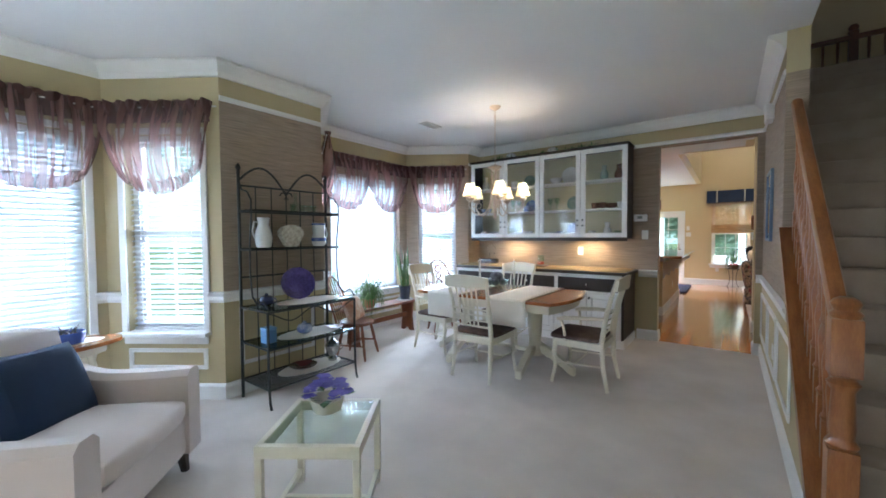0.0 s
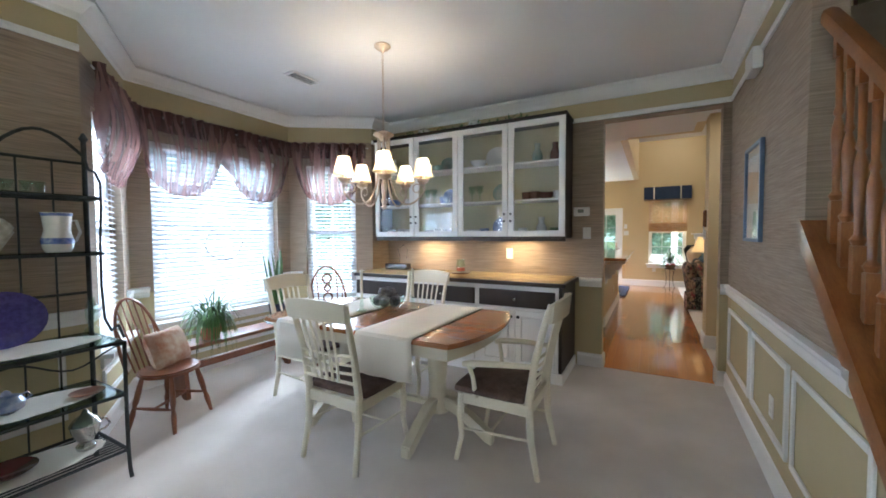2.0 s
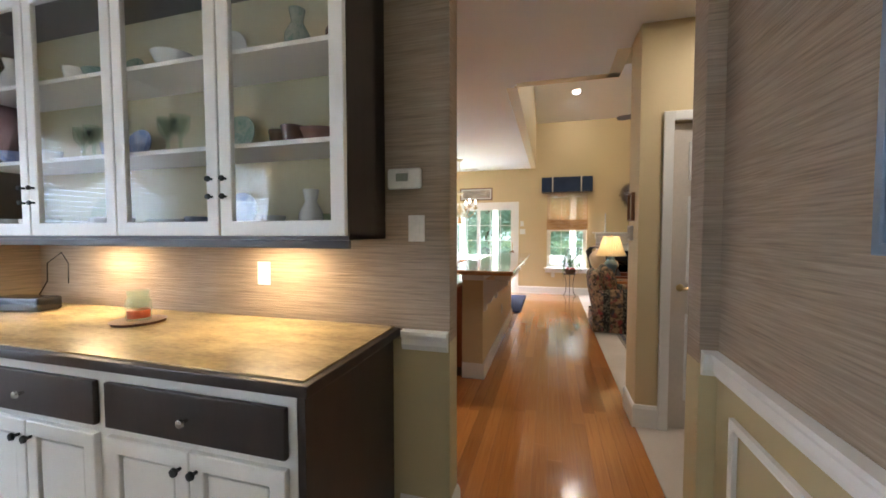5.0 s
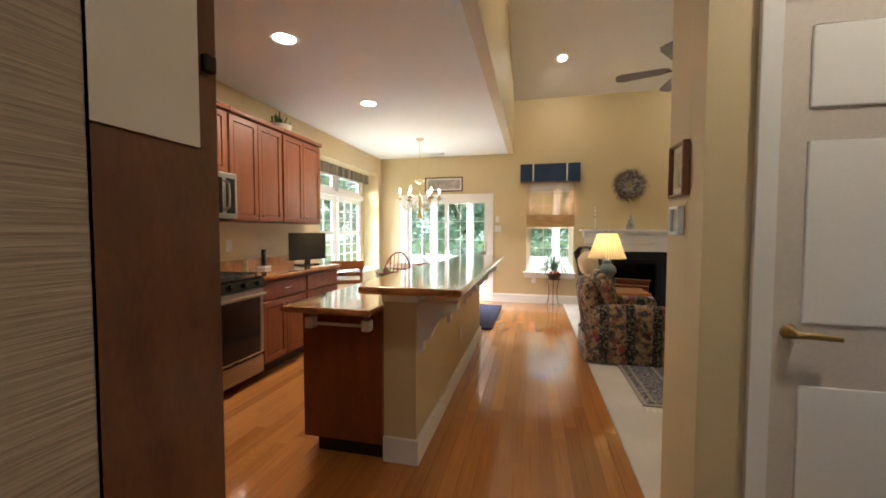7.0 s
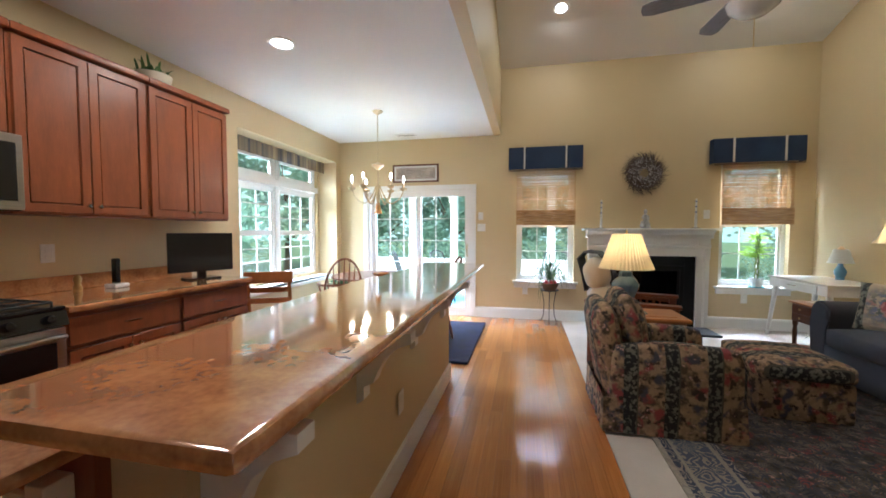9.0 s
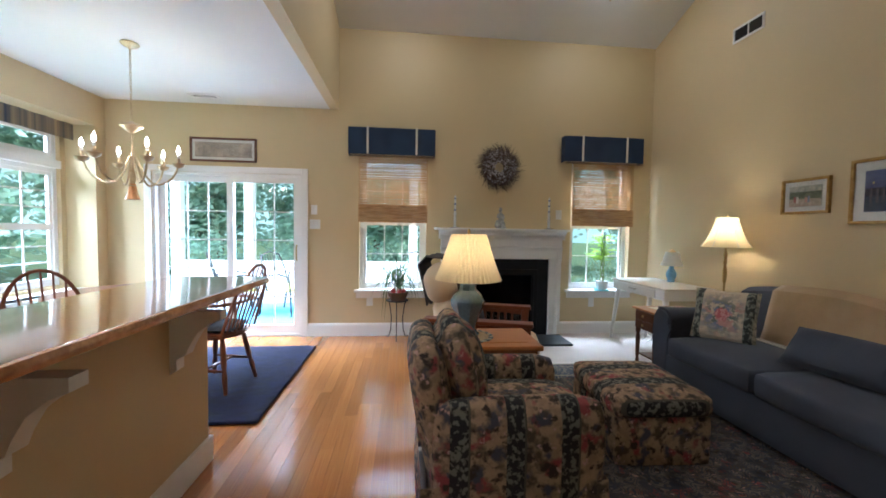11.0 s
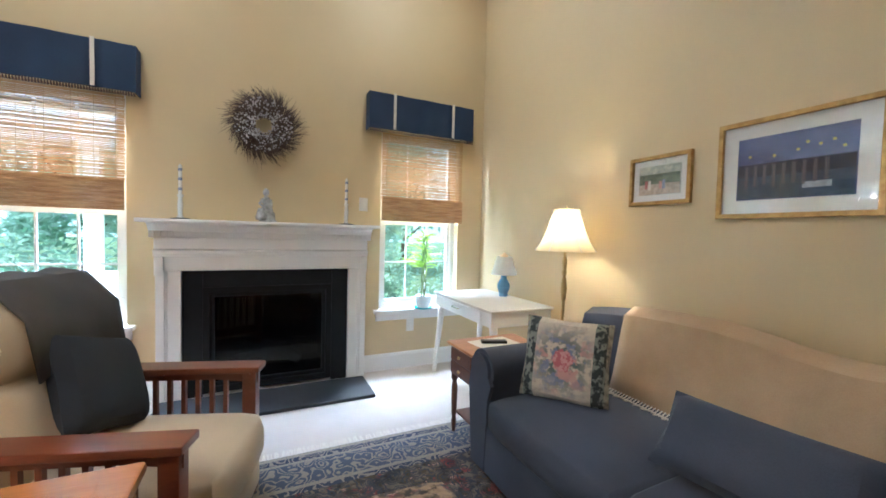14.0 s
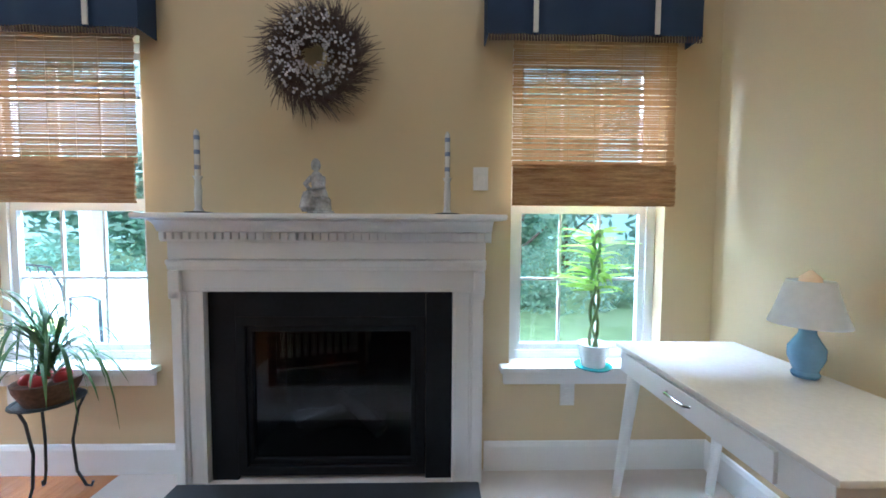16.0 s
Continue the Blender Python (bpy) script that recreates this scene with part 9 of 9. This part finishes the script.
P_GLASS = [(0.03, 0), (0.03, 0.004), (0.006, 0.01), (0.006, 0.06), (0.03, 0.09), (0.034, 0.14), (0.031, 0.14), (0.001, 0.065)]
FLOORS = (UZ0 + 0.0205, SHELVES[0] + 0.0005, SHELVES[1] + 0.0005)


def china_plate(x, z, r, mat, label):
    t = thing("plate", label, "plate", pose(x, 5.32, z) @ pose(0, 0, 0, 78))
    part("dish", blathe([(0.5 * r, 0.0), (0.6 * r, 0.004), (r, 0.018), (r * 0.98, 0.021), (0.58 * r, 0.008), (0.001, 0.006)], (0, r, 0), 26), mat, t)


slots = [
    (-3.05, 2, P_VASE, 0, "teapot"), (-2.90, 2, P_CUP, 4, "cup"), (-2.56, 2, P_CUP, 0, "cup"), (-2.44, 2, P_BOWL, 3, "bowl"), (-1.93, 2, P_BOWL, 0, "bowl"), (-1.30, 2, P_VASE, 3, "figurine vase"), (-1.13, 2, P_VASE, 2, "small jug"),
    (-3.05, 1, P_BOWL, 1, "bowl"), (-2.88, 1, P_CUP, 0, "cup"), (-2.60, 1, P_GLASS, 4, "goblet"), (-2.50, 1, P_GLASS, 4, "goblet"), (-2.38, 1, P_CUP, 1, "cup"), (-2.02, 1, P_GLASS, 4, "goblet"), (-1.92, 1, P_GLASS, 4, "goblet"), (-1.42, 1, P_CUP, 2, "cup"), (-1.32, 1, P_CUP, 2, "cup"), (-1.22, 1, P_BOWL, 2, "bowl"), (-1.10, 1, P_CUP, 0, "cup"),
    (-3.08, 0, P_CUP, 0, "cup"), (-2.95, 0, P_CUP, 0, "cup"), (-2.85, 0, P_CUP, 0, "cup"), (-2.55, 0, P_BOWL, 0, "bowl"), (-2.42, 0, P_CUP, 0, "cup"), (-2.33, 0, P_CUP, 0, "cup"), (-2.0, 0, P_BOWL, 0, "bowl"), (-1.88, 0, P_CUP, 1, "cup"), (-1.46, 0, P_CUP, 0, "cup"), (-1.26, 0, P_VASE, 0, "coffee pot"), (-1.12, 0, P_CUP, 4, "cup"),
]
for x, lv, pr, mi, nm in slots:
    mat, word = CHINA[mi]
    pr = [(a * 1.2, b * 1.25) for a, b in pr]
    ware(nm.replace(" ", "_").replace("figurine_vase", "vase"), pr, x, 5.20 + rnd.uniform(-0.03, 0.05), FLOORS[lv], mat, "%s %s in the glass-door cabinet" % (word, nm), nm.split()[-1], 16)
for x, lv, r, mi, word in ((-2.38, 2, 0.09, 3, "green leaf-shaped"), (-1.78, 2, 0.12, 0, "white and grey"), (-1.72, 1, 0.10, 3, "green painted"), (-2.35, 1, 0.09, 1, "blue and white"), (-1.72, 0, 0.10, 1, "blue and white"), (-2.62, 0, 0.10, 4, "clear glass")):
    china_plate(x, FLOORS[lv] + 0.002, r, CHINA[mi][0], "%s plate standing in the cabinet" % word)
# on top of the cabinet
for x, nm in ((-2.62, "cup"), (-1.98, "tureen")):
    ware(nm, [(0.04, 0), (0.07, 0.03), (0.072, 0.06), (0.05, 0.08), (0.015, 0.09), (0.003, 0.10)], x, 5.20, 2.4705, CERAMIC, "white china %s on top of the cabinet" % nm, nm)


def garland(name, label, pts, spread, n, length, seed, mat=LEAF):
    r2 = random.Random(seed)
    bm = bmesh.new()
    for i in range(n):
        k = r2.uniform(0, len(pts) - 1.001)
        a, b = Vector(pts[int(k)]), Vector(pts[int(k) + 1])
        p = a.lerp(b, k % 1) + Vector((r2.uniform(-spread, spread), r2.uniform(-spread, spread), 0.0))
        leaf_strip(bm, p, r2.uniform(0, 6.28), length * r2.uniform(0.5, 1.2), 0.011, length * r2.uniform(0.1, 1.1), r2.uniform(0.2, 1.0), 4)
    return solid(name, bm, mat, label, "greenery", kind="stuff")


garland("ivy_garland", "trailing dark green ivy along the cabinet top", [(-2.9, 5.2, 2.472), (-2.4, 5.16, 2.472), (-1.8, 5.2, 2.472), (-1.45, 5.16, 2.472)], 0.05, 300, 0.10, 61)
garland("ivy_garland", "trailing ivy along the kitchen cabinets", [(-2.95, 7.2, 2.347), (-2.92, 8.0, 2.347), (-2.95, 8.7, 2.347)], 0.06, 240, 0.06, 62)
bk = thing("potted_plant", "small green plant in a cream basket on the cabinets", "plant", pose(-2.97, 8.95, 2.3455))
part("basket", blathe([(0.07, 0), (0.11, 0.05), (0.12, 0.09), (0.11, 0.09), (0.001, 0.06)], seg=18), CREAM, bk)
bm = bmesh.new()
rnd = random.Random(63)
for i in range(70):
    leaf_strip(bm, (rnd.uniform(-0.07, 0.07), rnd.uniform(-0.07, 0.07), 0.07), rnd.uniform(0, 6.28), rnd.uniform(0.04, 0.13), 0.014, rnd.uniform(0.06, 0.2), rnd.uniform(0.2, 0.9), 4)
part("foliage", bm, LEAF, bk)["kind"] = "stuff"
ware("glass_jug", [(0.09, 0), (0.10, 0.03), (0.095, 0.12), (0.03, 0.17), (0.025, 0.21), (0.03, 0.22), (0.001, 0.22)], -2.97, 7.45, 2.346, surface("olive_glass", (0.10, 0.12, 0.03), None, 5, 0.1, 0, coat=0.6), "round olive glass jug on the kitchen cabinets", "jug")

# ---- breakfast nook ----
nt = thing("breakfast_table", "round glass-topped breakfast table on a wooden pedestal", "table", pose(-1.98, 10.85, 0.03))
part("top", blathe([(0.52, 0.70), (0.525, 0.71), (0.52, 0.72), (0.001, 0.72)], seg=40), DARKWOOD, nt)
part("pedestal", blathe([(0.25, 0), (0.24, 0.03), (0.08, 0.08), (0.06, 0.3), (0.09, 0.6), (0.2, 0.70)], seg=20), DARKWOOD, nt)
windsor(pose(-1.27, 10.72, 0.03, 0, 0, 78), True, "dark bow-back windsor armchair on the navy rug", RUST)
cushion_pillow(pose(-1.27, 10.72, 0.50) @ pose(0, 0, 0, 90, 0, 0), 0.36, 0.36, 0.06, surface("dark_check", (0.05, 0.06, 0.07), (0.02, 0.025, 0.03), 30, 0.9, 0.1), "dark checked seat pad on the windsor chair")
windsor(pose(-2.22, 10.43, 0.03, 0, 0, 33), True, "bow-back windsor armchair at the breakfast table", RUST)
hc = thing("wooden_chair", "honey-coloured wooden chair with a wide top rail", "chair", pose(-2.66, 9.86, 0.0, 0, 0, 28))
part("seat", bbox(-0.21, 0.21, -0.20, 0.21, 0.42, 0.455, 0.012), TABLEWOOD, hc)
for x in (-0.18, 0.18):
    part("leg", btube([(x, 0.18, 0.42), (x * 1.1, 0.20, 0.0)], [0.02, 0.015], 8), TABLEWOOD, hc)
    part("back_post", btube([(x * 1.1, -0.22, 0.0), (x, -0.18, 0.44), (x * 0.98, -0.25, 0.88)], [0.016, 0.02, 0.015], 8), TABLEWOOD, hc)
for z in (0.60, 0.70):
    part("back_slat", bbox(-0.18, 0.18, -0.228, -0.21, z, z + 0.05, 0.006), TABLEWOOD, hc)
part("top_rail", bbox(-0.21, 0.21, -0.262, -0.238, 0.79, 0.90, 0.01), TABLEWOOD, hc)
fic = thing("fern", "leafy green plant in a pot beside the window", "plant", pose(-2.80, 11.55, 0.0))
part("pot", blathe([(0.10, 0), (0.14, 0.26), (0.15, 0.28), (0.135, 0.28), (0.001, 0.25)], seg=18), TERRA, fic)
bm = bmesh.new()
rnd = random.Random(71)
for i in range(240):
    leaf_strip(bm, (rnd.uniform(-0.08, 0.08), rnd.uniform(-0.08, 0.08), 0.27 + rnd.uniform(0, 0.3)), rnd.uniform(0, 6.28), rnd.uniform(0.10, 0.26), 0.022, rnd.uniform(0.06, 0.30), rnd.uniform(0.4, 1.3), 5)
part("foliage", bm, LEAF, fic)["kind"] = "stuff"

# plant stand by the window
ps = thing("plant_stand", "black wrought-iron plant stand with curled feet", "stand", pose(0.10, 12.03, 0.0))
part("ring", btube([(0.125 * math.cos(k * math.tau / 20), 0.125 * math.sin(k * math.tau / 20), 0.46) for k in range(20)], 0.007, 6, True), IRON, ps)
part("plate", blathe([(0.12, 0.452), (0.12, 0.458), (0.001, 0.458)], seg=20), IRON, ps)
for k in range(3):
    a = k * math.tau / 3 + 0.5
    ca, sa = math.cos(a), math.sin(a)
    part("leg", btube([(r * ca, r * sa, z) for r, z in ((0.125, 0.46), (0.10, 0.40), (0.075, 0.25), (0.085, 0.10), (0.115, 0.02), (0.135, 0.008), (0.14, 0.03))], 0.006, 6), IRON, ps)
dr = thing("dracaena", "spiky dracaena in a woven basket with red berries", "plant", pose(0.11, 12.02, 0.459) @ Matrix.Diagonal((1.15, 1.15, 1.2, 1)))
part("basket", blathe([(0.07, 0), (0.10, 0.06), (0.105, 0.085), (0.095, 0.085), (0.001, 0.07)], seg=18), surface("wicker", (0.14, 0.07, 0.035), (0.07, 0.035, 0.018), 30, 0.8, 0.4), dr)
bm = bmesh.new()
rnd = random.Random(72)
for i in range(95):
    leaf_strip(bm, (rnd.uniform(-0.025, 0.025), rnd.uniform(-0.025, 0.025), 0.09 + rnd.uniform(0, 0.16)), rnd.uniform(0, 6.28), rnd.uniform(0.20, 0.42), 0.0085, rnd.uniform(0.12, 0.62), rnd.uniform(0.5, 1.5), 7)
part("foliage", bm, LEAF, dr)["kind"] = "stuff"
for i in range(5):
    bm = bmesh.new()
    bmesh.ops.create_icosphere(bm, subdivisions=2, radius=0.026, matrix=Matrix.Translation((0.055 * math.cos(i * 1.25), 0.055 * math.sin(i * 1.25), 0.09)))
    part("apple", bm, surface("red_skin", (0.42, 0.03, 0.03), None, 8, 0.3, 0), dr)
lb = thing("lucky_bamboo", "braided lucky bamboo in a small white pot on the sill", "plant", pose(2.66, 12.15, 0.5625) @ Matrix.Scale(1.4, 4))
part("saucer", blathe([(0.06, 0), (0.066, 0.008), (0.06, 0.008), (0.001, 0.004)], seg=18), surface("turquoise_glaze", (0.10, 0.45, 0.48), None, 6, 0.2, 0), lb, "turquoise saucer")
part("pot", blathe([(0.04, 0.005), (0.055, 0.08), (0.058, 0.085), (0.05, 0.085), (0.001, 0.07)], seg=18), CERAMIC, lb)
for k in range(3):
    part("stalk", btube([(0.014 * math.cos(t * 9 + k * 2.1), 0.014 * math.sin(t * 9 + k * 2.1), 0.07 + 0.42 * t) for t in ease(0, 1, 14)], 0.006, 7), surface("bamboo_stalk", (0.22, 0.34, 0.09), (0.16, 0.20, 0.07), 12, 0.4, 0.05), lb)
bm = bmesh.new()
rnd = random.Random(73)
for i in range(70):
    t = rnd.uniform(0.45, 1)
    leaf_strip(bm, (0, 0, 0.07 + 0.42 * t), rnd.uniform(0, 6.28), rnd.uniform(0.08, 0.20), 0.007, rnd.uniform(-0.02, 0.12), rnd.uniform(0.3, 1.3), 5, rnd.uniform(0.5, 1.2))
part("foliage", bm, cloth_through("bright_leaf", (0.42, 0.62, 0.10), 0.4, 0.5), lb)["kind"] = "stuff"

# ---- outdoors ----
g = bmesh.new()
prism(g, [(-250, -250), (250, -250), (250, 250), (-250, 250)], -0.6, -0.35, "z")
tagged(new("ground", finish("ground", g, LAWN, False)), "mown green lawn", "ground", kind="structure")
# sky glow and haze are put into this emissive sheet beyond the trees
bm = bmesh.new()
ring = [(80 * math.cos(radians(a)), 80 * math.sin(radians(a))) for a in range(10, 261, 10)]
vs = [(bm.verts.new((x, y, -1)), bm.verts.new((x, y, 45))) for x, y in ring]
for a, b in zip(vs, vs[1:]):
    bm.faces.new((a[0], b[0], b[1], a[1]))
tagged(new("backdrop", finish("backdrop", bm, glow("glowing_haze", (0.58, 0.80, 0.80), 0.19))), "pale distance beyond the garden, its haze painted as glow", "backdrop", kind="structure")
PATIO = surface("pale_concrete", (0.30, 0.34, 0.38), (0.23, 0.26, 0.30), 3, 0.8, 0.1)
slab("pavement", [(-4.6, 12.37), (1.6, 12.37), (1.6, 16.0), (-4.6, 16.0)], -0.34, -0.06, PATIO, "pale concrete porch floor", "pavement")
for x in (-4.4, -3.0, -1.95, -0.85, 0.35, 1.45):
    c = thing("porch_column", "square white porch column", "column", pose(x, 15.8, -0.06), "porch columns")
    part("shaft", bbox(-0.09, 0.09, -0.09, 0.09, 0.0, 2.439, 0.008), WHITE, c)
    part("base", bbox(-0.12, 0.12, -0.12, 0.12, 0.0, 0.18, 0.01), WHITE, c)
pr = thing("porch_roof", "white boarded porch roof on columns", "roof", pose(0, 0, 2.38))
part("ceiling_board", bbox(-4.6, 1.65, 13.9, 16.2, 0.0, 0.04), WHITE, pr)
part("roof_deck", bbox(-4.7, 1.75, 13.85, 16.3, 0.04, 0.16, 0.01), SLATE, pr)
pw = thing("porch_rail_wall", "low white panelled porch wall", "wall", pose(0, 15.8, -0.06))
part("panel", bbox(-4.4, 1.45, -0.03, 0.03, 0.0, 0.62), WHITE, pw)
part("cap", bbox(-4.4, 1.45, -0.07, 0.07, 0.62, 0.67, 0.01), WHITE, pw)
solid("outdoor_rug", bbox(-2.6, 0.4, 12.7, 14.6, -0.058, -0.045, 0.004), surface("aqua_rug", (0.12, 0.33, 0.50), (0.08, 0.24, 0.38), 3, 0.9, 0.1, stretch=(14, 1, 1)), "aqua blue striped outdoor rug on the porch", "rug")


def patio_chair(m, label):
    c = thing("patio_chair", label, "chair", m, "patio chairs")
    for s in (-1, 1):
        part("side_frame", btube([(s * 0.28, 0.26, 0.0), (s * 0.28, 0.24, 0.40), (s * 0.29, 0.22, 0.60), (s * 0.29, 0.05, 0.63), (s * 0.28, -0.22, 0.60), (s * 0.27, -0.32, 0.0)], 0.014, 8), IRON, c)
        part("back_post", btube([(s * 0.25, -0.20, 0.36), (s * 0.25, -0.30, 0.70), (s * 0.20, -0.36, 0.90), (0, -0.38, 0.95)], 0.013, 8), IRON, c)
    for i in range(7):
        x = -0.18 + i * 0.06
        part("back_slat", btube([(x, -0.21, 0.40), (x, -0.31, 0.70), (x * 0.9, -0.37, 0.91)], 0.006, 6), IRON, c)
    bm = bmesh.new()
    cushion(bm, -0.25, 0.25, -0.22, 0.25, 0.36, 0.43, 0.03, 0.01, 4)
    part("seat_cushion", bm, surface("yellow_cushion", (0.55, 0.50, 0.12), None, 5, 0.9, 0.1), c, "yellow seat cushion")
    return c


patio_chair(pose(-1.62, 13.75, -0.045, 0, 0, -112), "black metal patio chair with yellow cushion")
patio_chair(pose(-2.35, 13.6, -0.045, 0, 0, -60), "black metal patio chair with yellow cushion")
patio_chair(pose(0.30, 14.0, -0.045, 0, 0, 170), "black metal patio chair with yellow cushion")
pt2 = thing("patio_table", "round glass patio table with metal frame", "table", pose(0.95, 13.7, -0.06))
part("top", blathe([(0.42, 0.68), (0.42, 0.70), (0.001, 0.70)], seg=30), GREENGLASS, pt2)
part("base", blathe([(0.25, 0), (0.24, 0.02), (0.03, 0.05), (0.03, 0.64), (0.2, 0.68)], seg=14), IRON, pt2)


def leafy(name, label, m, trunk_h, crown, n, seed, leaf=0.16):
    """A tree or shrub: trunk, limbs and a crown of many small leaves in clumps."""
    t = thing(name, label, name, m)
    r2 = random.Random(seed)
    if trunk_h:
        bm = bmesh.new()
        tube(bm, [(0, 0, -0.3), (0.05, 0.02, trunk_h * 0.5), (0.02, 0.05, trunk_h + crown[2] * 0.6)], [0.16, 0.12, 0.04], 8)
        for k in range(5):
            a = k * 1.3
            tube(bm, [(0.03, 0.03, trunk_h * (0.7 + 0.1 * k)), (crown[0] * 0.6 * math.cos(a), crown[1] * 0.6 * math.sin(a), trunk_h + crown[2] * (0.2 + 0.2 * k))], [0.06, 0.02], 6)
        part("trunk", bm, BARK, t)
    vs, fs = [], []
    clumps = [(Vector((r2.gauss(0, 0.5) * crown[0], r2.gauss(0, 0.5) * crown[1], trunk_h + crown[2] * r2.uniform(-0.1, 1.7))), r2.uniform(0.18, 0.42)) for _ in range(26)]
    for i in range(n):
        c, s = r2.choice(clumps)
        p = c + Vector((r2.gauss(0, s * crown[0] * 0.6), r2.gauss(0, s * crown[1] * 0.6), r2.gauss(0, s * crown[2] * 0.5)))
        u = Vector((r2.uniform(-1, 1), r2.uniform(-1, 1), r2.uniform(-0.6, 0.6))).normalized() * leaf * r2.uniform(0.6, 1.3)
        w = u.cross(Vector((r2.uniform(-1, 1), r2.uniform(-1, 1), r2.uniform(-1, 1)))).normalized() * leaf * 0.4
        k = len(vs)
        vs += [p - u, p + w, p + u, p - w]
        fs.append((k, k + 1, k + 2, k + 3))
    me = bpy.data.meshes.new("crown")
    me.from_pydata([tuple(v) for v in vs], [], fs)
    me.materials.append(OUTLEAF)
    o = new("crown", me)
    o.parent = t
    o["kind"] = "stuff"
    return t


rnd = random.Random(81)
for i, (x, y, s) in enumerate(((-6.5, 22, 1.0), (-3.6, 24, 1.2), (-1.0, 22.5, 0.9), (1.6, 24, 1.1), (4.2, 21, 0.9), (6.6, 24, 1.2), (-9.5, 20, 1.1), (9.5, 22, 1.0))):
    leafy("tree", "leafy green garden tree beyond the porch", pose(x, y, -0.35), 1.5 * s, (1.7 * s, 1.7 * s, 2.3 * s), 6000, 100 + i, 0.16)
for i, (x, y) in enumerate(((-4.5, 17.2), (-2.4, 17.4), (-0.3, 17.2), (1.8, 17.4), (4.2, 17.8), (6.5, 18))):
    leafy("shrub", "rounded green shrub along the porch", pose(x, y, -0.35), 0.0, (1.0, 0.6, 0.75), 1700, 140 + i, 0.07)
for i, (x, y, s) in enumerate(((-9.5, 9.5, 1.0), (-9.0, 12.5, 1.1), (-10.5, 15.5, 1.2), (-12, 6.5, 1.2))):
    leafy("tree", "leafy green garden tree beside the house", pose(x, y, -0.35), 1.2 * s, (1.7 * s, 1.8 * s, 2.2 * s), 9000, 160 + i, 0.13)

# ---- oak floor strips ----
rnd = random.Random(91)
bm = bmesh.new()
box(bm, 0, 1, 0, 1, -0.012, 0.0)
plank_mesh = finish("plank", bm, PLANK, False)
fl1 = bpy.data.objects["floor_1"]
nstrip = 42
x0, x1 = -3.13, 0.279
sw = (x1 - x0) / nstrip
for i in range(nstrip):
    y = 5.425
    first = True
    while y < 12.2:
        ln = rnd.uniform(0.5, 1.4) if first else rnd.uniform(1.0, 1.6)
        first = False
        e = min(y + ln, 12.2)
        if 12.2 - e < 0.3:
            e = 12.2
        o = new("plank", plank_mesh)
        o.parent = fl1
        o.location = (x0 + i * sw + 0.0006, y + 0.0006, 0.0)
        o.scale = (sw - 0.0012, e - y - 0.0012, 1.0)
        y = e
